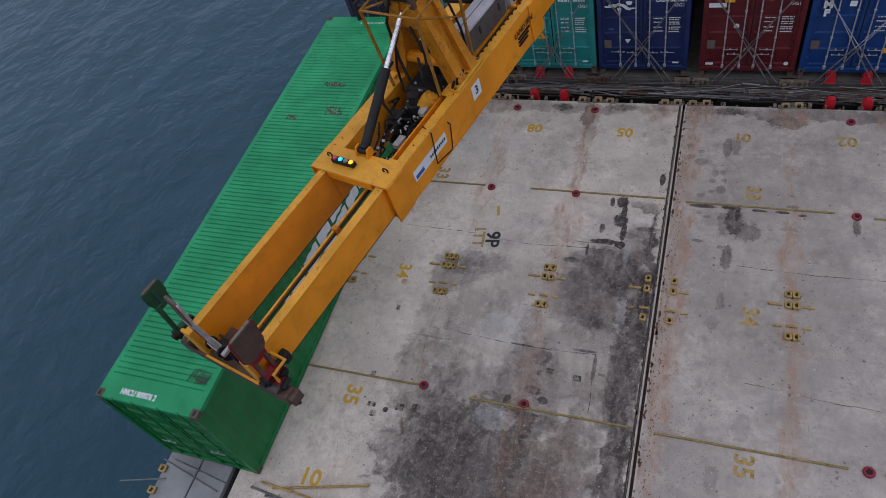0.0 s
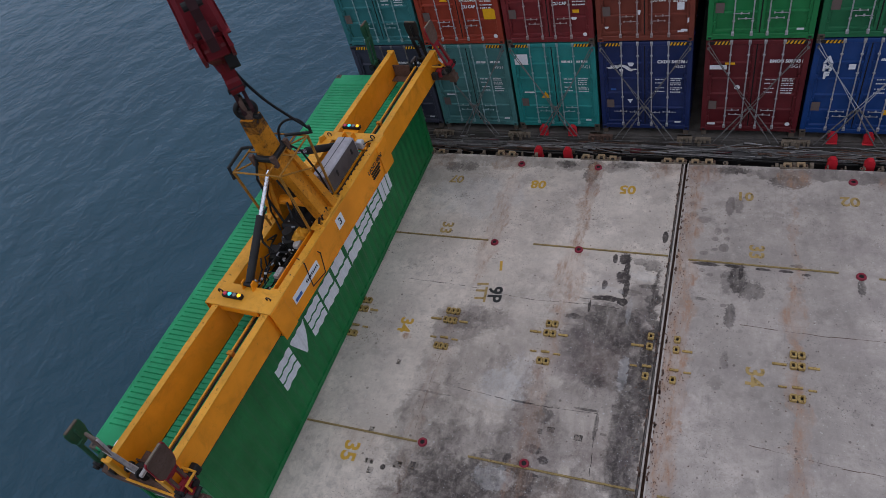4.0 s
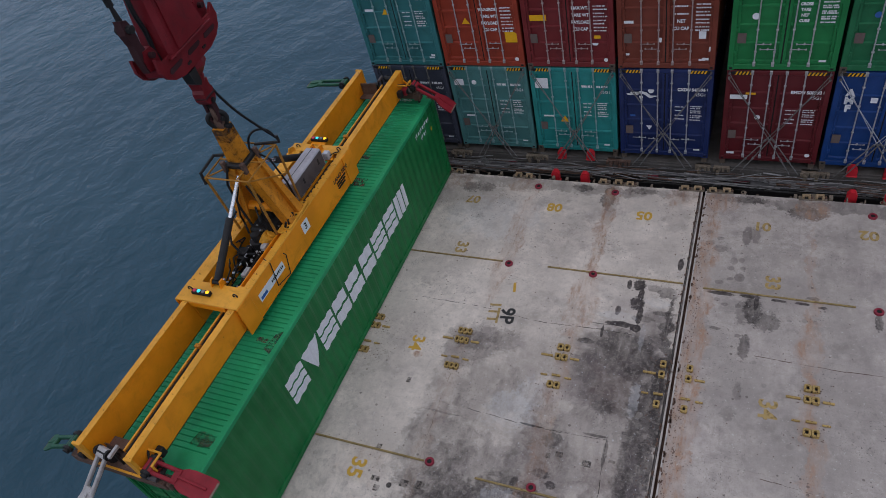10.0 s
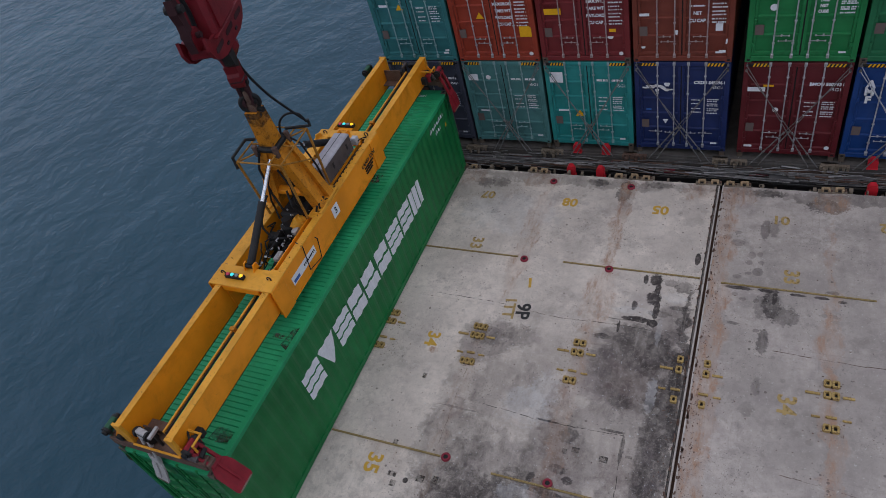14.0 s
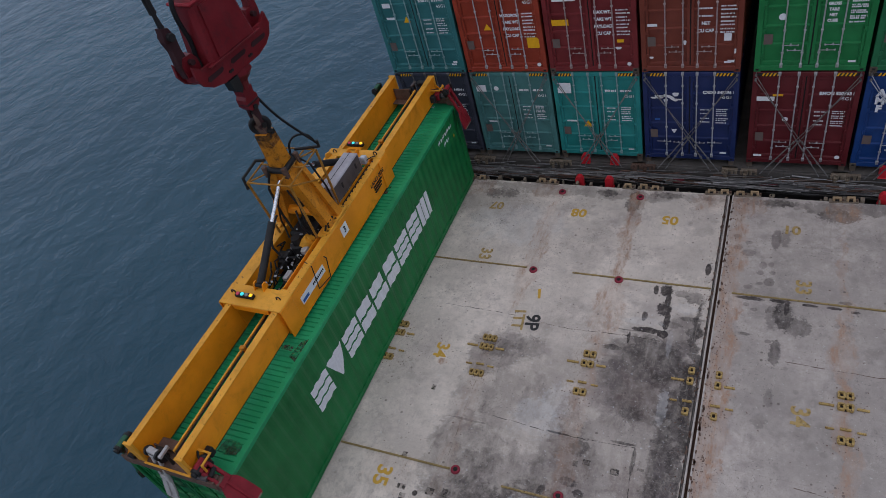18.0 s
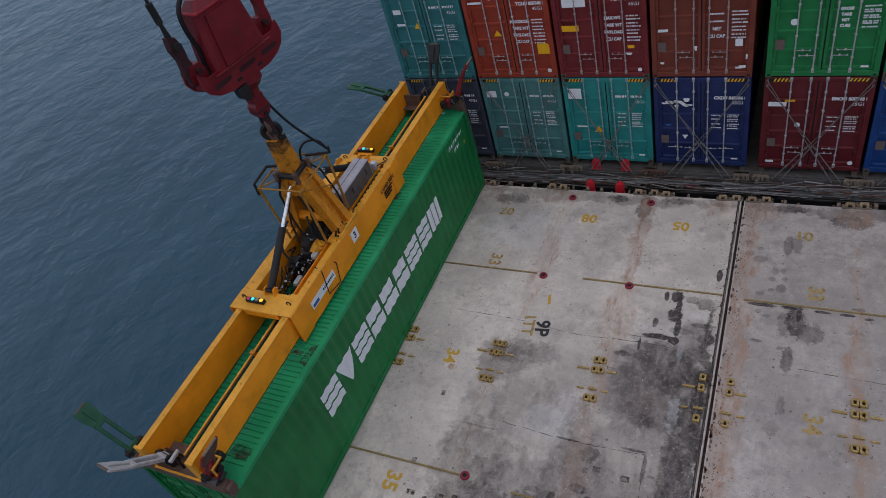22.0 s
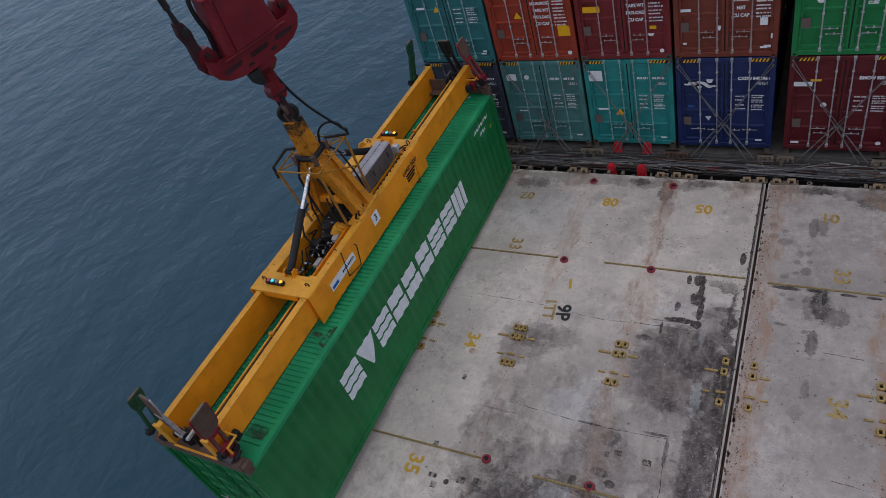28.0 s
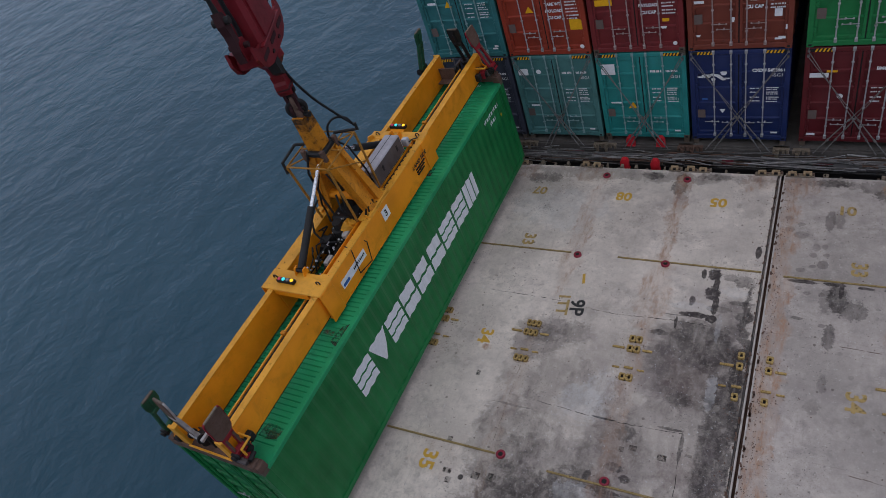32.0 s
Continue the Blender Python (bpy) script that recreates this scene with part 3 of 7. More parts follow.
# ---- mesh tools ----
class Build:
    """Collects boxes, rods and plates into one mesh."""

    def __init__(self):
        self.v, self.f = [], []

    def add(self, verts, faces, m=None):
        k = len(self.v)
        self.v += [tuple(m @ Vector(p)) if m else tuple(p) for p in verts]
        self.f += [tuple(i + k for i in f) for f in faces]
        return self

    def box(self, x0, y0, z0, x1, y1, z1, c=0.0, m=None):
        """A box, its edges chamfered by c."""
        if c <= 0:
            v = [(x, y, z) for z in (z0, z1) for y in (y0, y1) for x in (x0, x1)]
            return self.add(v, [(0, 2, 3, 1), (4, 5, 7, 6), (0, 1, 5, 4), (2, 6, 7, 3), (0, 4, 6, 2), (1, 3, 7, 5)], m)
        a, b = (x0, y0, z0), (x1, y1, z1)
        v, ids = [], {}
        for s in ((i, j, k) for i in (0, 1) for j in (0, 1) for k in (0, 1)):
            for ax in range(3):
                p = [(b if s[n] else a)[n] + (0 if n == ax else (-c if s[n] else c)) for n in range(3)]
                ids[s, ax] = len(v)
                v.append(tuple(p))
        f = []
        for ax in range(3):
            o, w = [n for n in range(3) if n != ax]
            for side in (0, 1):
                q = []
                for i, j in ((0, 0), (1, 0), (1, 1), (0, 1)):
                    s = [0, 0, 0]
                    s[ax], s[o], s[w] = side, i, j
                    q.append(ids[tuple(s), ax])
                f.append(tuple(q))
            for i in (0, 1):
                for j in (0, 1):
                    s0, s1 = [0, 0, 0], [0, 0, 0]
                    s0[o] = s1[o] = i
                    s0[w] = s1[w] = j
                    s1[ax] = 1
                    s0, s1 = tuple(s0), tuple(s1)
                    f.append((ids[s0, o], ids[s1, o], ids[s1, w], ids[s0, w]))
        for s in ((i, j, k) for i in (0, 1) for j in (0, 1) for k in (0, 1)):
            f.append((ids[s, 0], ids[s, 1], ids[s, 2]))
        return self.add(v, f, m)

    def rod(self, p, q, r, n=8, r2=None, m=None):
        p, q = Vector(p), Vector(q)
        d = (q - p).normalized()
        a = d.orthogonal().normalized()
        b = d.cross(a)
        r2 = r if r2 is None else r2
        v = []
        for c, rr in ((p, r), (q, r2)):
            v += [c + rr * (math.cos(2 * math.pi * i / n) * a + math.sin(2 * math.pi * i / n) * b) for i in range(n)]
        f = [(i, (i + 1) % n, n + (i + 1) % n, n + i) for i in range(n)] + [tuple(range(n))[::-1], tuple(range(n, 2 * n))]
        return self.add(v, f, m)

    def tube(self, pts, r, n=6):
        """One tube swept along the points, mitred at the bends."""
        p = [Vector(q) for q in pts]
        ways = [(b - a).normalized() for a, b in zip(p, p[1:])]
        side, v = ways[0].orthogonal().normalized(), []
        for i, q in enumerate(p):
            w = (ways[max(0, i - 1)] + ways[min(i, len(ways) - 1)]).normalized()
            side = (side - w * side.dot(w)).normalized()
            up = w.cross(side)
            v += [q + r * (math.cos(2 * math.pi * k / n) * side + math.sin(2 * math.pi * k / n) * up) for k in range(n)]
        f = [(i * n + k, i * n + (k + 1) % n, (i + 1) * n + (k + 1) % n, (i + 1) * n + k) for i in range(len(p) - 1) for k in range(n)]
        return self.add(v, f + [tuple(range(n))[::-1], tuple(range(len(v) - n, len(v)))])

    def hose(self, pts, r, n=7, k=5):
        """A tube along a smooth curve through the points."""
        p = [Vector(q) for q in pts]
        p = [2 * p[0] - p[1], *p, 2 * p[-1] - p[-2]]
        run = []
        for a, b, c, d in zip(p, p[1:], p[2:], p[3:]):
            for i in range(k):
                u = i / k
                run.append(0.5 * (2 * b + (c - a) * u + (2 * a - 5 * b + 4 * c - d) * u * u + (3 * b - a - 3 * c + d) * u ** 3))
        return self.tube([*run, p[-2]], r, n)

    def plate(self, poly, t, m=None):
        """A flat outline in x, y, from z = -t/2 to t/2."""
        n = len(poly)
        v = [(x, y, -t / 2) for x, y in poly] + [(x, y, t / 2) for x, y in poly]
        f = [tuple(range(n))[::-1], tuple(range(n, 2 * n))] + [(i, (i + 1) % n, n + (i + 1) % n, n + i) for i in range(n)]
        return self.add(v, f, m)

    def ring(self, c, r, t, n=14, k=6, m=None):
        v = []
        for i in range(n):
            a = 2 * math.pi * i / n
            for j in range(k):
                b = 2 * math.pi * j / k
                v.append((c[0] + (r + t * math.cos(b)) * math.cos(a), c[1] + (r + t * math.cos(b)) * math.sin(a), c[2] + t * math.sin(b)))
        f = [(i * k + j, ((i + 1) % n) * k + j, ((i + 1) % n) * k + (j + 1) % k, i * k + (j + 1) % k) for i in range(n) for j in range(k)]
        return self.add(v, f, m)

    def mesh(self, name, material=None, smooth=False, weld=False):
        me = bpy.data.meshes.new(name)
        me.from_pydata(self.v, [], self.f)
        bm = bmesh.new()
        bm.from_mesh(me)
        if weld:
            bmesh.ops.remove_doubles(bm, verts=bm.verts, dist=1e-4)
        bmesh.ops.recalc_face_normals(bm, faces=bm.faces)
        bm.to_mesh(me)
        bm.free()
        if smooth:
            me.polygons.foreach_set("use_smooth", [True] * len(me.polygons))
        if material:
            me.materials.append(material)
        return me


def part(name, shape, material, parent=None, label="", at=None, kind=""):
    """One mesh object under a thing or a part; shape is a Build or a finished mesh."""
    me = shape.mesh(name) if isinstance(shape, Build) else shape
    if not me.materials:
        me.materials.append(material)
    ob = new(name, me)
    if me.materials[0] != material:
        ob.material_slots[0].link = "OBJECT"
        ob.material_slots[0].material = material
    ob.parent = parent
    if at is not None:
        ob.matrix_basis = at
    if label:
        ob["label"] = label
    if kind:
        ob["kind"] = kind
    return ob


def thing(name, label, category, at=None, group="", kind=""):
    ob = new(name)
    if at is not None:
        ob.matrix_basis = at
    return tagged(ob, label, category, group, kind)


def lettering(text, size, depth=0.002, slant=0.0, bold=0.0):
    cu = bpy.data.curves.new("lettering", "FONT")
    cu.body, cu.size, cu.extrude, cu.align_x, cu.align_y, cu.shear = text, size, depth / 2, "CENTER", "CENTER", slant
    cu.resolution_u, cu.offset = 3, bold
    tmp = bpy.data.objects.new("lettering", cu)
    me = bpy.data.meshes.new_from_object(tmp)
    bpy.data.objects.remove(tmp)
    return me


# spreader: seconds, place on the container's roof centre, Euler angles in degrees
LIFT = [
    (0.0, -4.054, -6.179, 5.165, 0.95, -1.80, -15.08),
    (0.5, -4.891, -6.093, 4.814, 1.83, -1.57, -14.01),
    (1.0, -5.654, -6.032, 4.441, 2.22, -0.99, -12.68),
    (1.5, -6.255, -6.073, 4.171, 1.63, -0.82, -10.91),
    (2.0, -6.768, -6.122, 3.862, 1.57, -0.55, -9.29),
    (2.5, -7.132, -6.143, 3.467, 1.50, -1.20, -7.67),
    (3.0, -7.243, -6.333, 3.330, 1.28, -1.80, -6.43),
    (3.5, -7.369, -6.491, 3.143, 0.86, -1.91, -4.96),
    (5.5, -7.609, -6.925, 3.317, 0.09, 0.87, -2.69),
    (6.0, -7.673, -6.933, 3.342, 0.01, 0.45, -2.45),
    (6.5, -7.868, -6.710, 3.174, 0.63, 0.15, -2.85),
    (7.0, -7.908, -6.706, 3.262, 0.53, -0.76, -2.56),
    (7.5, -8.131, -6.565, 3.210, 1.12, -0.37, -2.34),
    (8.0, -8.307, -6.533, 3.268, 1.43, 0.39, -1.85),
    (8.5, -8.479, -6.528, 3.323, 1.67, 0.56, -1.66),
    (9.0, -8.694, -6.442, 3.163, 1.73, 0.21, -1.48),
    (9.5, -8.873, -6.394, 3.046, 1.28, 0.11, -1.33),
    (10.0, -9.019, -6.368, 3.010, 0.12, -0.25, -0.84),
    (10.5, -9.243, -6.189, 2.946, 0.59, -0.37, -0.99),
    (11.0, -9.381, -6.121, 2.963, 0.50, -0.35, -0.89),
    (11.5, -9.332, -6.150, 2.999, 0.04, -1.42, -1.19),
    (12.0, -9.244, -6.159, 2.982, 0.22, -1.27, -1.82),
    (12.5, -9.121, -6.108, 2.986, 0.75, -0.56, -2.52),
    (13.0, -8.936, -6.116, 3.077, 0.11, 0.50, -1.60),
    (13.5, -8.701, -6.093, 3.172, -0.24, 0.53, 0.08),
    (15.5, -8.839, -6.099, 3.132, -0.20, -1.58, -0.41),
    (16.0, -8.873, -6.044, 3.080, 0.46, -1.44, -0.49),
    (16.5, -8.879, -6.042, 2.908, 0.70, 0.06, -0.86),
    (17.0, -8.781, -6.115, 2.938, -0.10, 0.38, -0.44),
    (17.5, -8.789, -6.110, 2.927, 0.00, 0.00, -0.47),
    (18.0, -8.789, -6.110, 2.927, 0.00, 0.00, -0.47),
    (18.5, -8.789, -6.110, 2.927, 0.00, 0.00, -0.47),
    (19.0, -8.789, -6.110, 2.927, 0.00, 0.00, -0.47),
    (19.5, -8.789, -6.110, 2.927, 0.00, 0.00, -0.47),
    (20.0, -8.789, -6.110, 2.927, 0.00, 0.00, -0.47),
    (20.5, -8.789, -6.110, 2.927, 0.00, 0.00, -0.47),
    (21.0, -8.789, -6.110, 2.927, 0.00, 0.00, -0.47),
    (21.5, -8.789, -6.110, 2.927, 0.00, 0.00, -0.47),
    (22.0, -8.789, -6.110, 2.927, 0.00, 0.00, -0.47),
    (22.5, -8.757, -6.177, 3.147, 0.47, -0.90, -0.43),
    (23.0, -8.766, -6.336, 3.410, 2.77, -1.70, -0.67),
    (23.5, -8.765, -6.445, 3.508, 4.04, -0.97, -0.58),
    (24.0, -8.748, -6.377, 3.400, 2.91, -0.57, -0.27),
    (24.5, -8.788, -6.218, 3.249, 1.74, -1.23, -0.64),
    (25.0, -8.792, -6.259, 3.320, 1.95, -1.61, -0.71),
    (25.5, -8.776, -6.330, 3.433, 2.95, -1.23, -0.48),
    (27.5, -8.707, -6.246, 3.113, -0.33, -1.93, -1.30),
    (28.0, -8.670, -6.164, 3.063, -1.03, -1.86, -1.65),
    (28.5, -8.729, -6.152, 3.054, -0.87, -2.28, -1.78),
    (29.0, -8.710, -6.173, 3.041, -0.78, -2.10, -1.85),
    (29.5, -8.716, -6.161, 3.060, -0.93, -2.21, -1.75),
    (30.0, -8.689, -6.177, 3.080, -1.14, -2.15, -1.52),
    (30.5, -8.709, -6.162, 3.058, -0.91, -2.27, -1.70),
    (31.0, -8.675, -6.181, 3.057, -0.92, -2.12, -1.70),
    (31.5, -8.656, -6.185, 3.060, -1.01, -1.81, -1.55),
    (32.0, -8.640, -6.242, 3.191, 0.47, -1.65, -1.86),
]
REST = pose(-8.789, -6.110, 0.031, 0, 0, -0.47)

# ---- sea and ship structure ----
sea_bm = Build()
sea_bm.add([(-2500, -2500, 0), (2500, -2500, 0), (2500, 2500, 0), (-2500, 2500, 0)], [(0, 1, 2, 3)])
sea = tagged(part("water", sea_bm, SEA, at=pose(0, 0, -10.5)), "grey-blue choppy sea water under an overcast sky", "water", kind="structure")

hull = thing("hull", "dark painted ship hull side above the water", "hull", kind="structure")
part("wall_outer", Build().box(-10.25, -60, -14, -10.05, 60, -1.0, 0.02), HULL, hull)
part("wall_far", Build().box(-10.05, 59.8, -14, 24, 60, -1.0), HULL, hull)
part("wall_inner", Build().box(24, -60, -14, 24.2, 60, -1.0), HULL, hull)
part("wall_near", Build().box(-10.05, -60, -14, 24, -59.8, -1.0), HULL, hull)
deck = tagged(part("deck", Build().box(-10.25, -60, -1.0, 24.2, 60, -0.9, 0.01), DECK_GREY), "dark grey main deck plating under the hatches", "deck", kind="structure")

# plain crane house behind the camera
tagged(part("crane_house_wall", Build().box(-0.6, -21.0, -0.9, 3.4, -17.2, 16.0, 0.1), PEDESTAL), "plain light grey crane house wall behind the cab", "wall", kind="structure")

# ---- hatch covers ----
def hatch(name, x0, x1, material, label):
    h = thing(name, label, "hatch cover", kind="structure")
    for y0, y1 in ((-12.9, -8.10), (-8.10, -5.18), (-5.18, -2.4), (-2.4, 0.0)):
        part("plate", Build().box(x0, y0, -0.30, x1, y1, 0.0, 0.003), hatch_paint(*material, y0, y1), h)
    lip = Build()
    for x in np.arange(x0 + 0.5, x1 - 0.2, 0.82):
        lip.box(x - 0.03, 0.0, -0.28, x + 0.03, 0.09, -0.02, 0.006)
    part("edge_bracket", lip, CASTING, h, kind="stuff")
    return h


port = hatch("hatch_cover_port", -8.15, -0.070, HATCH_L, "light grey steel hatch cover with oil stains and worn numerals")
stbd = hatch("hatch_cover_starboard", 0.046, 9.6, HATCH_R, "light grey steel hatch cover with orange rust streaks")
part("edge_bead", Build().box(-0.105, -12.9, 0.0, -0.074, 0.0, 0.02, 0.004), SEAM, port)
part("edge_bead", Build().box(0.050, -12.9, 0.0, 0.084, 0.0, 0.02, 0.004), EDGE, stbd)
part("joint_filler", Build().box(-0.066, -12.9, -0.20, 0.042, 0.0, -0.165, 0.004), RUSTY, port)
part("joint_strip", Build().box(-0.056, -12.9, -0.16, -0.014, 0.0, -0.006, 0.006), EDGE, port, "grey cover strip in the joint")

# low yellow bars on the plates
for x0, x1, y, h in ((-7.62, -4.80, -3.46, port), (-3.55, -0.12, -3.46, port), (-7.60, -4.80, -9.50, port), (-3.58, -0.12, -9.60, port),
                     (0.36, 3.62, -3.52, stbd), (4.42, 6.10, -3.60, stbd), (6.6, 8.6, -3.60, stbd), (0.30, 3.72, -9.62, stbd), (4.3, 8.0, -9.62, stbd)):
    part("guide_bar", Build().box(x0, y - 0.022, 0.0, x1, y + 0.022, 0.034, 0.008), RAIL_YELLOW, h)
# weld seams and drag marks of darker metal
seam = random.Random(21)
for pts, h in (([(-4.3, -5.16), (-3.2, -5.28), (-1.9, -5.22), (-0.95, -5.25)], port), ([(-4.3, -8.02), (-3.13, -8.11), (-2.0, -8.12), (-1.10, -8.08)], port),
               ([(-1.10, -8.08), (-1.03, -9.5)], port), ([(-1.80, -5.12), (-1.73, -5.45)], port), ([(-5.0, -7.2), (-4.95, -9.35)], port), ([(1.9, -8.2), (3.5, -8.35), (5.2, -8.4), (7.0, -8.45)], stbd), ([(1.6, -5.3), (3.4, -5.35), (6.0, -5.25)], stbd),
               ([(4.4, -8.3), (4.9, -7.6)], stbd), ([(-6.6, -5.05), (-4.6, -5.1)], port)):
    for p, q in zip(pts, pts[1:]):
        b, u = Build(), 0.0
        p, q = Vector((*p, 0.0)), Vector((*q, 0.0))
        while u < 1:
            v = min(1, u + seam.uniform(0.05, 0.22))
            r, dy = seam.uniform(0.002, 0.008), Vector((seam.uniform(-0.012, 0.012), seam.uniform(-0.012, 0.012), 0))
            b.rod(p.lerp(q, u) + dy, p.lerp(q, v) + dy, r, 5)
            u = v + seam.choice((0.0, 0.0, 0.02, 0.08))
        part("weld_seam", b, PALE_RUST if pts[0][0] == -5.0 else RUSTY if h is stbd else SEAM, h)


def ring_socket(x, y, s):
    o = thing("twistlock_socket", "round red-painted twistlock socket with a dark hole on the hatch cover", "socket", pose(x, y, 0, 0, 0, s), "round sockets")
    part("flange", Build().rod((0, 0, 0), (0, 0, 0.022), 0.108, 18), SOCKET_RED, o)
    part("rim", Build().ring((0, 0, 0.03), 0.078, 0.028, 18, 6).mesh("rim", smooth=True), SOCKET_RED, o)
    part("hole", Build().rod((0, 0, 0.020), (0, 0, 0.028), 0.058, 14), BLACK, o)
    part("slot", Build().box(-0.032, -0.085, 0.026, 0.032, 0.085, 0.032, 0.002), DARK, o)
    return o


for i, (x, y) in enumerate(((-4.61, -0.36), (-2.35, -0.36), (-4.61, -3.52), (-2.33, -3.52), (-4.67, -9.49), (-2.37, -9.51),
                            (4.05, -0.47), (6.34, -0.48), (4.07, -3.58), (6.35, -3.62), (4.05, -9.62), (6.35, -9.62))):
    ring_socket(x, y, i * 37)


def slot_unit(bm, w, slots):
    """A row of thick-walled seats, each with a narrow slot."""
    d, step = 0.082, w / slots
    for i in range(slots):
        x, r = -w / 2 + (i + 0.5) * step, step / 2 - 0.006
        outer = [(r, -d + 0.025), (r, d - 0.025), (r - 0.02, d), (-r + 0.02, d), (-r, d - 0.025), (-r, -d + 0.025), (-r + 0.02, -d), (r - 0.02, -d)]
        v = [(x + u * k, y * (k if k == 1 else 0.58), z) for k, z in ((1, 0.0), (1, 0.07), (0.42, 0.07), (0.42, 0.004)) for u, y in outer]
        bm.add(v, [(8 * q + n, 8 * q + (n + 1) % 8, 8 * q + 8 + (n + 1) % 8, 8 * q + 8 + n) for q in range(3) for n in range(8)])
    return bm


def cone_seat(x, y, w, slots, bars, label="yellow slotted stacking-cone seats welded on the hatch cover"):
    o = thing("cone_seat", label, "cone seat", pose(x, y, 0), "cone seats amidships")
    for yy in (0.08, -0.20, -0.98):
        part("slot_frame", slot_unit(Build(), w, slots), LASH_YELLOW, o, at=pose(0, yy, 0))
        # flat black plate standing for the shade deep in the slots
        part("slot_shade", Build().box(-w / 2 + 0.03, -0.08, 0, w / 2 - 0.03, 0.08, 0.010), BLACK, o, at=pose(0, yy, 0))
    part("lug", Build().box(-0.10, -0.74, 0, 0.10, -0.69, 0.05, 0.008), LASH_YELLOW, o)
    for s in bars:
        part("guide_lug", Build().box(min(s * (w / 2 + 0.05), s * (w / 2 + 0.33)), -0.22, 0, max(s * (w / 2 + 0.05), s * (w / 2 + 0.27)), -0.17, 0.045, 0.008), LASH_YELLOW, o)
        part("guide_lug", Build().box(min(s * 0.2, s * 0.36), -0.76, 0, max(s * 0.2, s * 0.36), -0.72, 0.04, 0.008), LASH_YELLOW, o)
    return o


for x, w, n, bars in ((-7.48, 0.30, 2, (1,)), (-5.04, 0.37, 3, (-1, 1)), (-2.52, 0.31, 2, (-1, 1)), (-0.24, 0.15, 1, (-1,)), (0.33, 0.15, 1, (1,)), (2.76, 0.31, 2, (-1, 1)), (5.22, 0.38, 3, (-1, 1)), (7.7, 0.31, 2, (-1, 1))):
    cone_seat(x, -6.02, w, n, bars)

# painted numerals
for x, y, sx, sy in ((-5.72, -10.15, 0.10, 0.06), (-5.62, -10.35, 0.07, 0.07), (-5.05, -10.10, 0.09, 0.08), (-4.72, -10.05, 0.06, 0.09), (-5.95, -9.42, 0.06, 0.06), (-2.21, -8.72, 0.05, 0.06), (-1.99, -8.64, 0.08, 0.06), (-1.39, -8.71, 0.09, 0.07), (-0.90, -8.54, 0.07, 0.03), (-5.95, -7.6, 0.05, 0.07)):
    part("rust_pad", Build().box(x - sx, y - sy, 0.001, x + sx, y + sy, 0.004), SCUFF, port if x < 0 else stbd)
for txt, x, y, size, turn, mat_, h in (("34", -6.18, -6.52, 0.46, -90, NUM_YELLOW, port), ("33", -6.14, -3.12, 0.46, -90, NUM_FAINT, port), ("35", -6.27, -10.02, 0.50, -90, NUM_YELLOW, port),
                                      ("07", -6.42, -1.12, 0.42, 180, NUM_FAINT, port), ("08", -3.92, -1.16, 0.44, 180, NUM_YELLOW, port), ("05", -1.42, -1.17, 0.44, 180, NUM_YELLOW, port),
                                      ("33", 1.87, -3.08, 0.46, -90, NUM_FAINT, stbd), ("34", 1.93, -6.61, 0.50, -90, NUM_FAINT, stbd), ("35", 1.95, -9.95, 0.50, -90, NUM_FAINT, stbd),
                                      ("01", 1.55, -1.17, 0.42, 180, NUM_FAINT, stbd), ("02", 3.95, -1.15, 0.44, 180, NUM_FAINT, stbd), ("01", 6.35, -1.15, 0.42, 180, NUM_FAINT, stbd),
                                      ("9P", -4.16, -5.25, 0.50, -84, NUM_BLACK, port), ("1TT", -4.53, -5.20, 0.40, -84, NUM_FAINT, port), ("1", -4.22, -4.32, 0.44, 12, NUM_YELLOW, port), ("01", -6.47, -11.98, 0.50, 180, NUM_YELLOW, port)):
    part("numeral", lettering(txt, size, bold=0.014), mat_, h, at=pose(x, y, 0.0035, 0, 0, turn))

# scuffs: loose scale and small pads lying on the plate
rnd = random.Random(5)
debris = Build()
for _ in range(1300):
    x, y = rnd.uniform(-8, 8), rnd.uniform(-12.6, -0.2)
    if rnd.random() < 0.6:
        x = rnd.gauss(0.22, 0.06) if rnd.random() < 0.7 else rnd.gauss(-0.24, 0.08)
    s = rnd.choice((0.004, 0.005, 0.006, 0.008, 0.010, 0.014))
    debris.box(-s, -s * rnd.uniform(0.4, 1), 0, s, s * rnd.uniform(0.4, 1), s * 0.4, 0, pose(x, y, 0.001, 0, 0, rnd.uniform(0, 180)))
for sx in (-7.48, -5.04, -2.52, -0.24, 0.33, 2.76, 5.22, 7.7):
    for _ in range(46):
        s = rnd.uniform(0.004, 0.013)
        debris.box(-s, -s, 0, s, s * 0.7, 0.005, 0, pose(sx + rnd.gauss(0, 0.22), -6.0 + rnd.choice((0.0, -0.15, -1.0, -1.15)) + rnd.gauss(0, 0.10), 0.001, 0, 0, rnd.uniform(0, 180)))
for _ in range(150):
    x, y, s = rnd.choice((-1, 1)) * rnd.uniform(0.07, 0.12), rnd.uniform(-12.8, -0.1), rnd.uniform(0.008, 0.022)
    debris.box(-s, -2.5 * s, 0, s, 2.5 * s, 0.006, 0, pose(x, y, 0.0205, 0, 0, rnd.uniform(-25, 25)))
tagged(part("rust_scale", debris, RUSTY), "scattered flakes of rust scale on the hatch covers", "rust scale", kind="stuff")

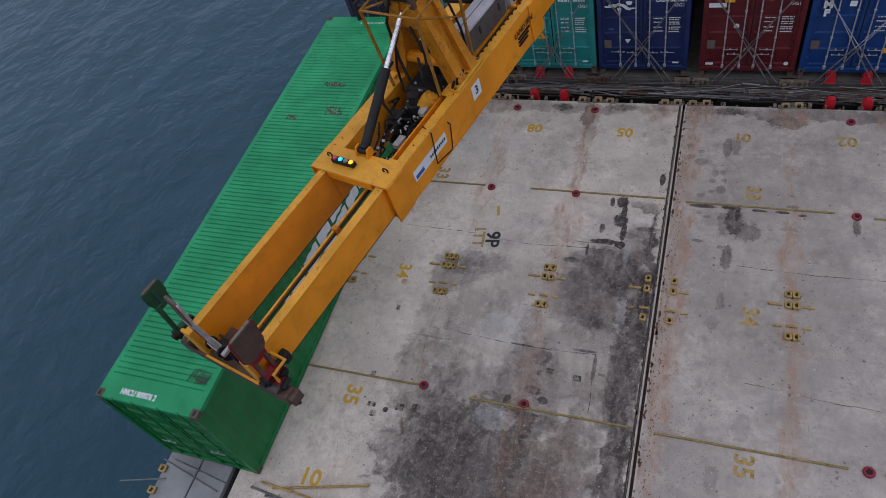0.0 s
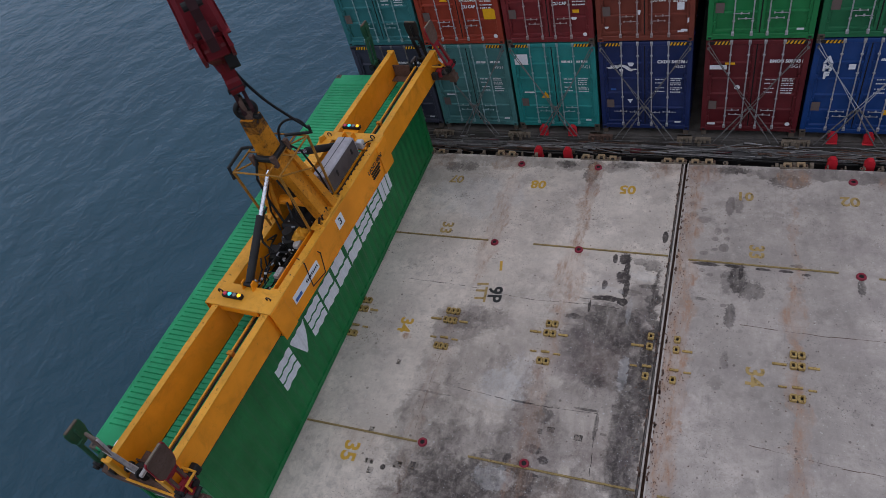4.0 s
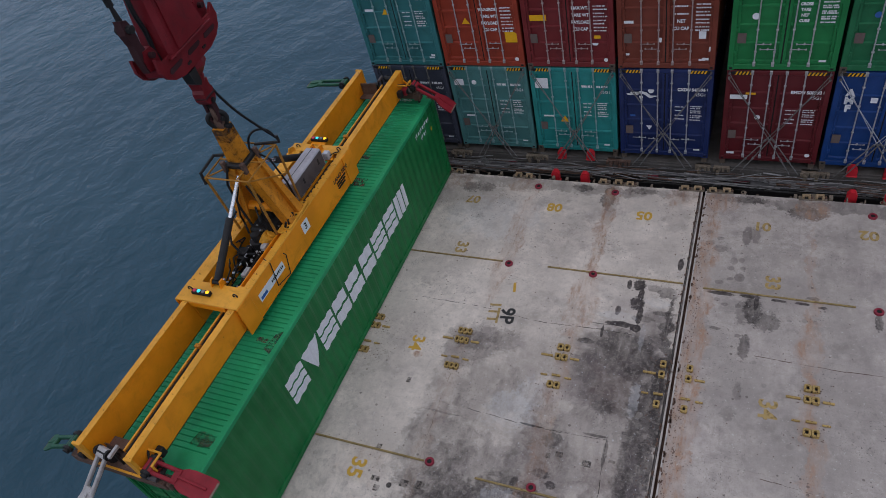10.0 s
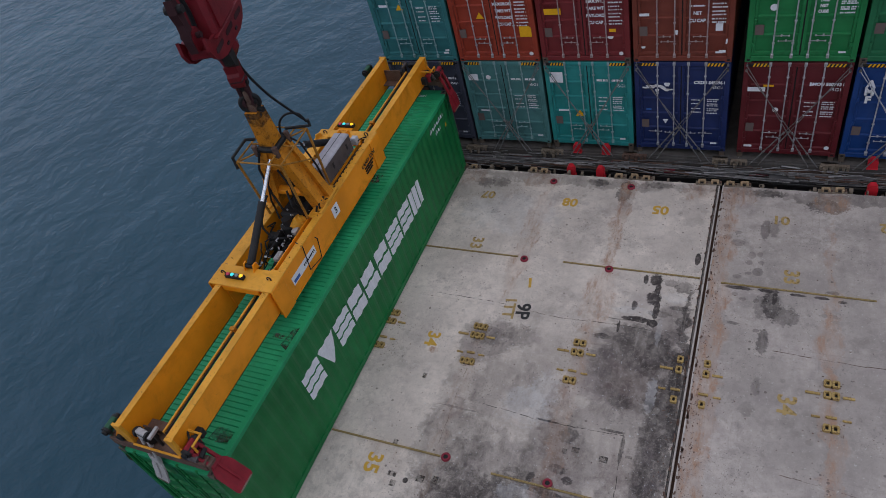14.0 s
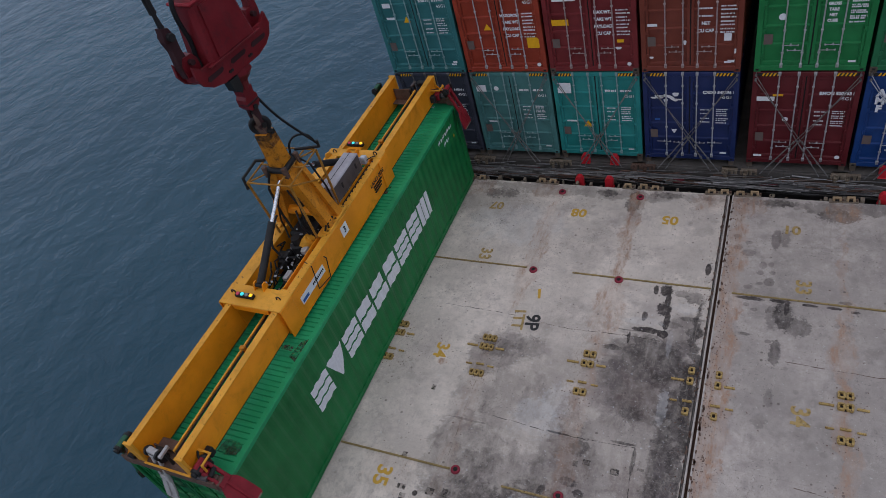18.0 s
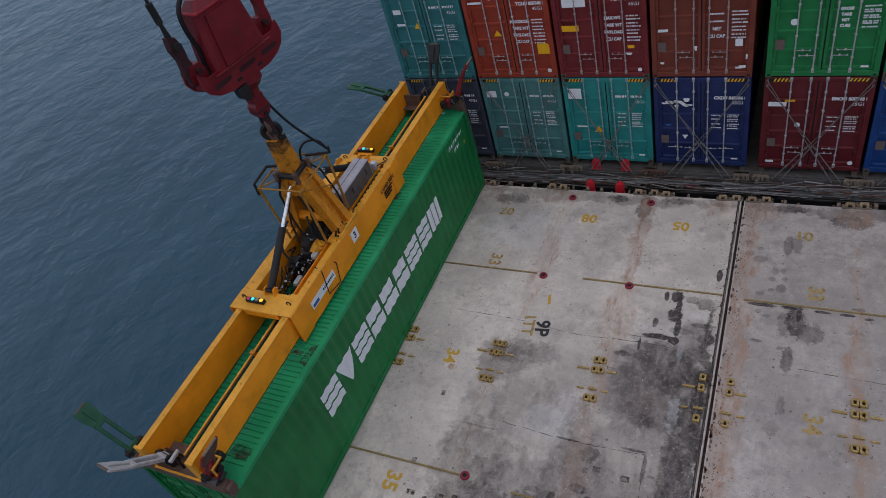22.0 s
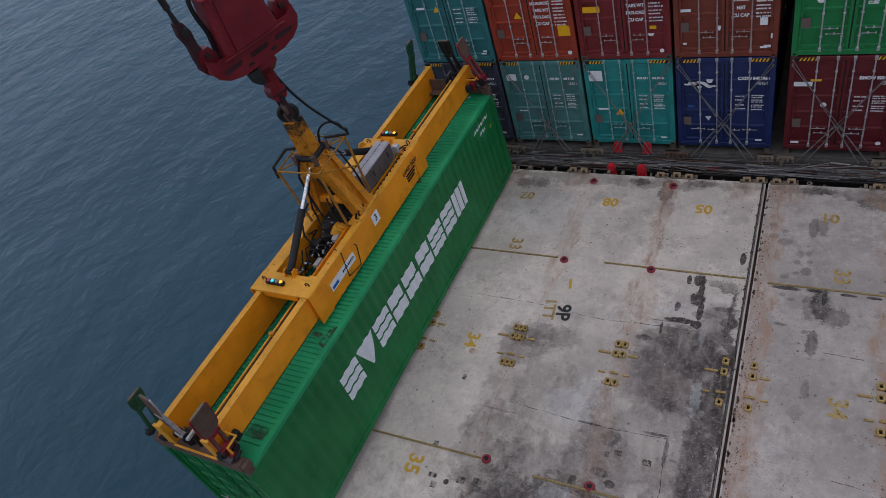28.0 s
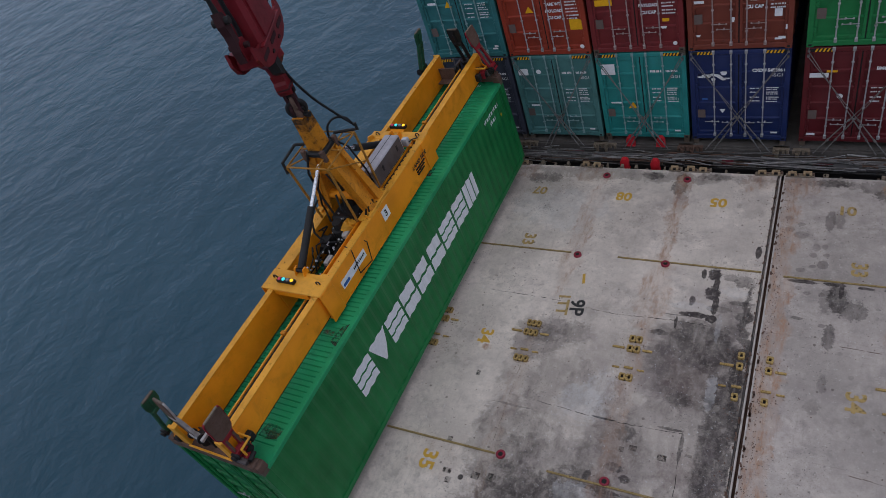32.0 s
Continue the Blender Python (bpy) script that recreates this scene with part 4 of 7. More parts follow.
# outboard platform beside the hatch, with its yellow sockets and rods
plat = thing("side_platform", "light grey steel platform outboard of the hatch cover", "platform", kind="structure")
part("plate", Build().box(-10.15, -20, -0.32, -9.28, 12.5, -0.17, 0.02), PEDESTAL, plat)
part("plate", Build().box(-9.25, -20, -0.32, -8.45, 12.5, -0.17, 0.02), PEDESTAL, plat)
part("support", Build().box(-10.1, -20, -0.9, -8.5, 12.4, -0.32, 0.02), DECK_GREY, plat)
for y in (-12.55, -13.05):
    o = thing("side_socket", "yellow lashing socket at the platform's edge", "socket", pose(-10.12, y, -0.17))
    part("slot_frame", slot_unit(Build(), 0.2, 1), LASH_YELLOW, o)
for i, (p, q) in enumerate((((-11.0, -13.05, -0.08), (-9.9, -12.75, -0.1)), ((-10.2, -12.35, -0.1), (-8.5, -12.75, -0.08)), ((-9.9, -12.3, -0.1), (-8.3, -12.55, -0.06)))):
    o = thing("loose_rod", "dark lashing rod lying across the platform", "lashing rod", group="loose lashing rods")
    part("rod", Build().rod(p, q, 0.018, 7), ROD, o)
for i, (p, q, mm) in enumerate((((-7.2, -12.42, 0.03), (-5.1, -11.9, 0.03), LASH_YELLOW), ((-7.7, -12.5, 0.03), (-6.2, -12.65, 0.03), ROD), ((-7.5, -12.35, 0.05), (-6.0, -12.45, 0.05), LASH_YELLOW), ((-7.3, -12.6, 0.03), (-5.6, -12.6, 0.03), ROD))):
    o = thing("loose_rod", "yellow lashing bar lying on the hatch cover" if mm is LASH_YELLOW else "dark lashing rod lying on the hatch cover", "lashing rod", group="loose lashing rods")
    part("rod", Build().rod(p, q, 0.026, 8), mm, o)

# ---- cross deck between the hatches ----
cross = thing("cross_deck", "dark grey cross-deck walkway between two hatches", "walkway", kind="structure")
part("walkway", Build().box(-10.1, 0.60, -0.46, 9.6, 1.05, -0.36, 0.01), WALK_GREY, cross)
part("walkway_edge", Build().box(-10.1, 0.57, -0.9, 9.6, 0.60, -0.345, 0.004), DARK, cross)
# added dark sheet over the deck that blackens the shaded gap
part("gap_shade_sheet", Build().box(-10.1, 0.0, -0.9, 9.6, 0.57, -0.88), DARK, cross)
rnd = random.Random(4)
x = -9.9
while x < 9.2:
    w = rnd.uniform(0.5, 1.3)
    part("grating_panel", Build().box(x, 0.61, -0.36, x + w - 0.03, 1.02, -0.352 + rnd.uniform(0, 0.02), 0.004), rnd.choice((DECK_GREY, WALK_GREY, WALK_GREY, DARK)), cross)
    x += w
for i in range(7):
    for sx in (0.10, 2.338):
        at = (-10.03, -7.512, -4.993, -2.474, 0.269, 2.79, 5.31)[i] + sx
        lo = -0.27 if sx < 1 else -0.24
        pad = Build().box(at - 0.21, 1.04, -0.06, at + 0.21, 1.20, 0.016 + 0.004 * (sx > 1), 0.012)
        for k in range(4):
            u = at - 0.19 + 0.12 * k + 0.02 * ((i + k) % 2)
            pad.box(u - 0.035, 0.98, -0.10, u + 0.03, 1.04, 0.03 + 0.022 * ((i * 3 + k) % 3), 0.01)
        pad.rod((at - 0.1, 1.0, -0.20), (at - 0.1, 1.0, lo + 0.2), 0.05, 9)
        part("stacking_pad", pad, PALE_RUST if (i + (sx > 1)) % 3 else RUSTY, cross, "rusty stacking pad")
part("coaming", Build().box(-10.1, 1.05, -0.9, 9.6, 1.12, -0.02, 0.01), WALK_GREY, cross)
part("pipe", Build().rod((-10, 0.92, -0.26), (9.6, 0.92, -0.26), 0.05, 10), DECK_GREY, cross)
part("pipe", Build().rod((-10, 0.64, -0.30), (9.6, 0.64, -0.30), 0.03, 8), DARK, cross)
part("plate", Build().box(-10.1, 1.12, -0.2, 9.6, 14.5, 0.02, 0.01), WALK_GREY, cross)
for x in (-8.9, -6.3, -0.02, 1.55, 3.0, 5.9):
    part("hatch_box", Build().box(x - 0.38, 0.62, -0.36, x + 0.38, 0.88, -0.26, 0.02), DECK_GREY, cross)
# rods and turnbuckles stowed along the walkway
rnd = random.Random(11)
for mm, count, shade, spread in ((ROD, 120, "dull dark", 0.05), (STEEL_GREY, 70, "bare grey", 0.09), (RUSTY, 45, "rust-brown", 0.10)):
    stow = Build()
    for _ in range(count):
        x, y, z = rnd.uniform(-9.5, 8.6), rnd.uniform(0.56, 1.06), -0.33 + rnd.uniform(0, 0.25)
        l, a = rnd.uniform(0.7, 2.9), rnd.gauss(0, spread)
        if rnd.random() < 0.06:
            l, a = rnd.uniform(0.5, 1.0), rnd.choice((-1, 1)) * rnd.uniform(0.2, 0.42)
        p, q = Vector((x, y, z)), Vector((x + l * math.cos(a), min(1.1, max(0.46, y + l * math.sin(a))), z + rnd.uniform(-0.05, 0.05)))
        stow.rod(p, q, rnd.choice((0.007, 0.009, 0.012)), 6)
        if rnd.random() < 0.5:
            stow.rod(p, p.lerp(q, 0.16), 0.024, 6)
        if rnd.random() < 0.3:
            stow.rod(q.lerp(p, 0.04), q, 0.030, 6)
    tagged(part("stowed_lashing_rods", stow, mm), f"many {shade} steel lashing rods and turnbuckles stowed along the walkway", "lashing rods", kind="stuff")
# low lockers, brackets and loose gear on the walkway
for k in range(34):
    x, y = rnd.uniform(-9.2, 8.8), rnd.uniform(0.66, 0.98)
    w, d, h = rnd.uniform(0.05, 0.30), rnd.uniform(0.04, 0.10), rnd.uniform(0.03, 0.10)
    part("fitting", Build().box(x - w, y - d, -0.352, x + w, y + d, -0.34 + h, 0.012), rnd.choice((EDGE_GREY, RUSTY, PALE_RUST, DARK, SOCKET_DULL)), cross)
fit = Build()
for x in np.arange(-8.0, 9.0, 0.41):
    if rnd.random() < 0.75:
        fit.box(x, 0.02, -0.1, x + rnd.uniform(0.03, 0.10), 0.16, rnd.uniform(-0.02, 0.08), 0.008)
    if rnd.random() < 0.2:
        fit.ring((x, 0.1, -0.02), 0.06, 0.015, 10, 5)
tagged(part("edge_lashing_eyes", fit, PALE_RUST), "rusty lashing eyes and lugs along the hatch edge", "lashing eyes", kind="stuff")
rnd = random.Random(31)
for x, n in ((-7.45, 2), (-5.15, 2), (-2.75, 1), (-2.15, 2), (-0.32, 2), (0.42, 2), (2.70, 2), (5.15, 2), (7.6, 2)):
    o = thing("lashing_plate", "tan rust-eaten lashing plate with eye blocks at the hatch edge", "lashing plate", pose(x, 0.0, 0.0, 0, 0, rnd.uniform(-3, 3)), "lashing plates")
    w = 0.17 * n
    part("bracket", Build().box(-w, -0.05, 0.003, w, 0.10, 0.036, 0.010).box(-w * 0.9, 0.02, -0.16, w * 0.9, 0.10, 0.003, 0.010), PALE_RUST, o)
    for k in range(n):
        dx, tall = (k - (n - 1) / 2) * 0.34 + rnd.uniform(-0.02, 0.02), rnd.uniform(0.10, 0.14)
        blk = part("eye_block", Build().box(dx - 0.105, -0.03, 0.036, dx - 0.045, 0.09, tall, 0.014).box(dx + 0.045, -0.03, 0.036, dx + 0.105, 0.09, tall - 0.015, 0.014).box(dx - 0.10, 0.03, tall - 0.05, dx + 0.10, 0.085, tall + 0.012, 0.012), TAN_RUST, o, "tan eye block with a dark opening")
        part("opening", Build().box(dx - 0.044, -0.02, 0.037, dx + 0.044, 0.028, 0.05, 0.002), BLACK, blk)
        part("lug", Build().rod((dx + 0.14, 0.02, 0.037), (dx + 0.14, 0.02, 0.07 + 0.03 * k), 0.026, 8), RUSTY, o)
for x in (-4.24, -3.36, 3.60, 4.45):
    for y, z in ((0.26, -0.24), (1.10, -0.02)):
        o = thing("red_cap", "small red plastic cap standing on a deck fitting", "cap", pose(x, y, z), "red caps")
        tall = 0.40 if y < 0.5 else 0.33
        part("shell", Build().plate([(-0.115, 0.0), (0.125, 0.0), (0.12, tall - 0.10), (0.06, tall), (-0.05, tall), (-0.115, tall - 0.09)], 0.15, pose(0, 0, 0, 90)), CONE_RED, o)
        part("skirt", Build().box(-0.13, -0.09, 0.0, 0.14, 0.09, 0.035, 0.01), CONE_RED, o)
        part("stem", Build().rod((0, 0, -0.66 if y < 0.5 else -0.02), (0, 0, 0.0), 0.04, 8), DARK, o)

# ---- container stack of the next bay ----
CW, CH, CL = 2.438, 2.896, 12.192
MESH = {}


def shared(key, make):
    if key not in MESH:
        MESH[key] = make()
    return MESH[key]


def wall_mesh():
    """One pressed side sheet, outer face towards +x, with its two long edges."""
    b = Build()
    ys = [0.14 + k * (CL - 0.14) / 120 for k in range(121)]
    v, f = [], []
    for k, y in enumerate(ys):
        d = 0.03 if k % 4 in (1, 2) else 0.0
        v += [(-d, y, 0.12), (-d, y, CH - 0.06), (-0.045, y, CH - 0.06), (-0.045, y, 0.12)]
    for k in range(120):
        for c in range(4):
            f.append((4 * k + c, 4 * k + (c + 1) % 4, 4 * k + 4 + (c + 1) % 4, 4 * k + 4 + c))
    return b.add(v, f).mesh("side_wall")


FRAME = (("corner_post", lambda: Build().box(-0.13, 0.0, 0.118, 0.0, 0.14, CH - 0.118, 0.012).mesh("corner_post")),
         ("door_header", lambda: Build().box(-1.089, 0.0, CH - 0.125, 1.089, 0.14, CH - 0.004, 0.012).mesh("door_header")),
         ("door_sill", lambda: Build().box(-1.089, 0.0, 0.02, 1.089, 0.14, 0.165, 0.012).mesh("door_sill")),
         ("roof", lambda: Build().box(-1.199, 0.14, CH - 0.055, 1.199, CL, CH - 0.015, 0.006).mesh("roof")),
         ("floor", lambda: Build().box(-1.17, 0.14, 0.05, 1.17, CL, 0.115, 0.006).mesh("floor")),
         ("end_wall", lambda: Build().box(-1.16, CL - 0.05, 0.12, 1.16, CL - 0.002, CH - 0.06, 0.006).mesh("end_wall")))


def box_frame(c, colour):
    """Posts, header, sill, roof, floor and walls of a stacked container."""
    for name, make in FRAME:
        me = shared(name, make)
        if name == "corner_post":
            part(name, me, colour, c, at=pose(CW / 2, 0, 0))
            part(name, me, colour, c, at=pose(-CW / 2 + 0.13, 0, 0))
        else:
            part(name, me, colour, c)
    wall = shared("side_wall", wall_mesh)
    part("side_wall", wall, colour, c, at=pose(CW / 2, 0, 0))
    part("side_wall", wall, colour, c, at=Matrix.Translation((-CW / 2, 0, 0)) @ Matrix.Diagonal((-1, 1, 1, 1)))


def leaf_mesh():
    """A door leaf with pressed horizontal panels, hinge side at x = 0."""
    w, h = 1.075, 2.58
    b = Build().box(0, 0.068, 0, w, 0.085, h, 0.0)
    edge = 0.07
    for x0, x1 in ((0, edge), (w - edge, w)):
        b.box(x0, 0.018, 0, x1, 0.068, h, 0.006)
    prof = [(0.0, 0.02)]
    n = 5
    for i in range(n):
        z0 = 0.06 + i * (h - 0.12) / n
        z1 = z0 + (h - 0.12) / n
        prof += [(z0 + 0.02, 0.02), (z0 + 0.045, 0.066), (z1 - 0.045, 0.066), (z1 - 0.02, 0.02)]
    prof.append((h, 0.02))
    v = [(x, y, z) for x in (edge, w - edge) for z, y in prof]
    k = len(prof)
    b.add(v, [(i, i + 1, k + i + 1, k + i) for i in range(k - 1)])
    return b.mesh("door")


def bar_mesh():
    b = Build().rod((0, 0, -0.05), (0, 0, 2.68), 0.017, 8)
    for z in (-0.05, 2.62):
        b.box(-0.035, -0.03, z, 0.035, 0.03, z + 0.11, 0.008)
    for z in (0.35, 0.95, 1.75, 2.3):
        b.box(-0.032, -0.02, z - 0.018, 0.032, 0.028, z + 0.018, 0.006)
    return b.mesh("locking_bar")


def handle_mesh():
    b = Build().box(-0.03, -0.035, -0.009, 0.34, -0.018, 0.009, 0.003).box(0.14, -0.03, -0.024, 0.18, 0.01, 0.030, 0.006)
    b.box(0.31, -0.04, -0.018, 0.34, 0.0, 0.018, 0.005)
    return b.mesh("handle")


def casting_mesh():
    b = Build()
    b.box(-0.081, 0, 0, 0.081, 0.178, 0.118, 0.008)
    return b.mesh("corner_casting")


def hinge_mesh():
    return Build().box(-0.05, -0.012, -0.05, 0.06, 0.02, 0.05, 0.008).rod((0.0, -0.012, -0.06), (0.0, -0.012, 0.06), 0.016, 7).mesh("hinge")


def film(name, owner, x, z, w, h, material, y=-0.006, label=""):
    """A thin sticker or a bar of illegible writing on the door end."""
    return part(name, Build().box(x - w / 2, y, z - h / 2, x + w / 2, y + 0.004, z + h / 2), material, owner, label)


def marks(owner, rows, material, rng):
    b = Build()
    for x, z, w, h in rows:
        u, end = x, x + w * rng.uniform(0.82, 1.0)
        while u < end:
            ww = rng.choice((0.020, 0.028, 0.028, 0.036))
            b.box(u, 0.012, z - h * 0.36, min(end, u + ww), 0.017, z + h * rng.uniform(0.28, 0.38))
            u += ww + rng.choice((0.007, 0.008, 0.009, 0.009, 0.03))
    return part("writing", b, material, owner, kind="stuff")


CODES = {4: "CXDU 545396 8", 5: "BMOU 500593 8", 8: "TCNU 850740 3", 9: "TGHU 876008 1", 10: "TRLU 585781 6"}
WORDS = {8: ("MAXGROSS", "TARE WT", "PAYLOAD", "CU CAP"), 9: ("MAX.WT.", "TARE WT", "PAYLOAD", "CU CAP"), 10: ("", "", "NET", "CU CAP"), 11: ("GROSS", "TARE", "NET", "CUBE"), 12: ("GROSS", "TARE", "NET", "CUBE")}


def stack_box(x0, z0, colour, label, seed, bar=GALV, hazard=False, extra=(), ink=WHITE_MARK, code="45G1"):
    """A high-cube container, door end towards -y, standing at x0..x0 + width."""
    c = thing("shipping_container", label, "container", pose(x0 + CW / 2, 1.213, z0), "container stack")
    rng = random.Random(seed)
    box_frame(c, colour)
    for s in (-1, 1):
        for z in (0.0, CH - 0.118):
            part("corner_casting", shared("cast", casting_mesh), colour if seed % 3 else CASTING, c, at=pose(s * (CW / 2 - 0.081), -0.004, z))
            part("casting_hole", shared("hole", lambda: Build().box(-0.035, -0.004, -0.025, 0.035, 0.0, 0.025).mesh("casting_hole")), BLACK, c, at=pose(s * (CW / 2 - 0.081), -0.005, z + 0.059))
    part("gasket", Build().box(-0.018, 0.05, 0.17, 0.018, 0.07, CH - 0.13), BLACK, c)
    for s in (-1, 1):
        d = part("door", shared("leaf", leaf_mesh), colour, c, at=pose(s * 1.09, 0.02, 0.168) @ Matrix.Diagonal((-s, 1, 1, 1)))
        for x in (0.48, 0.91):
            part("locking_bar", shared("bar", bar_mesh), bar, d, at=pose(x, -0.012, 0))
        if seed == 4:
            part("handle", shared("handle", handle_mesh), bar, d, at=pose(0.26, -0.012, 0.47))
            part("handle", shared("handle", handle_mesh), bar, d, at=pose(0.93, -0.012, 0.45) @ Matrix.Diagonal((-0.75, 1, 1, 1)))
        else:
            part("handle", shared("handle", handle_mesh), bar, d, at=pose(0.48, -0.012, 0.57 + rng.uniform(-0.02, 0.02)))
            part("handle", shared("handle", handle_mesh), bar, d, at=pose(0.91, -0.012, 0.43) @ Matrix.Diagonal((-1, 1, 1, 1)))
        for z in (0.3, 0.95, 1.65, 2.3):
            part("hinge", shared("hinge", hinge_mesh), colour, d, at=pose(0.0, 0.0, z))
    # code line and the weight table of the starboard leaf
    if seed in CODES:
        part("writing", lettering(CODES[seed], 0.128, bold=0.006), ink, c, at=pose(0.73, 0.014, 2.27, 90) @ Matrix.Diagonal((0.9, 1, 1, 1)), kind="stuff")
    else:
        marks(c, [(0.26, 2.30, 0.34, 0.095), (0.68, 2.30, 0.36, 0.095)], ink, rng)
    part("writing", lettering(code, 0.13), ink, c, at=pose(0.92, 0.014, 2.12, 90), kind="stuff")
    if seed in WORDS:
        pitch, size = (0.14, 0.10) if seed > 10 else (0.20, 0.125)
        for k, word in enumerate(WORDS[seed]):
            z = 1.76 - pitch * k
            if word:
                part("writing", lettering(word, size, bold=0.005), ink, c, at=pose(0.36, 0.014, z, 90) @ Matrix.Diagonal((0.85, 1, 1, 1)), kind="stuff")
            else:
                marks(c, [(0.2, z, 0.34, 0.06)], ink, rng)
            marks(c, [(0.70, z + 0.045, 0.36, 0.05), (0.70, z - 0.045, 0.36, 0.05)], ink, rng)
    else:
        marks(c, [(0.28, z, 0.26, 0.045) for z in (1.72, 1.60, 1.44, 1.32)] + [(0.68, z, 0.3, 0.04) for z in (1.74, 1.68, 1.60, 1.54, 1.44, 1.38, 1.30)], ink, rng)
    film("plate", c, -0.95, 0.88, 0.2, 0.27, PLATE_BROWN, 0.022)
    if not any(kind == "disc" and x > 0.9 for kind, x, *_ in extra):
        film("sticker", c, 0.9, 0.27, 0.16, 0.05, ink, 0.012)
    if hazard:
        for s in (-1, 1):
            film("hazard_band", c, s * 0.85, CH - 0.065, 0.50, 0.096, BLACK_MARK, -0.0055)
            for i in range(5):
                xx = s * (1.0 - i * 0.085)
                part("hazard_stripe", Build().plate([(-0.02, -0.045), (0.02, -0.045), (0.06, 0.045), (0.02, 0.045)], 0.004), AMBER_MARK, c, at=pose(xx, -0.008, CH - 0.065, 90))
    for kind, x, z, w, h, mat_ in extra:
        if kind == "box":
            film("sticker", c, x, z, w, h, mat_, 0.010)
        elif kind == "disc":
            part("emblem", Build().rod((x, 0.012, z), (x, 0.016, z), w / 2, 24), mat_, c)
        elif kind == "tri":
            part("warning_sign", Build().plate([(-w / 2, -h / 2), (w / 2, -h / 2), (0, h / 2)], 0.004), mat_, c, at=pose(x, 0.012, z, 90))
        elif kind == "swoosh":
            us = [k / 12 for k in range(13)]
            rim = [(w * (u - 0.5), h * (0.45 * math.sin(5.5 * u) + 0.5 * math.sin(math.pi * u) ** 0.7 * (0.6 + 0.4 * math.cos(9 * u)))) for u in us]
            low = [(w * (u - 0.5) + 0.02, h * (0.45 * math.sin(5.5 * u) - 0.4 * math.sin(math.pi * u) ** 0.7)) for u in us]
            part("emblem", Build().plate(rim + low[::-1][1:-1], 0.004), mat_, c, at=pose(x, 0.012, z, 90))
        elif kind == "blob":
            pts = [(w / 2 * math.cos(a) * (1 + 0.25 * math.sin(3 * a)), h / 2 * math.sin(a) * (1 + 0.3 * math.cos(2 * a))) for a in np.linspace(0, 2 * math.pi, 15)[:-1]]
            part("emblem", Build().plate(pts, 0.004), mat_, c, at=pose(x, 0.012, z, 90))
    return c


def box_paint(name, col, grime=0.45):
    return paint(name, col, 0.45, 0.2, 0.2, grime)


TEAL = box_paint("teal_container_paint", (0.018, 0.220, 0.208), 0.5)
TEAL_GREY = box_paint("greyed_teal_container_paint", (0.070, 0.195, 0.190), 0.8)
TEAL_UP = box_paint("dull_teal_container_paint", (0.036, 0.165, 0.170), 0.6)
SLATE = box_paint("slate_container_paint", (0.050, 0.054, 0.078), 0.6)
NAVY = box_paint("navy_container_paint", (0.010, 0.022, 0.096))
MAROON = box_paint("maroon_container_paint", (0.108, 0.010, 0.014))
BLUE = box_paint("blue_container_paint", (0.006, 0.042, 0.172))
ORANGE = box_paint("red_orange_container_paint", (0.29, 0.040, 0.020))
WINE = box_paint("wine_container_paint", (0.165, 0.018, 0.021))
BROWN = box_paint("red_brown_container_paint", (0.175, 0.038, 0.023))
LEAFG = box_paint("bright_green_container_paint", (0.012, 0.180, 0.052))
LEAFG2 = box_paint("dull_green_container_paint", (0.014, 0.140, 0.056))
REEFER = paint("white_reefer_paint", (0.76, 0.76, 0.77), 0.4, 0.2, 0.15, 0.35)
TEALBAR = paint("teal_painted_bar", (0.22, 0.33, 0.33), 0.4, 0.3, 0.5, 0.7, 3)
REDBAR = metal("red_worn_bar", (0.46, 0.36, 0.35), 0.45, 0.5, 0.35)

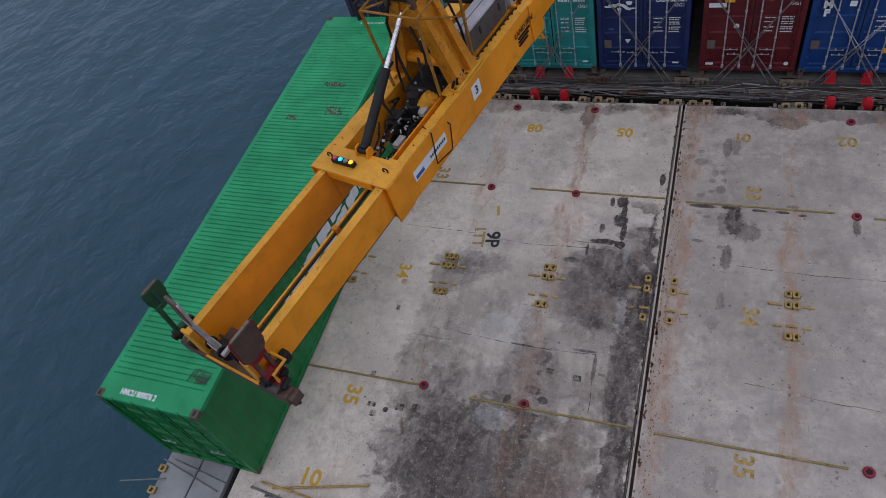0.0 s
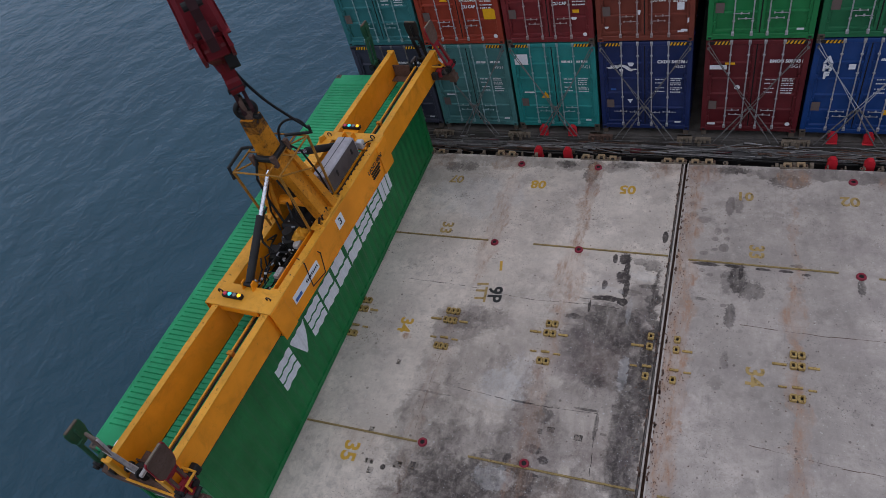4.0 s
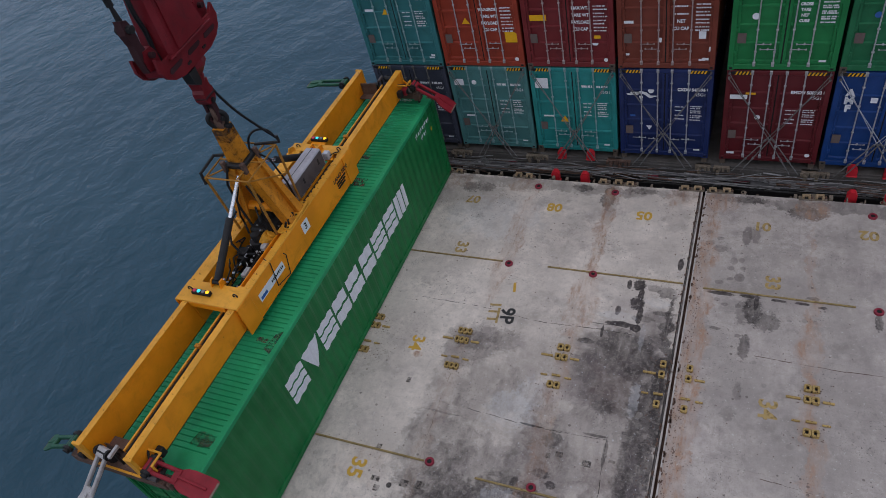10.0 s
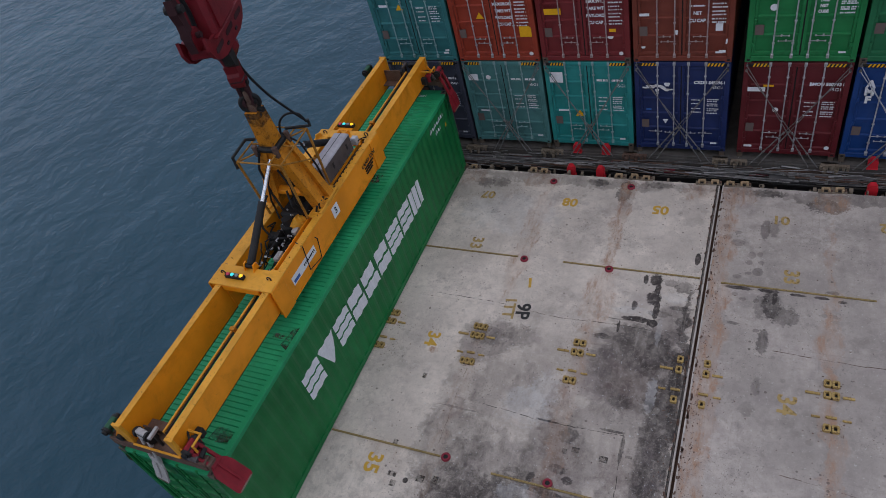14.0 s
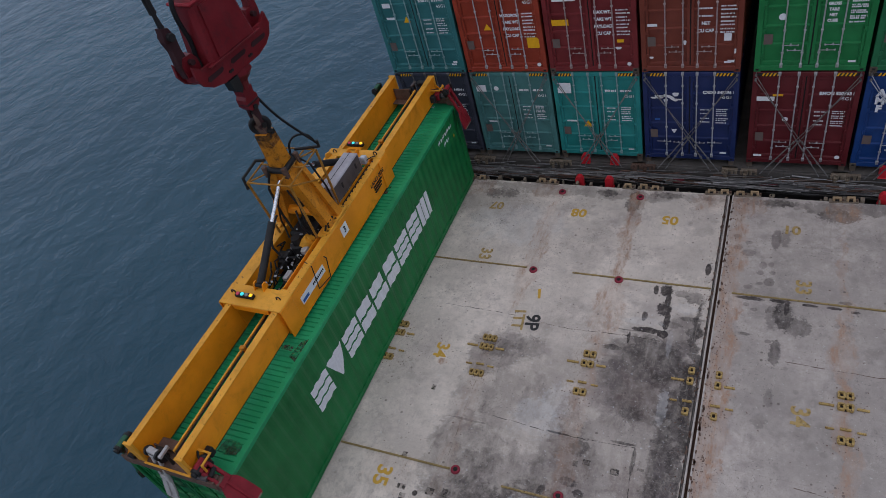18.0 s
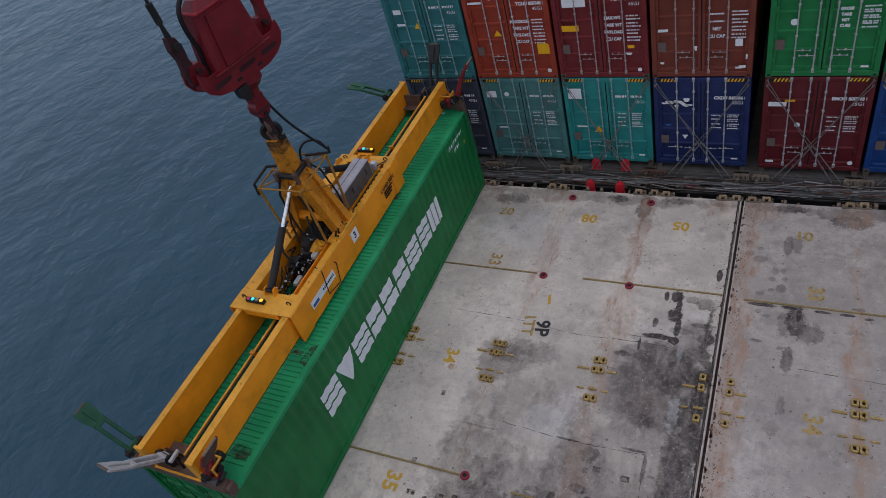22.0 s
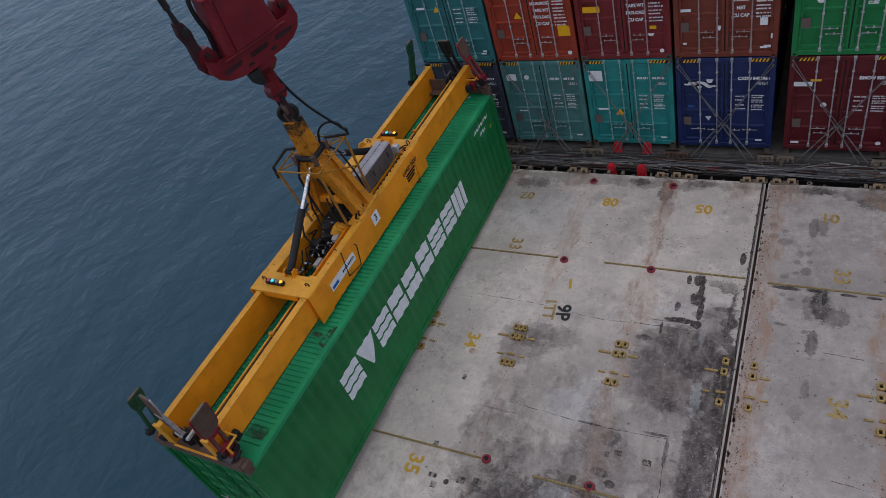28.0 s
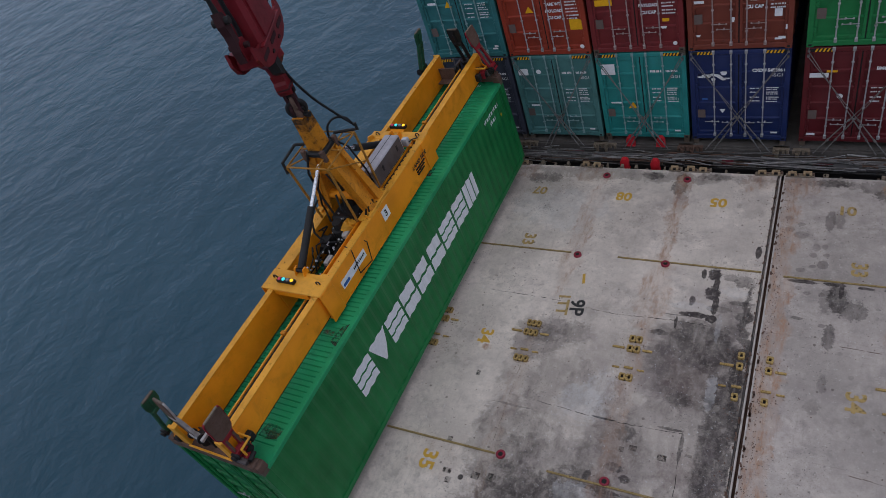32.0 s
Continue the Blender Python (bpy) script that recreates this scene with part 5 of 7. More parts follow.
COL = [-10.03, -7.512, -4.993, -2.474, 0.269, 2.79, 5.31]
Z1, Z2 = 0.186, 3.10
BOXES = (
    (0, Z1, SLATE, "dark slate-blue steel container at the end of the lower tier", 1, ROD, True, (("box", 0.3, 0.9, 0.5, 0.35, BLACK_MARK),)),
    (1, Z1, TEAL_GREY, "faded grey-teal steel container with crossed lashing rods", 2, TEALBAR, True, (("box", -0.95, 2.35, 0.34, 0.22, WHITE_MARK), ("disc", -0.45, 2.35, 0.15, 0, WHITE_MARK), ("box", -0.75, 1.15, 0.3, 0.05, WHITE_MARK))),
    (2, Z1, TEAL, "bright teal steel container with closed doors", 3, TEALBAR, True, (("box", -0.90, 2.38, 0.4, 0.34, WHITE_MARK), ("tri", -0.30, 1.17, 0.27, 0.22, AMBER_MARK), ("box", -0.78, 1.25, 0.3, 0.05, WHITE_MARK))),
    (3, Z1, NAVY, "dark navy steel container with a white emblem", 4, GALV, True, (("swoosh", -0.52, 2.10, 0.46, 0.17, WHITE_MARK), ("blob", -0.36, 2.20, 0.15, 0.16, WHITE_MARK), ("blob", -0.78, 2.12, 0.24, 0.14, WHITE_MARK), ("blob", -0.93, 2.09, 0.16, 0.07, WHITE_MARK), ("blob", -0.30, 2.04, 0.20, 0.06, WHITE_MARK), ("blob", -0.62, 2.00, 0.10, 0.13, WHITE_MARK), ("tri", -0.40, 0.98, 0.16, -0.14, WHITE_MARK), ("box", -0.85, 1.38, 0.14, 0.06, BLUE_MARK))),
    (4, Z1, MAROON, "dark maroon steel container with crossed lashing rods", 5, GALV, True, (("box", -0.88, 2.10, 0.42, 0.13, WHITE_MARK), ("box", -0.60, 2.21, 0.24, 0.06, AMBER_MARK), ("disc", -0.37, 1.47, 0.14, 0, WHITE_MARK), ("disc", 0.98, 0.28, 0.12, 0, WHITE_MARK), ("box", -0.95, 0.25, 0.2, 0.07, WHITE_MARK))),
    (5, Z1, BLUE, "strong blue steel container with crossed lashing rods", 6, GALV, True, (("box", -0.32, 2.10, 0.15, 0.15, WHITE_MARK), ("box", 0.70, 0.72, 0.22, 0.16, AMBER_MARK))),
    (0, Z2, TEAL_UP, "dull teal steel container at the end of the upper tier", 7, TEALBAR, False, (("tri", -0.25, 1.76, 0.22, 0.19, AMBER_MARK), ("box", -0.75, 1.8, 0.3, 0.07, WHITE_MARK), ("box", -0.8, 2.2, 0.25, 0.14, WHITE_MARK), ("box", 0.95, 0.35, 0.12, 0.06, WHITE_MARK))),
    (1, Z2, ORANGE, "orange-red steel container with closed doors", 8, GALV, False, (("tri", -0.34, 1.44, 0.24, 0.19, AMBER_MARK), ("box", 0.92, 0.93, 0.34, 0.32, AMBER_MARK), ("disc", -0.4, 2.5, 0.17, 0, WHITE_MARK), ("disc", 1.0, 0.24, 0.12, 0, WHITE_MARK), ("box", -0.85, 2.35, 0.4, 0.06, WHITE_MARK))),
    (2, Z2, WINE, "dark wine-red steel container with a white brand mark", 9, REDBAR, False, (("box", -0.62, 2.22, 0.62, 0.24, WHITE_MARK), ("box", -0.78, 1.50, 0.46, 0.17, AMBER_MARK), ("box", 0.78, 0.93, 0.17, 0.09, AMBER_MARK), ("blob", 0.72, 0.72, 0.15, 0.1, WHITE_MARK), ("disc", 0.98, 0.24, 0.11, 0, WHITE_MARK))),
    (3, Z2, BROWN, "red-brown steel container with stickers", 10, REDBAR, False, (("box", -0.33, 2.42, 0.45, 0.46, PINK_MARK), ("box", -0.92, 1.35, 0.24, 0.075, WHITE_MARK), ("box", 0.88, 0.98, 0.17, 0.20, WHITE_MARK), ("box", 0.98, 0.30, 0.16, 0.07, WHITE_MARK), ("blob", -0.96, 0.42, 0.10, 0.08, WHITE_MARK), ("blob", -0.13, 0.84, 0.07, 0.18, WHITE_MARK), ("box", 1.08, 0.55, 0.06, 0.2, WHITE_MARK))),
    (4, Z2, LEAFG, "bright green steel container with a round white emblem", 11, GALV, False, (("disc", -0.68, 2.35, 0.5, 0, WHITE_MARK), ("disc", -0.68, 1.47, 0.17, 0, WHITE_MARK))),
    (5, Z2, LEAFG2, "dull green steel container with a round white emblem", 12, GALV, False, (("disc", -0.68, 2.35, 0.5, 0, WHITE_MARK), ("disc", -0.68, 1.47, 0.15, 0, BLUE_MARK))),
    (6, Z2, MAROON, "maroon steel container above the white reefer", 13, GALV, False, ()),
)
for col, z, paint_, lab, seed, bar, hz, extra in BOXES:
    c = stack_box(COL[col], z, paint_, lab, seed, bar, hz, extra)
    if col == 5 and z == Z1:
        for i, ch in enumerate("AMF"):
            part("writing", lettering(ch, 0.27, bold=0.016), WHITE_MARK, c, at=pose(-0.86, 0.010, 2.30 - i * 0.23, 90), kind="stuff")
    if seed in (11, 12):
        part("emblem_star", Build().plate([((0.16 if i % 2 == 0 else 0.055) * math.sin(math.pi * i / 8), (0.16 if i % 2 == 0 else 0.055) * math.cos(math.pi * i / 8)) for i in range(16)], 0.004), LEAFG, c, at=pose(-0.68, 0.009, 2.36, 90))

# white refrigerated container
ref = thing("reefer_container", "white refrigerated container with its cooling unit", "container", pose(COL[6] + CW / 2, 1.213, Z1), "container stack")
box_frame(ref, REEFER)
part("end_panel", Build().box(-1.08, 0.02, 0.17, 1.08, 0.09, CH - 0.13, 0.01), REEFER, ref)
part("fan_recess", Build().plate([(-0.85, 0.0), (0.95, 0.0), (0.95, 0.46), (-0.40, 0.46), (-0.85, 0.22)], 0.02), NAVY, ref, "dark blue louvre panel", at=pose(0.1, 0.015, 1.35, 90))
part("grille", Build().box(-0.8, 0.0, 1.05, 0.2, 0.03, 1.17, 0.01), GREY_MARK, ref)
part("unit_panel", Build().box(0.3, 0.0, 0.75, 1.0, 0.03, 1.25, 0.01), CABINET, ref)
part("cover", Build().box(-0.8, -0.02, 0.35, 0.95, 0.03, 0.95, 0.03), REEFER, ref)
for nm, x, z, w, h, m_ in (("sticker", -0.62, 2.0, 0.17, 0.15, AMBER_MARK), ("emblem", 0.12, 2.40, 0.26, 0.16, FLIP_RED), ("writing", -0.25, 0.5, 0.75, 0.09, GREY_MARK)):
    film(nm, ref, x, z, w, h, m_, -0.026 if nm == "writing" else 0.012)
part("emblem", Build().rod((0.05, 0.012, 2.02), (0.05, 0.018, 2.02), 0.17, 20).mesh("emblem"), BLUE_MARK, ref, at=Matrix.Diagonal((1, 1, 0.4, 1)) @ pose(0, 0, 3.0))
for s in (-1, 1):
    for i in range(9):
        part("bolt", shared("bolt", lambda: Build().rod((0, -0.01, 0), (0, 0.01, 0), 0.018, 7).mesh("bolt")), GREY_MARK, ref, at=pose(s * 1.0, 0.012, 0.4 + i * 0.27))

# crossed lashing rods before the lower tier
for i in range(1, 7):
    x0 = COL[i]
    for s in (-1, 1):
        top = x0 + CW / 2 + s * (CW / 2 - 0.07)
        for k in range(2):
            o = thing("lashing_rod", "grey steel lashing rod with its turnbuckle, hooked to a container corner", "lashing rod", group="crossed lashing rods")
            p = Vector((top, 1.15 - 0.03 * k, Z1 + CH - 0.06 - 0.13 * k))
            q = Vector((x0 + CW / 2 - s * (0.62 + 0.22 * k) * (1 if i > 2 else 0.75), 0.98, -0.02))
            n = q.lerp(p, 0.36)
            part("rod", Build().rod(p, n, 0.0105, 7), ROD if i < 5 else GALV, o)
            part("turnbuckle", Build().rod(n, q, 0.017, 8).rod(n, n.lerp(p, 0.03), 0.03, 8).rod(n.lerp(q, 0.55), n.lerp(q, 0.6), 0.032, 8), ROD, o)
            part("hook", Build().rod(p, p + Vector((0, 0.08, 0)), 0.03, 7), ROD, o)
for i in range(7):
    for s in (-1, 1):
        for z in (0.02, Z1 + CH):
            o = thing("twistlock", "dark rusty twistlock between container corners", "twistlock", pose(COL[i] + CW / 2 + s * (CW / 2 - 0.09), 1.30, z), "twistlocks")
            part("housing", Build().box(-0.07, -0.07, 0, 0.07, 0.07, 0.166 if z < 1 else 0.018, 0.008 if z < 1 else 0.003), CASTING, o)
            part("lever", Build().rod((0, -0.05, 0.01), (0.02 * s, -0.14, 0.012), 0.009, 6), ROD, o)

# ---- the green container being lifted ----
def wave(y, pitch=0.30, depth=0.022):
    """Depth of the pressed side sheet at y."""
    p = (y / pitch) % 1.0
    if p < 0.24:
        return 0.0
    if p < 0.5:
        return depth * (p - 0.24) / 0.26
    if p < 0.74:
        return depth
    return depth * (1.0 - p) / 0.26


def breaks(a, b, pitch=0.30, extra=()):
    ks = {a, b, *extra}
    for i in range(int(a / pitch) - 1, int(b / pitch) + 2):
        ks |= {pitch * (i + f) for f in (0.0, 0.24, 0.5, 0.74)}
    return sorted(k for k in ks if a <= k <= b)


def side_sheet(s):
    b = Build()
    ys = breaks(-5.93, 5.93)
    v = []
    for y in ys:
        x = s * (1.205 - wave(y))
        v += [(x, y, 0.15), (x, y, 2.78), (x - s * 0.004, y, 2.78), (x - s * 0.004, y, 0.15)]
    f = []
    for i in range(len(ys) - 1):
        for j in (0, 2):
            f.append((4 * i + j, 4 * i + 4 + j, 4 * i + 5 + j, 4 * i + 1 + j))
    return b.add(v, f)


PITCH = 0.121


def roof_sheet():
    """Roof with narrow pressed cross grooves that stop short of the rails."""
    b = Build()
    ys = sorted({-5.93, 5.93, *(PITCH * (i + f) for i in range(-49, 49) for f in (0.0, 0.10, 0.20, 0.34) if abs(PITCH * (i + f)) < 5.92)})
    v, f = [], []
    for y in ys:
        p = (y / PITCH + 1e-6) % 1.0
        d = 0.024 if 0.05 < p < 0.25 else 0.0
        long_ = 0.018 * (int(math.floor(y / PITCH + 1e-6)) % 2)
        v += [(-1.178, y, 2.884), (-1.12 + long_, y, 2.884), (-1.10 + long_, y, 2.884 - d), (1.08 - long_, y, 2.884 - d), (1.10 - long_, y, 2.884), (1.178, y, 2.884)]
    for i in range(len(ys) - 1):
        for j in range(5):
            f.append((6 * i + j, 6 * i + j + 1, 6 * i + 7 + j, 6 * i + 6 + j))
    b.add(v, f)
    return b


def sheet_mark(cols, s=1):
    """A flat emblem that follows the pressed side: columns of (y, low, high)."""
    b = Build()
    for (y0, a0, b0), (y1, a1, b1) in zip(cols, cols[1:]):
        if b0 - a0 < 0.002 and b1 - a1 < 0.002:
            continue
        x0, x1 = s * (1.2085 - wave(y0 + 1e-5)), s * (1.2085 - wave(y1 - 1e-5))
        b.add([(x0, y0, a0), (x1, y1, a1), (x1, y1, b1), (x0, y0, b0)], [(0, 1, 2, 3)])
    return b.mesh("sheet_mark", weld=True)


def slanted_bar(y0, y1, z0, z1, lean, zb):
    """Columns of a leaning bar, between y0 and y1 at the foot line zb."""
    lo, hi = y0 + lean * (z0 - zb), y1 + lean * (z1 - zb)
    ks = breaks(lo, hi, extra=(y0 + lean * (z1 - zb), y1 + lean * (z0 - zb)))
    out = []
    for y in ks:
        a, b = z0, z1
        b = min(b, zb + (y - y0) / lean)
        a = max(a, zb + (y - y1) / lean)
        out.append((y, a, max(a, b)))
    return out


box = thing("lifted_container", "long green high-cube container with white side blocks under a spreader", "container", REST)
for s in (-1, 1):
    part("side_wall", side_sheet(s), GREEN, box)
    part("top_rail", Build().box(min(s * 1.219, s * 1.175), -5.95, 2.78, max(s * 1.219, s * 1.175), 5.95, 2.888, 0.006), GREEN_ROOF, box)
    part("bottom_rail", Build().box(min(s * 1.219, s * 1.17), -5.95, 0.02, max(s * 1.219, s * 1.17), 5.95, 0.17, 0.006), GREEN, box)
    for e in (-1, 1):
        y = e * (6.096 - 0.09)
        part("corner_post", Build().box(min(s * 1.219, s * 1.09), y - 0.09, 0.118, max(s * 1.219, s * 1.09), y + 0.09, 2.778, 0.01), GREEN, box)
        for z in (0.0, 2.778):
            part("corner_casting", Build().box(-0.081, -0.089, 0, 0.081, 0.089, 0.118, 0.008), CASTING, box, "scraped steel corner casting", at=pose(s * 1.138, y, z))
        part("casting_hole", Build().plate([(0.03 * math.cos(a), 0.055 * math.sin(a)) for a in np.linspace(0, 2 * math.pi, 13)[:-1]], 0.002), BLACK, box, at=pose(s * 1.138, y, 2.8975))
part("roof", roof_sheet(), GREEN_ROOF, box, "light green corrugated roof")
part("floor", Build().box(-1.17, -5.95, 0.05, 1.17, 5.95, 0.16), DARK, box)
for e in (-1, 1):
    y = e * 6.0
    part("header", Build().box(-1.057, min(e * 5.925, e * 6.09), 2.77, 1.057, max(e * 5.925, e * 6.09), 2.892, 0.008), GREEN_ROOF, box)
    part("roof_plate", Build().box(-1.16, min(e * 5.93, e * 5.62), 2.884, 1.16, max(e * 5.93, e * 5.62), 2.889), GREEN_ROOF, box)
part("front_wall", Build().box(-1.06, 5.99, 0.15, 1.06, 6.06, 2.77), GREEN, box)
part("sill", Build().box(-1.057, -6.09, 0.02, 1.057, -5.98, 0.165, 0.008), GREEN, box)
for s in (-1, 1):
    d = part("door", shared("leaf", leaf_mesh), GREEN, box, at=pose(s * 1.09, -6.07, 0.168) @ Matrix.Diagonal((-s, 1, 1, 1)))
    for x in (0.30, 0.78):
        part("locking_bar", shared("bar", bar_mesh), GREEN, d, at=pose(x, -0.012, 0))
    part("handle", shared("handle", handle_mesh), GALV, d, at=pose(0.30, -0.012, 0.74))
# roof code and the small code of the side
part("writing", lettering("HMCU 909076 2", 0.17, bold=0.006), WHITE_MARK, box, at=pose(-0.26, -5.90, 2.892, 0, 0, 0) @ Matrix.Diagonal((0.72, 1, 1, 1)), kind="stuff")
part("writing", lettering("HMCU 909076 2", 0.17), WHITE_MARK, box, at=pose(0.30, 5.80, 2.892, 0, 0, 180) @ Matrix.Diagonal((0.62, 0.8, 1, 1)), kind="stuff")
# nine plain leaning blocks in place of the brand's letters
ZB, LH = 1.215, 0.76
y = -3.36
for i, form in enumerate("EVERGREEN"):
    w = 0.67
    third = LH / 3
    if form == "V":
        cols = []
        top, mid = (y, y + w), y + w / 2
        for yy in breaks(y - 0.02, y + w + 0.02):
            q = 1 - abs(yy - mid) / (w / 2 + 0.02)
            cols.append((yy, ZB + LH * (1 - min(1, max(0, q) * 1.15)), ZB + LH) if q > 0 else (yy, ZB + LH, ZB + LH))
        part("brand_block", sheet_mark(cols), WHITE_MARK, box, "plain white block of the brand mark")
    elif form == "E":
        for k in range(3):
            part("brand_block", sheet_mark(slanted_bar(y, y + w, ZB + k * third + (0.028 if k else 0), ZB + (k + 1) * third - (0.028 if k < 2 else 0), 0.004, ZB)), WHITE_MARK, box, "plain white block of the brand mark")
    elif form == "N":
        for dy in (0.0, 0.235, 0.47):
            part("brand_block", sheet_mark(slanted_bar(y + dy, y + dy + 0.19, ZB, ZB + LH, 0.004, ZB)), WHITE_MARK, box, "plain white block of the brand mark")
    else:
        for k in range(2):
            part("brand_block", sheet_mark(slanted_bar(y, y + w - (0.06 if k else 0), ZB + k * LH / 2 + (0.04 if k else 0), ZB + (k + 1) * LH / 2 - (0 if k else 0.04), 0.004, ZB)), WHITE_MARK, box, "plain white block of the brand mark")
    y += 0.746
rng = random.Random(3)
for z0, n in ((2.45, 10), (2.22, 4)):
    for i in range(n):
        yy = 4.55 + i * 0.10 + (0.3 if n == 4 else 0)
        part("writing", sheet_mark([(yy, z0, z0 + 0.10), (yy + 0.055, z0, z0 + 0.10)]), WHITE_MARK, box)
part("sticker", sheet_mark([(5.5, 2.05, 2.15), (5.6, 2.05, 2.15)]), AMBER_MARK, box)
part("dent_patch", Build().plate([(0.60, -5.42), (0.80, -5.46), (1.06, -5.40), (1.09, -5.22), (0.92, -5.12), (0.66, -5.15)], 0.003, pose(0, 0, 2.892)), ROOF_GRIME, box, "scraped dark patch on the roof")
part("scrape", Build().plate([(0.9, -3.1), (1.1, -3.2), (1.12, -2.6), (0.98, -2.7)], 0.002, pose(0, 0, 2.886)), ROOF_GRIME, box)
for x, yy, sx, sy in ((0.2, 3.2, 0.3, 0.03), (0.6, 2.2, 0.25, 0.05), (-0.5, 1.9, 0.15, 0.03), (0.8, -2.9, 0.2, 0.02)):
    part("scrape", Build().box(x - sx, yy - 3 * sy, 2.8845, x + sx, yy + 3 * sy, 2.887), ROOF_SCUFF, box)

# ---- the telescopic spreader ----
spr = thing("container_spreader", "yellow-orange telescopic container spreader with flippers and hydraulic gear", "spreader", REST @ pose(0, 0, CH))
for s in (-1, 1):
    for e in (-1, 1):
        y0, y1 = sorted((e * 2.55, e * 6.06))
        xa, xb = (0.60, 0.735) if s > 0 else (-0.62, -0.505)
        zb = 0.20 if s > 0 else 0.06
        bm_ = part("telescopic_beam", Build().box(xa, y0, zb, xb, y1, 0.845, 0.008), YELLOW, spr)
        part("flange", Build().box(xa - 0.012, y0, 0.845, xb + 0.018, y1, 0.865, 0.005), YELLOW_TOP, bm_, "worn pale-yellow top flange")
        part("edge_wear", Build().box(xa - 0.012, y0, 0.8655, xb + 0.019, y1, 0.8665), EDGE_WEAR, bm_)
        # dark strip added for the shadow line between beam and roof
        part("foot_strip", Build().box(xa + 0.01, y0, zb - 0.03, xb - 0.01, y1, zb, 0.005), DARK, bm_)
    part("edge_wear", Build().box(min(s * (0.62 if s > 0 else 0.47), s * 0.812), -2.64, 0.8925, max(s * (0.62 if s > 0 else 0.47), s * 0.812), 2.64, 0.8935), EDGE_WEAR, spr)
    g = part("side_girder", Build().box(min(s * 0.66, s * 0.80), -2.62, 0.10, max(s * 0.66, s * 0.80), 2.62, 0.86, 0.012), YELLOW, spr)
    if s < 0:
        part("top_plate", Build().box(-0.81, -2.64, 0.862, -0.47, 2.64, 0.892, 0.008), YELLOW_TOP, g, "scuffed yellow top plate")
    else:
        for x0, y0, y1 in ((0.47, -2.64, -2.05), (0.62, -2.05, -0.45), (0.47, -0.45, 0.50), (0.62, 0.50, 2.64)):
            part("top_plate", Build().box(x0, y0, 0.862, 0.81, y1, 0.892, 0.008), YELLOW_TOP, g, "scuffed yellow top plate")
    part("sole_plate", Build().box(min(s * 0.50, s * 0.81), -2.6, 0.08, max(s * 0.50, s * 0.81), 2.6, 0.10), YELLOW, g)
    part("inner_web", Build().box(min(s * 0.48, s * 0.50), -2.6, 0.10, max(s * 0.48, s * 0.50), 2.6, 0.862), YELLOW, g)
    # flared cheek plates where the girder meets the beams
    for e in (-1, 1):
        y0, y1 = sorted((e * 2.2, e * 2.66))
        part("cheek_plate", Build().box(min(s * 0.80, s * 0.83), y0, 0.06, max(s * 0.80, s * 0.83), y1, 0.88, 0.008), YELLOW, g)
for e in (-1, 1):
    y0, y1 = sorted((e * (2.1 if e < 0 else 2.36), e * 2.66))
    c = part("cross_plate", Build().box(-0.82, y0, 0.866, 0.82, y1, 0.90, 0.01), YELLOW_TOP, spr)
    y0, y1 = sorted((e * 2.60, e * 2.66))
    part("fascia", Build().box(-0.48, y0, 0.72, 0.48, y1, 0.866, 0.008), YELLOW, c)
    part("cross_tube", Build().rod((-0.48, e * 2.3, 0.55), (0.48, e * 2.3, 0.55), 0.05, 10), DARK, spr)
    for s in (-1, 1):
        part("lug", Build().plate([(-0.10, 0), (0.10, 0), (0.06, 0.16), (-0.04, 0.16)], 0.03), YELLOW, c, at=pose(s * 0.12, e * (2.12 if e < 0 else 2.42), 0.90, 90, 0, 90))
        part("hook_eye", Build().ring((0, 0, 0), 0.05, 0.014, 12, 6).mesh("hook_eye", smooth=True), DARK, c, at=pose(s * 0.6, e * (2.35 if e < 0 else 2.5), 0.93, 90))
    # lamp bar with four lenses
    u = -0.23 if e < 0 else -0.12
    yy = -2.42 if e < 0 else 2.80
    if e > 0:
        part("lamp_bracket", Build().box(u - 0.2, 2.6, 0.88, u + 0.2, 2.82, 0.90, 0.004), YELLOW, c)
    lb = part("lamp_bar", Build().box(u - 0.24, yy - 0.055, 0.90, u + 0.24, yy + 0.055, 0.985, 0.012), BLACK, spr, "black signal lamp bar")
    for i, m_ in enumerate((L_RED, L_CYAN, L_GREY, L_AMBER)):
        part("lens", Build().rod((0, 0, 0), (0, 0, 0.022), 0.044, 14, 0.034), m_, lb, at=pose(u - 0.17 + i * 0.115, yy, 0.985))
    # push bars between the beams
    y0, y1 = sorted((e * 2.5, e * 5.85))
    pb = part("push_bar", Build().box(0.155, y0, 0.46, 0.195, y1, 0.55, 0.006), YELLOW_TOP, spr)
    part("hose", Build().rod((0.215, y0, 0.50), (0.215, y1, 0.50), 0.022, 7), DARK, pb)
    part("clamp", Build().box(0.13, e * 3.45 - 0.045, 0.42, 0.26, e * 3.45 + 0.045, 0.59, 0.008), YELLOW_DIRTY, pb)
    # end header with twistlock boxes
    y0, y1 = sorted((e * 5.93, e * 6.13))
    hd = part("end_header", Build().box(-1.16, y0, 0.03, 1.16, y1, 0.27, 0.015), RUSTY, spr, "rust-brown end beam")
    part("edge_strip", Build().box(-0.5, min(e * 6.10, e * 6.14), 0.27, 0.66, max(e * 6.10, e * 6.14), 0.31, 0.005), YELLOW_TOP, hd)
    part("inner_plate", Build().box(-0.5, min(e * 5.55, e * 5.93), 0.24, 0.5, max(e * 5.55, e * 5.93), 0.27, 0.006), RUSTY, hd)
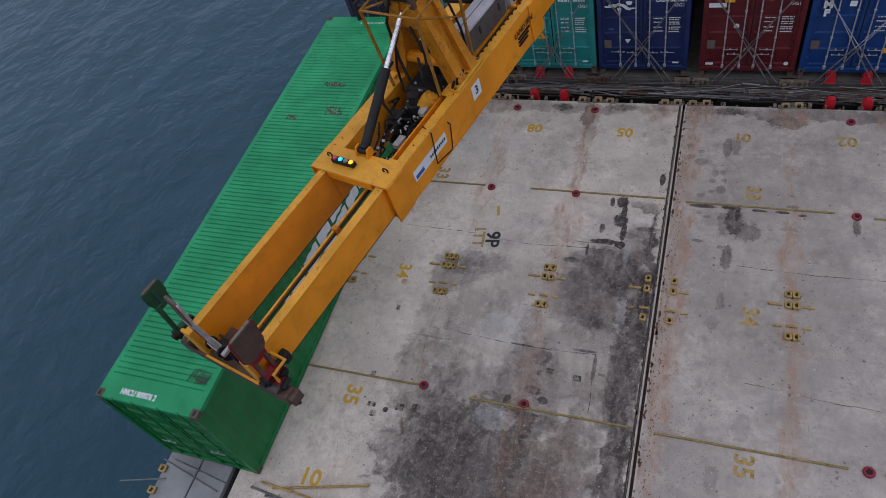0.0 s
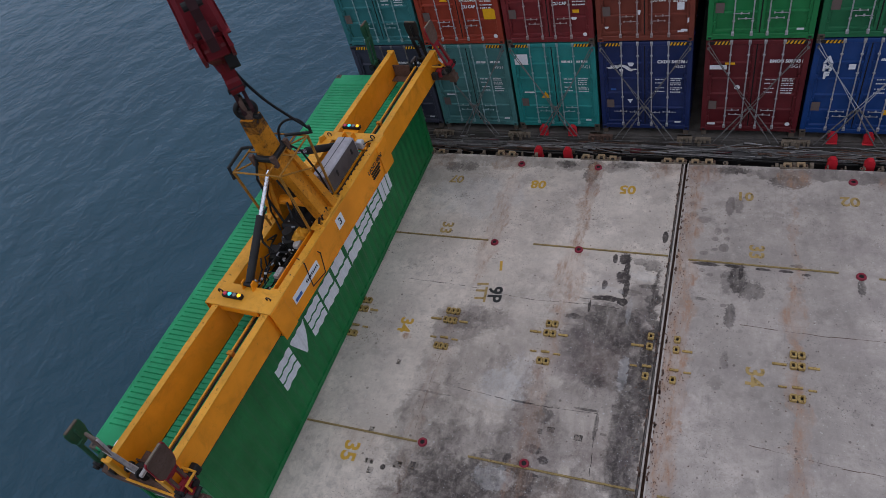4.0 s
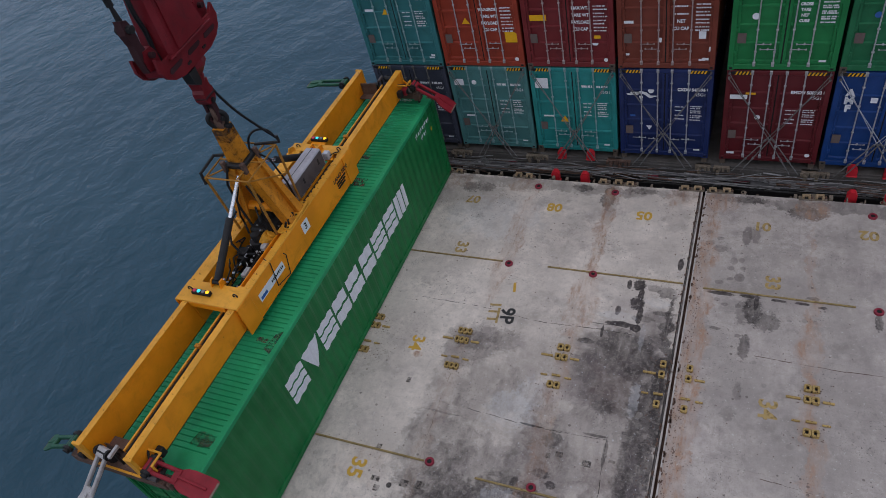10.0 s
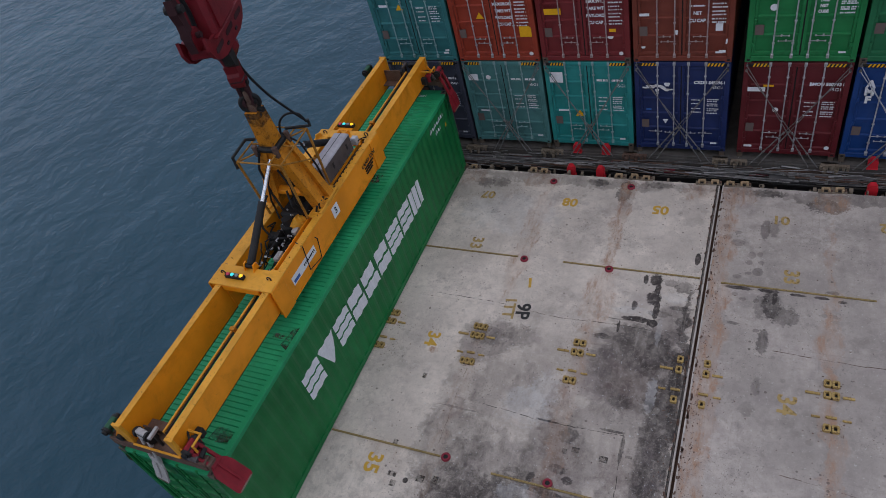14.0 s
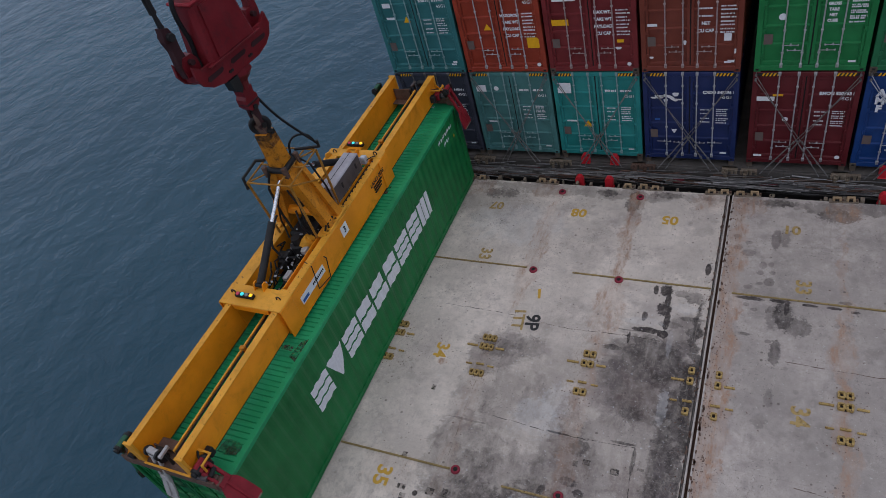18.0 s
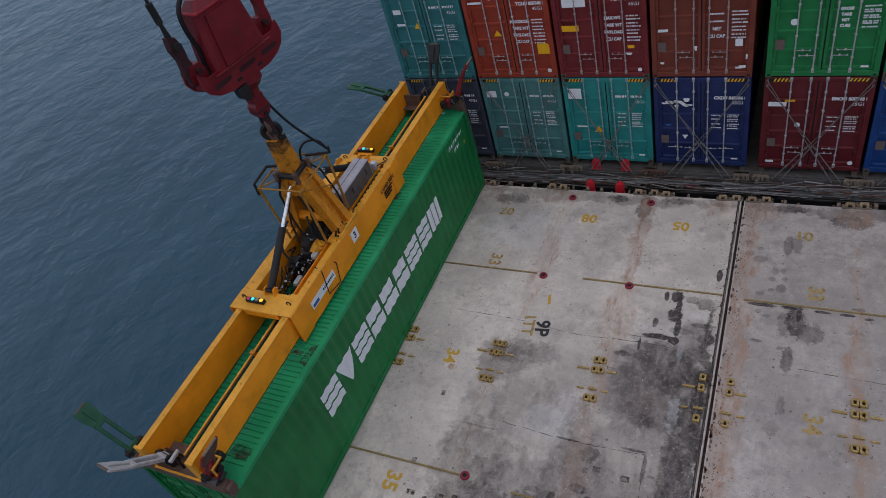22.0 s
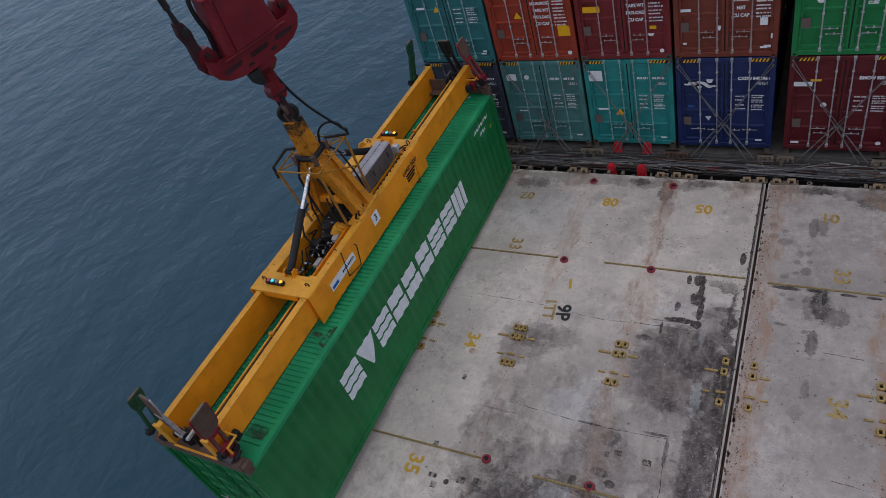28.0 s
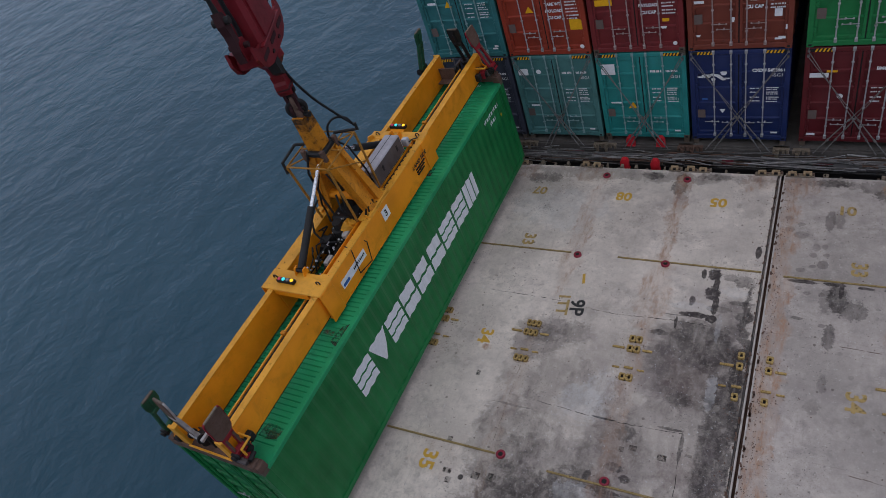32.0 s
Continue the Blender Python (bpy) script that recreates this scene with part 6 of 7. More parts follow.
    part("sensor_box", Build().box(0.07, e * 5.96 - 0.13, 0.63, 0.14, e * 5.96 + 0.13, 0.70, 0.01), FLIP_WHITE if e < 0 else CAB_SIDE, hd, "boxy sensor housing")
    part("end_plate", Build().box(-0.48, min(e * 5.76, e * 5.79), 0.27, 0.02, max(e * 5.76, e * 5.79), 0.62 if e > 0 else 0.40, 0.006), RUSTY, hd)
    part("sensor_post", Build().rod((0.11, e * 5.98, 0.27), (0.11, e * 5.98, 0.62), 0.03, 8), DARK, hd)
    part("motor", Build().rod((-0.28, e * 5.90, 0.42), (-0.02, e * 5.98, 0.42), 0.11, 12), DARK, hd)
    for s in (-1, 1):
        part("twistlock_box", Build().box(s * 1.13 - 0.1, e * 6.0 - 0.1, 0.0, s * 1.13 + 0.1, e * 6.0 + 0.1, 0.20, 0.015), RUSTY, hd)
        part("twistlock_pin", Build().rod((s * 1.13, e * 6.0, 0.02), (s * 1.13, e * 6.0, -0.13), 0.035, 8), DARK, hd)
        part("end_cap", Build().box(0.58 if s > 0 else -0.70, min(e * 6.04, e * 6.10), 0.25, 0.77 if s > 0 else -0.49, max(e * 6.04, e * 6.10), 0.87, 0.01), YELLOW_TOP, hd)
        part("gusset", Build().plate([(0, 0), (0.34, 0), (0, 0.42)], 0.03), YELLOW, hd, at=pose(s * 0.68, e * 6.06, 0.27, 90, 0, 0 if s > 0 else 180))
        part("flipper_motor", Build().rod((s * 0.80, e * 5.97 - 0.16, 0.36), (s * 0.80, e * 5.97 + 0.16, 0.36), 0.085, 12), DARK, hd)
    for k in range(5):
        part("drive_gear", Build().rod((0.70 + 0.09 * k, e * (5.86 + 0.05 * (k % 2)), 0.30 + 0.05 * (k % 3)), (0.74 + 0.09 * k, e * (6.04 - 0.03 * (k % 2)), 0.36 + 0.06 * (k % 2)), 0.055 - 0.006 * (k % 3), 9), FLIP_RED if k in (1, 3) else DARK, hd)
    dr = part("drive_housing", Build().box(0.78, e * 5.84 - 0.10, 0.26, 0.94, e * 5.84 + 0.10, 0.46, 0.02), FLIP_RED, hd, "scuffed red drive housing")
    part("drive_motor", Build().rod((0.84, e * 5.98 - 0.10, 0.40), (1.06, e * 5.98 - 0.10, 0.34), 0.065, 12), CAB_SIDE, dr)
    part("drive_flange", Build().rod((0.94, e * 5.84, 0.36), (0.97, e * 5.84, 0.36), 0.085, 12), DARK, dr)
    part("valve_box", Build().box(0.74, e * 5.62 - 0.07, 0.30, 0.88, e * 5.62 + 0.07, 0.50, 0.015), DARK, hd)
    part("hose", Build().tube([(0.62, e * 5.6, 0.5), (0.74, e * 5.75, 0.62), (0.86, e * 5.9, 0.55), (0.92, e * 6.0, 0.38)], 0.022, 6), BLACK, hd)
    part("guard_frame", Build().tube([(0.72, e * 5.72, 0.62), (1.02, e * 5.72, 0.62), (1.02, e * 5.98, 0.62), (1.02, e * 5.98, 0.3)], 0.028, 7), YELLOW_TOP, hd)

# hydraulic gear between the girders
rnd = random.Random(8)
gear = Build()
for _ in range(64):
    x, yy = rnd.uniform(-0.36, 0.42), rnd.uniform(-1.9, 1.6)
    pts = [Vector((x, yy, rnd.uniform(0.25, 0.8)))]
    for _ in range(4):
        pts.append(pts[-1] + Vector((rnd.uniform(-0.1, 0.1), rnd.uniform(-0.1, 0.35), rnd.uniform(-0.1, 0.1))))
    gear.tube(pts, 0.018, 6)
part("hose_bundle", gear, BLACK, spr, kind="stuff")
fittings = Build()
for _ in range(70):
    x, yy, z = rnd.uniform(-0.34, 0.42), rnd.uniform(-2.0, 1.9), rnd.uniform(0.45, 0.84)
    fittings.rod((x, yy, z), (x + rnd.uniform(-0.05, 0.05), yy + rnd.uniform(-0.06, 0.06), z + rnd.uniform(0.02, 0.07)), rnd.uniform(0.012, 0.03), 6)
part("pipe_fittings", fittings, GALV, spr, kind="stuff")
part("brake_housing", Build().rod((0.10, -0.62, 0.62), (0.34, -0.52, 0.86), 0.17, 14, 0.15).rod((0.34, -0.52, 0.86), (0.38, -0.5, 0.90), 0.09, 10), YELLOW_TOP, spr, "grease-stained yellow brake housing")
part("hose_loop", Build().tube([(-0.30, -0.5, 1.5), (-0.42, -0.8, 1.3), (-0.38, -1.0, 0.95), (-0.2, -1.05, 0.7), (0.1, -0.95, 0.65)], 0.026, 7), BLACK, spr)
part("hose_loop", Build().tube([(0.15, -0.35, 1.55), (0.3, -0.55, 1.3), (0.36, -0.5, 1.0), (0.3, -0.3, 0.8)], 0.024, 7), BLACK, spr)
part("pump_motor", Build().rod((-0.22, -1.15, 0.52), (-0.22, -0.72, 0.52), 0.13, 12).box(-0.34, -1.05, 0.62, -0.10, -0.85, 0.72, 0.01), DARK, spr)
part("tray", Build().box(0.14, -2.0, 0.40, 0.46, -1.1, 0.44, 0.006), CAB_SIDE, spr)
part("gear_floor", Build().box(-0.47, -1.15, 0.12, 0.47, 2.55, 0.15), DARK, spr)
for yy, w in ((-1.55, 0.20), (-0.75, 0.17), (0.95, 0.2)):
    v_ = part("valve_block", Build().box(0.20, yy - w, 0.42, 0.40, yy + w, 0.68, 0.02), DARK, spr)
    part("solenoid", Build().box(0.22, yy - w * 0.7, 0.68, 0.34, yy + w * 0.6, 0.78, 0.01), FLIP_WHITE, v_, "pale solenoid housing")
    for k in (-1, 0, 1):
        part("plug", Build().rod((0.38, yy + k * 0.09, 0.6), (0.46, yy + k * 0.09, 0.6), 0.028, 8), GALV, v_)
part("pipe", Build().tube([(0.40, -2.2, 0.56), (0.44, -1.2, 0.62), (0.44, -0.3, 0.62), (0.40, 0.4, 0.55)], 0.024, 7), FLIP_GREEN, spr)
part("slew_motor", Build().rod((0.02, -0.62, 0.35), (0.02, -0.62, 0.78), 0.2, 14).rod((0.02, -0.62, 0.78), (0.02, -0.62, 0.95), 0.12, 12), DARK, spr)
part("gearbox", Build().box(-0.36, -0.42, 0.2, 0.36, 0.5, 0.86, 0.06).rod((0, 0.1, 0.86), (0, 0.1, 1.5), 0.13, 12), DARK, spr)
cab = part("control_cabinet", Build().box(0.12, 0.62, 0.90, 0.52, 1.96, 1.38, 0.02), CABINET, spr, "grey steel control cabinet")
for yy in (1.0, 1.7):
    part("hinge", Build().box(0.52, yy - 0.03, 1.1, 0.535, yy + 0.03, 1.25, 0.004), DARK, cab)
part("door_panel", Build().box(0.52, 0.66, 0.93, 0.528, 1.92, 1.35, 0.003), CAB_SIDE, cab, "dull brown-grey cabinet door")
part("lid_seam", Build().box(0.30, 0.61, 1.376, 0.315, 1.97, 1.384), DARK, cab)

# hoses and bolts in the open trench, junction box and frame behind the cabinet
for k, (x, z, r) in enumerate(((0.535, 0.80, 0.024), (0.575, 0.83, 0.018), (0.56, 0.74, 0.03))):
    part("trench_hose", Build().hose([(x, 0.55, z), (x + 0.02, 0.9, z + 0.02), (x - 0.01, 1.4, z - 0.01), (x + 0.015, 1.9, z + 0.02), (x, 2.3, z - 0.05)], r), BLACK, spr)
for k in range(11):
    part("trench_bolt", Build().rod((0.645, 0.62 + 0.16 * k, 0.892), (0.645, 0.62 + 0.16 * k, 0.915), 0.022, 7), DARK, spr)
jb = part("junction_box", Build().box(0.40, 2.06, 0.92, 0.56, 2.22, 1.10, 0.015), FLIP_WHITE, spr, "pale junction box on a bracket")
part("lid", Build().box(0.41, 2.07, 1.10, 0.55, 2.21, 1.115, 0.006), GALV, jb)
part("bracket", Build().box(0.36, 2.10, 0.862, 0.60, 2.18, 0.92, 0.008), YELLOW, jb)
part("cable", Build().hose([(0.56, 2.14, 1.0), (0.64, 2.24, 1.02), (0.68, 2.36, 0.96), (0.60, 2.46, 0.92)], 0.014, 6), BLACK, jb)
fr = part("guard_rail", Build().tube([(0.02, 2.02, 0.87), (0.02, 2.02, 1.08), (0.34, 2.02, 1.08), (0.34, 2.02, 0.87)], 0.026, 7), YELLOW_TOP, spr, "small yellow guard rail")
part("stay", Build().rod((0.34, 2.02, 1.06), (0.34, 2.38, 0.90), 0.022, 7), YELLOW_TOP, fr)
part("stay", Build().rod((0.02, 2.02, 1.06), (0.02, 2.38, 0.90), 0.022, 7), YELLOW_TOP, fr)
lug_at = (-0.70, 2.30)
part("lifting_lug", Build().plate([(-0.12, 0), (0.12, 0), (0.08, 0.12), (-0.05, 0.14)], 0.04), YELLOW_TOP, spr, at=pose(*lug_at, 0.89, 90, 0, 70))

# plates and lettering on the landward girder
part("number_plate", Build().box(0.80, 0.0, 0.43, 0.808, 0.28, 0.73, 0.002), WHITE_MARK, spr, "white plate with a black numeral")
part("numeral", lettering("3", 0.24, bold=0.005), BLACK_MARK, spr, at=pose(0.811, 0.14, 0.58, 90, 0, 90))
part("writing", lettering("LAND SIDE", 0.145, slant=0.1, bold=0.004), BLACK_MARK, spr, at=pose(0.832, 1.93, 0.62, 90, 0, 90), kind="stuff")
for k in range(3):
    b = Build()
    for i in range(9 - k):
        b.box(0.803, 1.70 + i * 0.05, 0.48 - k * 0.075, 0.833, 1.735 + i * 0.05, 0.51 - k * 0.075)
    part("writing", b, BLACK_MARK, spr)
tag = part("label_strip", Build().box(0.80, -2.0, 0.36, 0.806, -0.98, 0.58, 0.002), WHITE_MARK, spr, "white label strip with a blue end")
part("label_band", Build().box(0.806, -1.96, 0.39, 0.809, -1.72, 0.47), BLUE_MARK, tag)
b = Build()
for i in range(9):
    b.box(0.806, -1.5 + i * 0.055, 0.44, 0.809, -1.465 + i * 0.055, 0.50)
part("writing", b, BLACK_MARK, tag)
part("cable_loop", Build().tube([(0.62, -1.25, 0.9), (0.83, -1.32, 0.86), (0.84, -1.42, 0.25), (0.84, -0.95, 0.15), (0.84, -0.82, 0.62), (0.62, -0.9, 0.9)], 0.013, 6), DARK, spr)

# mast: cheek plates, box column, cage
mast = part("mast", Build().add([(-0.20, -0.10, 1.95), (0.20, -0.10, 1.95), (0.20, 0.30, 1.95), (-0.20, 0.30, 1.95), (-0.15, -0.05, 3.48), (0.15, -0.05, 3.48), (0.15, 0.25, 3.48), (-0.15, 0.25, 3.48)],
                                [(3, 2, 1, 0), (4, 5, 6, 7), (0, 1, 5, 4), (1, 2, 6, 5), (2, 3, 7, 6), (3, 0, 4, 7)]), YELLOW_DIRTY, spr, "yellow box mast with worn edges")
for s in (-1, 1):
    # channel-shaped legs from the mast to the girders
    p, q = Vector((s * 0.14, 0.1, 2.46)), Vector((s * 0.58, 0.12, 0.88))
    leg = Build()
    leg.add([(p.x - s * 0.08, -0.14, p.z), (p.x + s * 0.06, -0.14, p.z + 0.04), (p.x + s * 0.06, 0.34, p.z + 0.04), (p.x - s * 0.08, 0.34, p.z),
             (q.x - s * 0.14, -0.14, q.z), (q.x + s * 0.08, -0.14, q.z), (q.x + s * 0.08, 0.34, q.z), (q.x - s * 0.14, 0.34, q.z)],
            [(0, 1, 2, 3), (7, 6, 5, 4), (0, 4, 5, 1), (1, 5, 6, 2), (2, 6, 7, 3), (3, 7, 4, 0)])
    lg = part("leg", leg, YELLOW_DIRTY, mast)
    for y0 in (-0.20, 0.18):
        part("leg_rib", Build().add([(p.x - s * 0.02, y0 + 0.08, p.z), (p.x + s * 0.14, y0 + 0.08, p.z + 0.03), (q.x + s * 0.21, y0, 0.90), (q.x + s * 0.02, y0, 0.90), (p.x - s * 0.02, y0 + 0.19, p.z), (p.x + s * 0.14, y0 + 0.19, p.z + 0.03), (q.x + s * 0.21, y0 + 0.20, 0.90), (q.x + s * 0.02, y0 + 0.20, 0.90)],
                                    [(0, 1, 2, 3), (7, 6, 5, 4), (0, 4, 5, 1), (1, 5, 6, 2), (2, 6, 7, 3), (3, 7, 4, 0)]), YELLOW_DIRTY, lg)
    part("leg_hose", Build().tube([(s * 0.10, -0.22, 2.1), (s * 0.30, -0.30, 1.7), (s * 0.34, -0.42, 1.3), (s * 0.42, -0.36, 1.0), (s * 0.30, -0.5, 0.8)], 0.022, 6), BLACK, lg)
    part("foot_bracket", Build().box(min(s * 0.60, s * 0.80), -0.34, 0.89, max(s * 0.60, s * 0.80), 0.55, 0.96, 0.012), YELLOW_TOP, lg)
    part("stain", Build().box(min(s * 0.36, s * 0.52), 0.02, 1.08, max(s * 0.36, s * 0.52), 0.20, 1.16, 0.01), DARK, lg)
    for k in range(3):
        part("bolt", Build().rod((s * 0.72, -0.30 + k * 0.4, 0.89), (s * 0.72, -0.30 + k * 0.4, 0.96), 0.035, 7), DARK, lg)
    part("tie", Build().rod((s * 0.22, 0.72, 1.0), (s * 0.17, 0.28, 2.42), 0.06, 8), YELLOW_DIRTY, mast)
for z0, z1, h0, h1, mm in ((3.34, 3.485, 0.1595, 0.1535, GREASE), (3.16, 3.34, 0.1665, 0.1595, GREASE_MID), (2.64, 2.80, 0.183, 0.178, GREASE_THIN), (2.80, 3.16, 0.178, 0.1665, GREASE_THIN)):
    part("grease_film", Build().add([(-h0, 0.1 - h0, z0), (h0, 0.1 - h0, z0), (h0, 0.1 + h0, z0), (-h0, 0.1 + h0, z0), (-h1, 0.1 - h1, z1), (h1, 0.1 - h1, z1), (h1, 0.1 + h1, z1), (-h1, 0.1 + h1, z1)],
                                    [(0, 1, 5, 4), (1, 2, 6, 5), (2, 3, 7, 6), (3, 0, 4, 7)]), mm, mast, "smeared dark grease")
part("mast_collar", Build().box(-0.26, -0.17, 2.50, 0.26, 0.37, 2.63, 0.03), DARK, mast)
for x_, y_ in ((-0.26, -0.16), (0.26, -0.16), (0.26, 0.36), (-0.26, 0.36)):
    part("collar_lug", Build().box(x_ - 0.05, y_ - 0.05, 2.42, x_ + 0.05, y_ + 0.05, 2.70, 0.012), RUSTY, mast)
for k in range(4):
    part("foot_stud", Build().rod((0.66 + 0.04 * (k % 2), -0.30 + 0.10 * k, 0.96), (0.72, -0.27 + 0.10 * k, 1.10), 0.026, 7), DARK, mast)
part("brace", Build().box(0.16, -0.02, 1.50, 0.46, 0.22, 1.62, 0.02), YELLOW_DIRTY, mast)
part("hose_run", Build().tube([(0.20, 0.30, 2.7), (0.42, 0.46, 2.3), (0.55, 0.48, 1.6), (0.52, 0.52, 1.1)], 0.022, 6), BLACK, mast)
part("hose_run", Build().tube([(-0.15, -0.20, 2.6), (-0.26, -0.34, 2.2), (-0.22, -0.40, 1.5), (-0.05, -0.50, 1.1)], 0.026, 6), BLACK, mast)
part("mast_head", Build().plate([(-0.14, 0), (0.14, 0), (0.12, 0.22), (0.06, 0.30), (-0.06, 0.30), (-0.12, 0.22)], 0.18), RUSTY, mast, "greasy mast head", at=pose(0, 0.1, 3.40, 90))
part("cross_beam", Build().rod((-0.42, 0.0, 1.25), (0.42, 0.0, 1.25), 0.11, 12), YELLOW, mast)
cage = part("cage", Build().tube([(-0.58, -0.50, 2.52), (0.56, -0.50, 2.52), (0.56, 0.68, 2.52), (-0.58, 0.68, 2.52), (-0.58, -0.50, 2.52)], 0.022, 7), CAGE_BROWN, mast, "bent yellow tube cage")
for x, yy in ((-0.58, -0.50), (0.56, -0.50), (0.56, 0.68), (-0.58, 0.68)):
    part("cage_leg", Build().rod((x, yy, 2.52), (x * 0.9, yy * 0.95, 0.9), 0.030, 7), CAGE_BROWN, cage)
part("cage_brace", Build().tube([(-0.58, -0.50, 2.52), (-0.2, 0.1, 2.42), (0.56, 0.68, 2.52)], 0.020, 6).tube([(-0.58, 0.1, 2.52), (0.56, 0.1, 2.52)], 0.022, 6).tube([(0.25, -0.50, 2.52), (0.25, 0.68, 2.52)], 0.020, 6).tube([(0.56, -0.50, 2.52), (0.50, 0.66, 1.7)], 0.018, 6), CAGE_BROWN, cage)
part("hose_guard", Build().tube([(-0.62, -0.54, 2.36), (-0.66, -0.48, 2.62), (-0.52, -0.05, 2.76), (-0.34, 0.06, 2.70)], 0.036, 7), DARK, cage, "dark hose guard")
part("hose_guard", Build().tube([(0.05, 0.62, 2.55), (0.48, 0.72, 2.55), (0.62, 0.76, 2.55), (0.62, 0.76, 2.72)], 0.036, 7), DARK, cage, "dark hose guard")
part("cable", Build().hose([(0.06, 0.22, 4.75), (0.10, 0.30, 4.2), (0.20, 0.46, 3.6), (0.36, 0.66, 3.05), (0.52, 0.80, 2.66)], 0.028), BLACK, cage)
part("cable", Build().hose([(0.10, 0.36, 2.58), (0.12, 0.48, 2.84), (0.26, 0.62, 2.95), (0.44, 0.76, 2.86), (0.54, 0.80, 2.62)], 0.026), BLACK, cage)
for e in (-1, 1):
    cy = part("cylinder", Build().rod((0.0, e * 2.08, 1.0), (-0.01, e * 0.98, 1.78), 0.085, 14).mesh("cylinder", smooth=False), DARK, spr, "black hydraulic cylinder")
    part("piston_rod", Build().rod((-0.01, e * 0.98, 1.78), (-0.02, e * 0.26 + 0.05, 2.30), 0.045, 12), CHROME, cy, "bright piston rod")
    part("clevis", Build().rod((-0.12, e * 2.12, 0.98), (0.12, e * 2.12, 0.98), 0.05, 10), DARK, cy)

# hanging gear between mast and hook block: shackle and red swivel link
part("shackle", Build().ring((0, 0, 0), 0.175, 0.062, 18, 8).mesh("shackle", smooth=True), DARK, mast, at=pose(0, 0.1, 3.66, 90, 0, 35))
part("shackle", Build().ring((0, 0, 0), 0.13, 0.045, 18, 8).mesh("shackle", smooth=True), RUSTY, mast, "scraped brown shackle", at=pose(0, 0.1, 3.80, 90, 0, -50))
part("swivel_pin", Build().rod((0, 0.1, 3.62), (0, 0.1, 4.02), 0.05, 10), DARK, mast)
part("shackle_pin", Build().rod((-0.26, 0.1, 3.5), (0.26, 0.1, 3.5), 0.055, 10), DARK, mast)


FLIP = []


def add_flipper(label, x, y, z, turn, material, swing, wide=1.0, low=0.74, bend=10):
    """A guide arm that swings outwards about its own x axis; up is along +z. Its blade starts at low and bends outwards."""
    arm = Build().box(-0.135, -0.045, 0.0, -0.065, 0.035, low, 0.014).box(0.065, -0.045, 0.0, 0.135, 0.035, low, 0.014)
    arm.box(-0.14, -0.04, low - 0.10, 0.14, 0.035, low + 0.03, 0.014).box(-0.14, -0.06, -0.09, 0.14, 0.06, 0.10, 0.02)
    ob = part("flipper", arm, material, spr, label, at=pose(x, y, z, 0, 0, turn))
    part("axle", Build().rod((-0.22, 0, 0), (0.22, 0, 0), 0.065, 10), DARK, ob)
    for u in (-0.17, 0.12):
        part("axle_boss", Build().rod((u, 0, 0), (u + 0.05, 0, 0), 0.10, 12), DARK, ob)
    tip, w = 1.28 - low, 0.235 * wide
    fold = pose(0, 0, low, -bend)
    blade = [(-0.14, 0.0), (0.14, 0.0), (w * 0.86, 0.10), (w * 0.97, 0.17), (w, tip - 0.07), (w * 0.93, tip - 0.02), (w * 0.80, tip), (-w * 0.80, tip), (-w * 0.93, tip - 0.02), (-w, tip - 0.07), (-w * 0.97, tip * 0.33), (-w * 0.86, 0.10)]
    part("blade", Build().plate(blade, 0.034, fold @ pose(0, 0, 0, 90)), material, ob)
    for u in (-0.10, 0.10):
        part("arm_wear", Build().box(u - 0.026, 0.036, 0.14, u + 0.026, 0.042, low - 0.04, 0.002), RUSTY, ob, "scraped brown arm face")
    part("tip_edge", Build().box(-w * 0.79, -0.021, tip - 0.03, w * 0.79, 0.021, tip + 0.006, 0.004, fold), PALE_RUST if material is FLIP_RED else CASTING, ob, "scraped tip edge")
    part("wear_plate", Build().plate([(u * 0.92, 0.03 + v * 0.93) for u, v in blade], 0.012, fold @ pose(0, 0.023, 0, 90)), RUSTY, ob, "scraped brown inner face")
    part("stiffener", Build().box(-0.022, -0.05, 0.0, 0.022, -0.016, tip * 0.8, 0.006, fold), material, ob)
    FLIP.append((ob, x, y, z, turn, swing))


DOWN = ((11.6, 168), (17.9, 168))
add_flipper("green guide flipper", -1.08, -5.95, 0.48, 90, FLIP_GREEN, ((0, -13), (6.6, -13), (7.2, 20), (7.6, 45), (8, 65), (8.5, 78), (9, 86), (9.5, 100), (10, 115), (10.5, 132), (11, 158), *DOWN, (18.5, 158), (19, 130), (19.5, 110), (20, 100), (20.5, 90), (21, 80), (21.5, 58), (22, 29), (22.3, 16), (22.6, 2), (23, -10), (24, -18), (25, -20), (32, -20)), wide=0.76, low=0.86, bend=4)
add_flipper("pale guide flipper", -0.19, -5.99, 0.56, 172, FLIP_WHITE, ((0, 3), (6.2, 4), (6.6, 8), (7.2, 18), (7.6, 30), (8, 50), (8.5, 65), (9, 80), (9.5, 102), (10, 120), (10.5, 142), (11, 163), *DOWN, (18.5, 158), (19, 136), (19.5, 118), (20, 106), (20.5, 92), (21, 78), (21.5, 60), (22, 42), (22.3, 28), (22.6, 14), (23, 14), (23.5, 8), (24, 5), (25, 3), (32, 3)), wide=0.80, bend=-6)
add_flipper("red guide flipper", 0.90, -5.95, 0.52, -90, FLIP_RED, ((0, 6), (6.6, 6), (7, 15), (7.6, 45), (8, 60), (8.5, 75), (9.5, 100), (10.5, 110), (11.5, 119), (13, 136), (15.5, 152), (17.2, 154), (18.5, 128), (20, 96), (20.5, 85), (21, 70), (21.5, 50), (22, 28), (22.3, 20), (22.6, 18), (23, 9), (24, 5), (32, 5)), wide=0.98, low=0.56, bend=4)
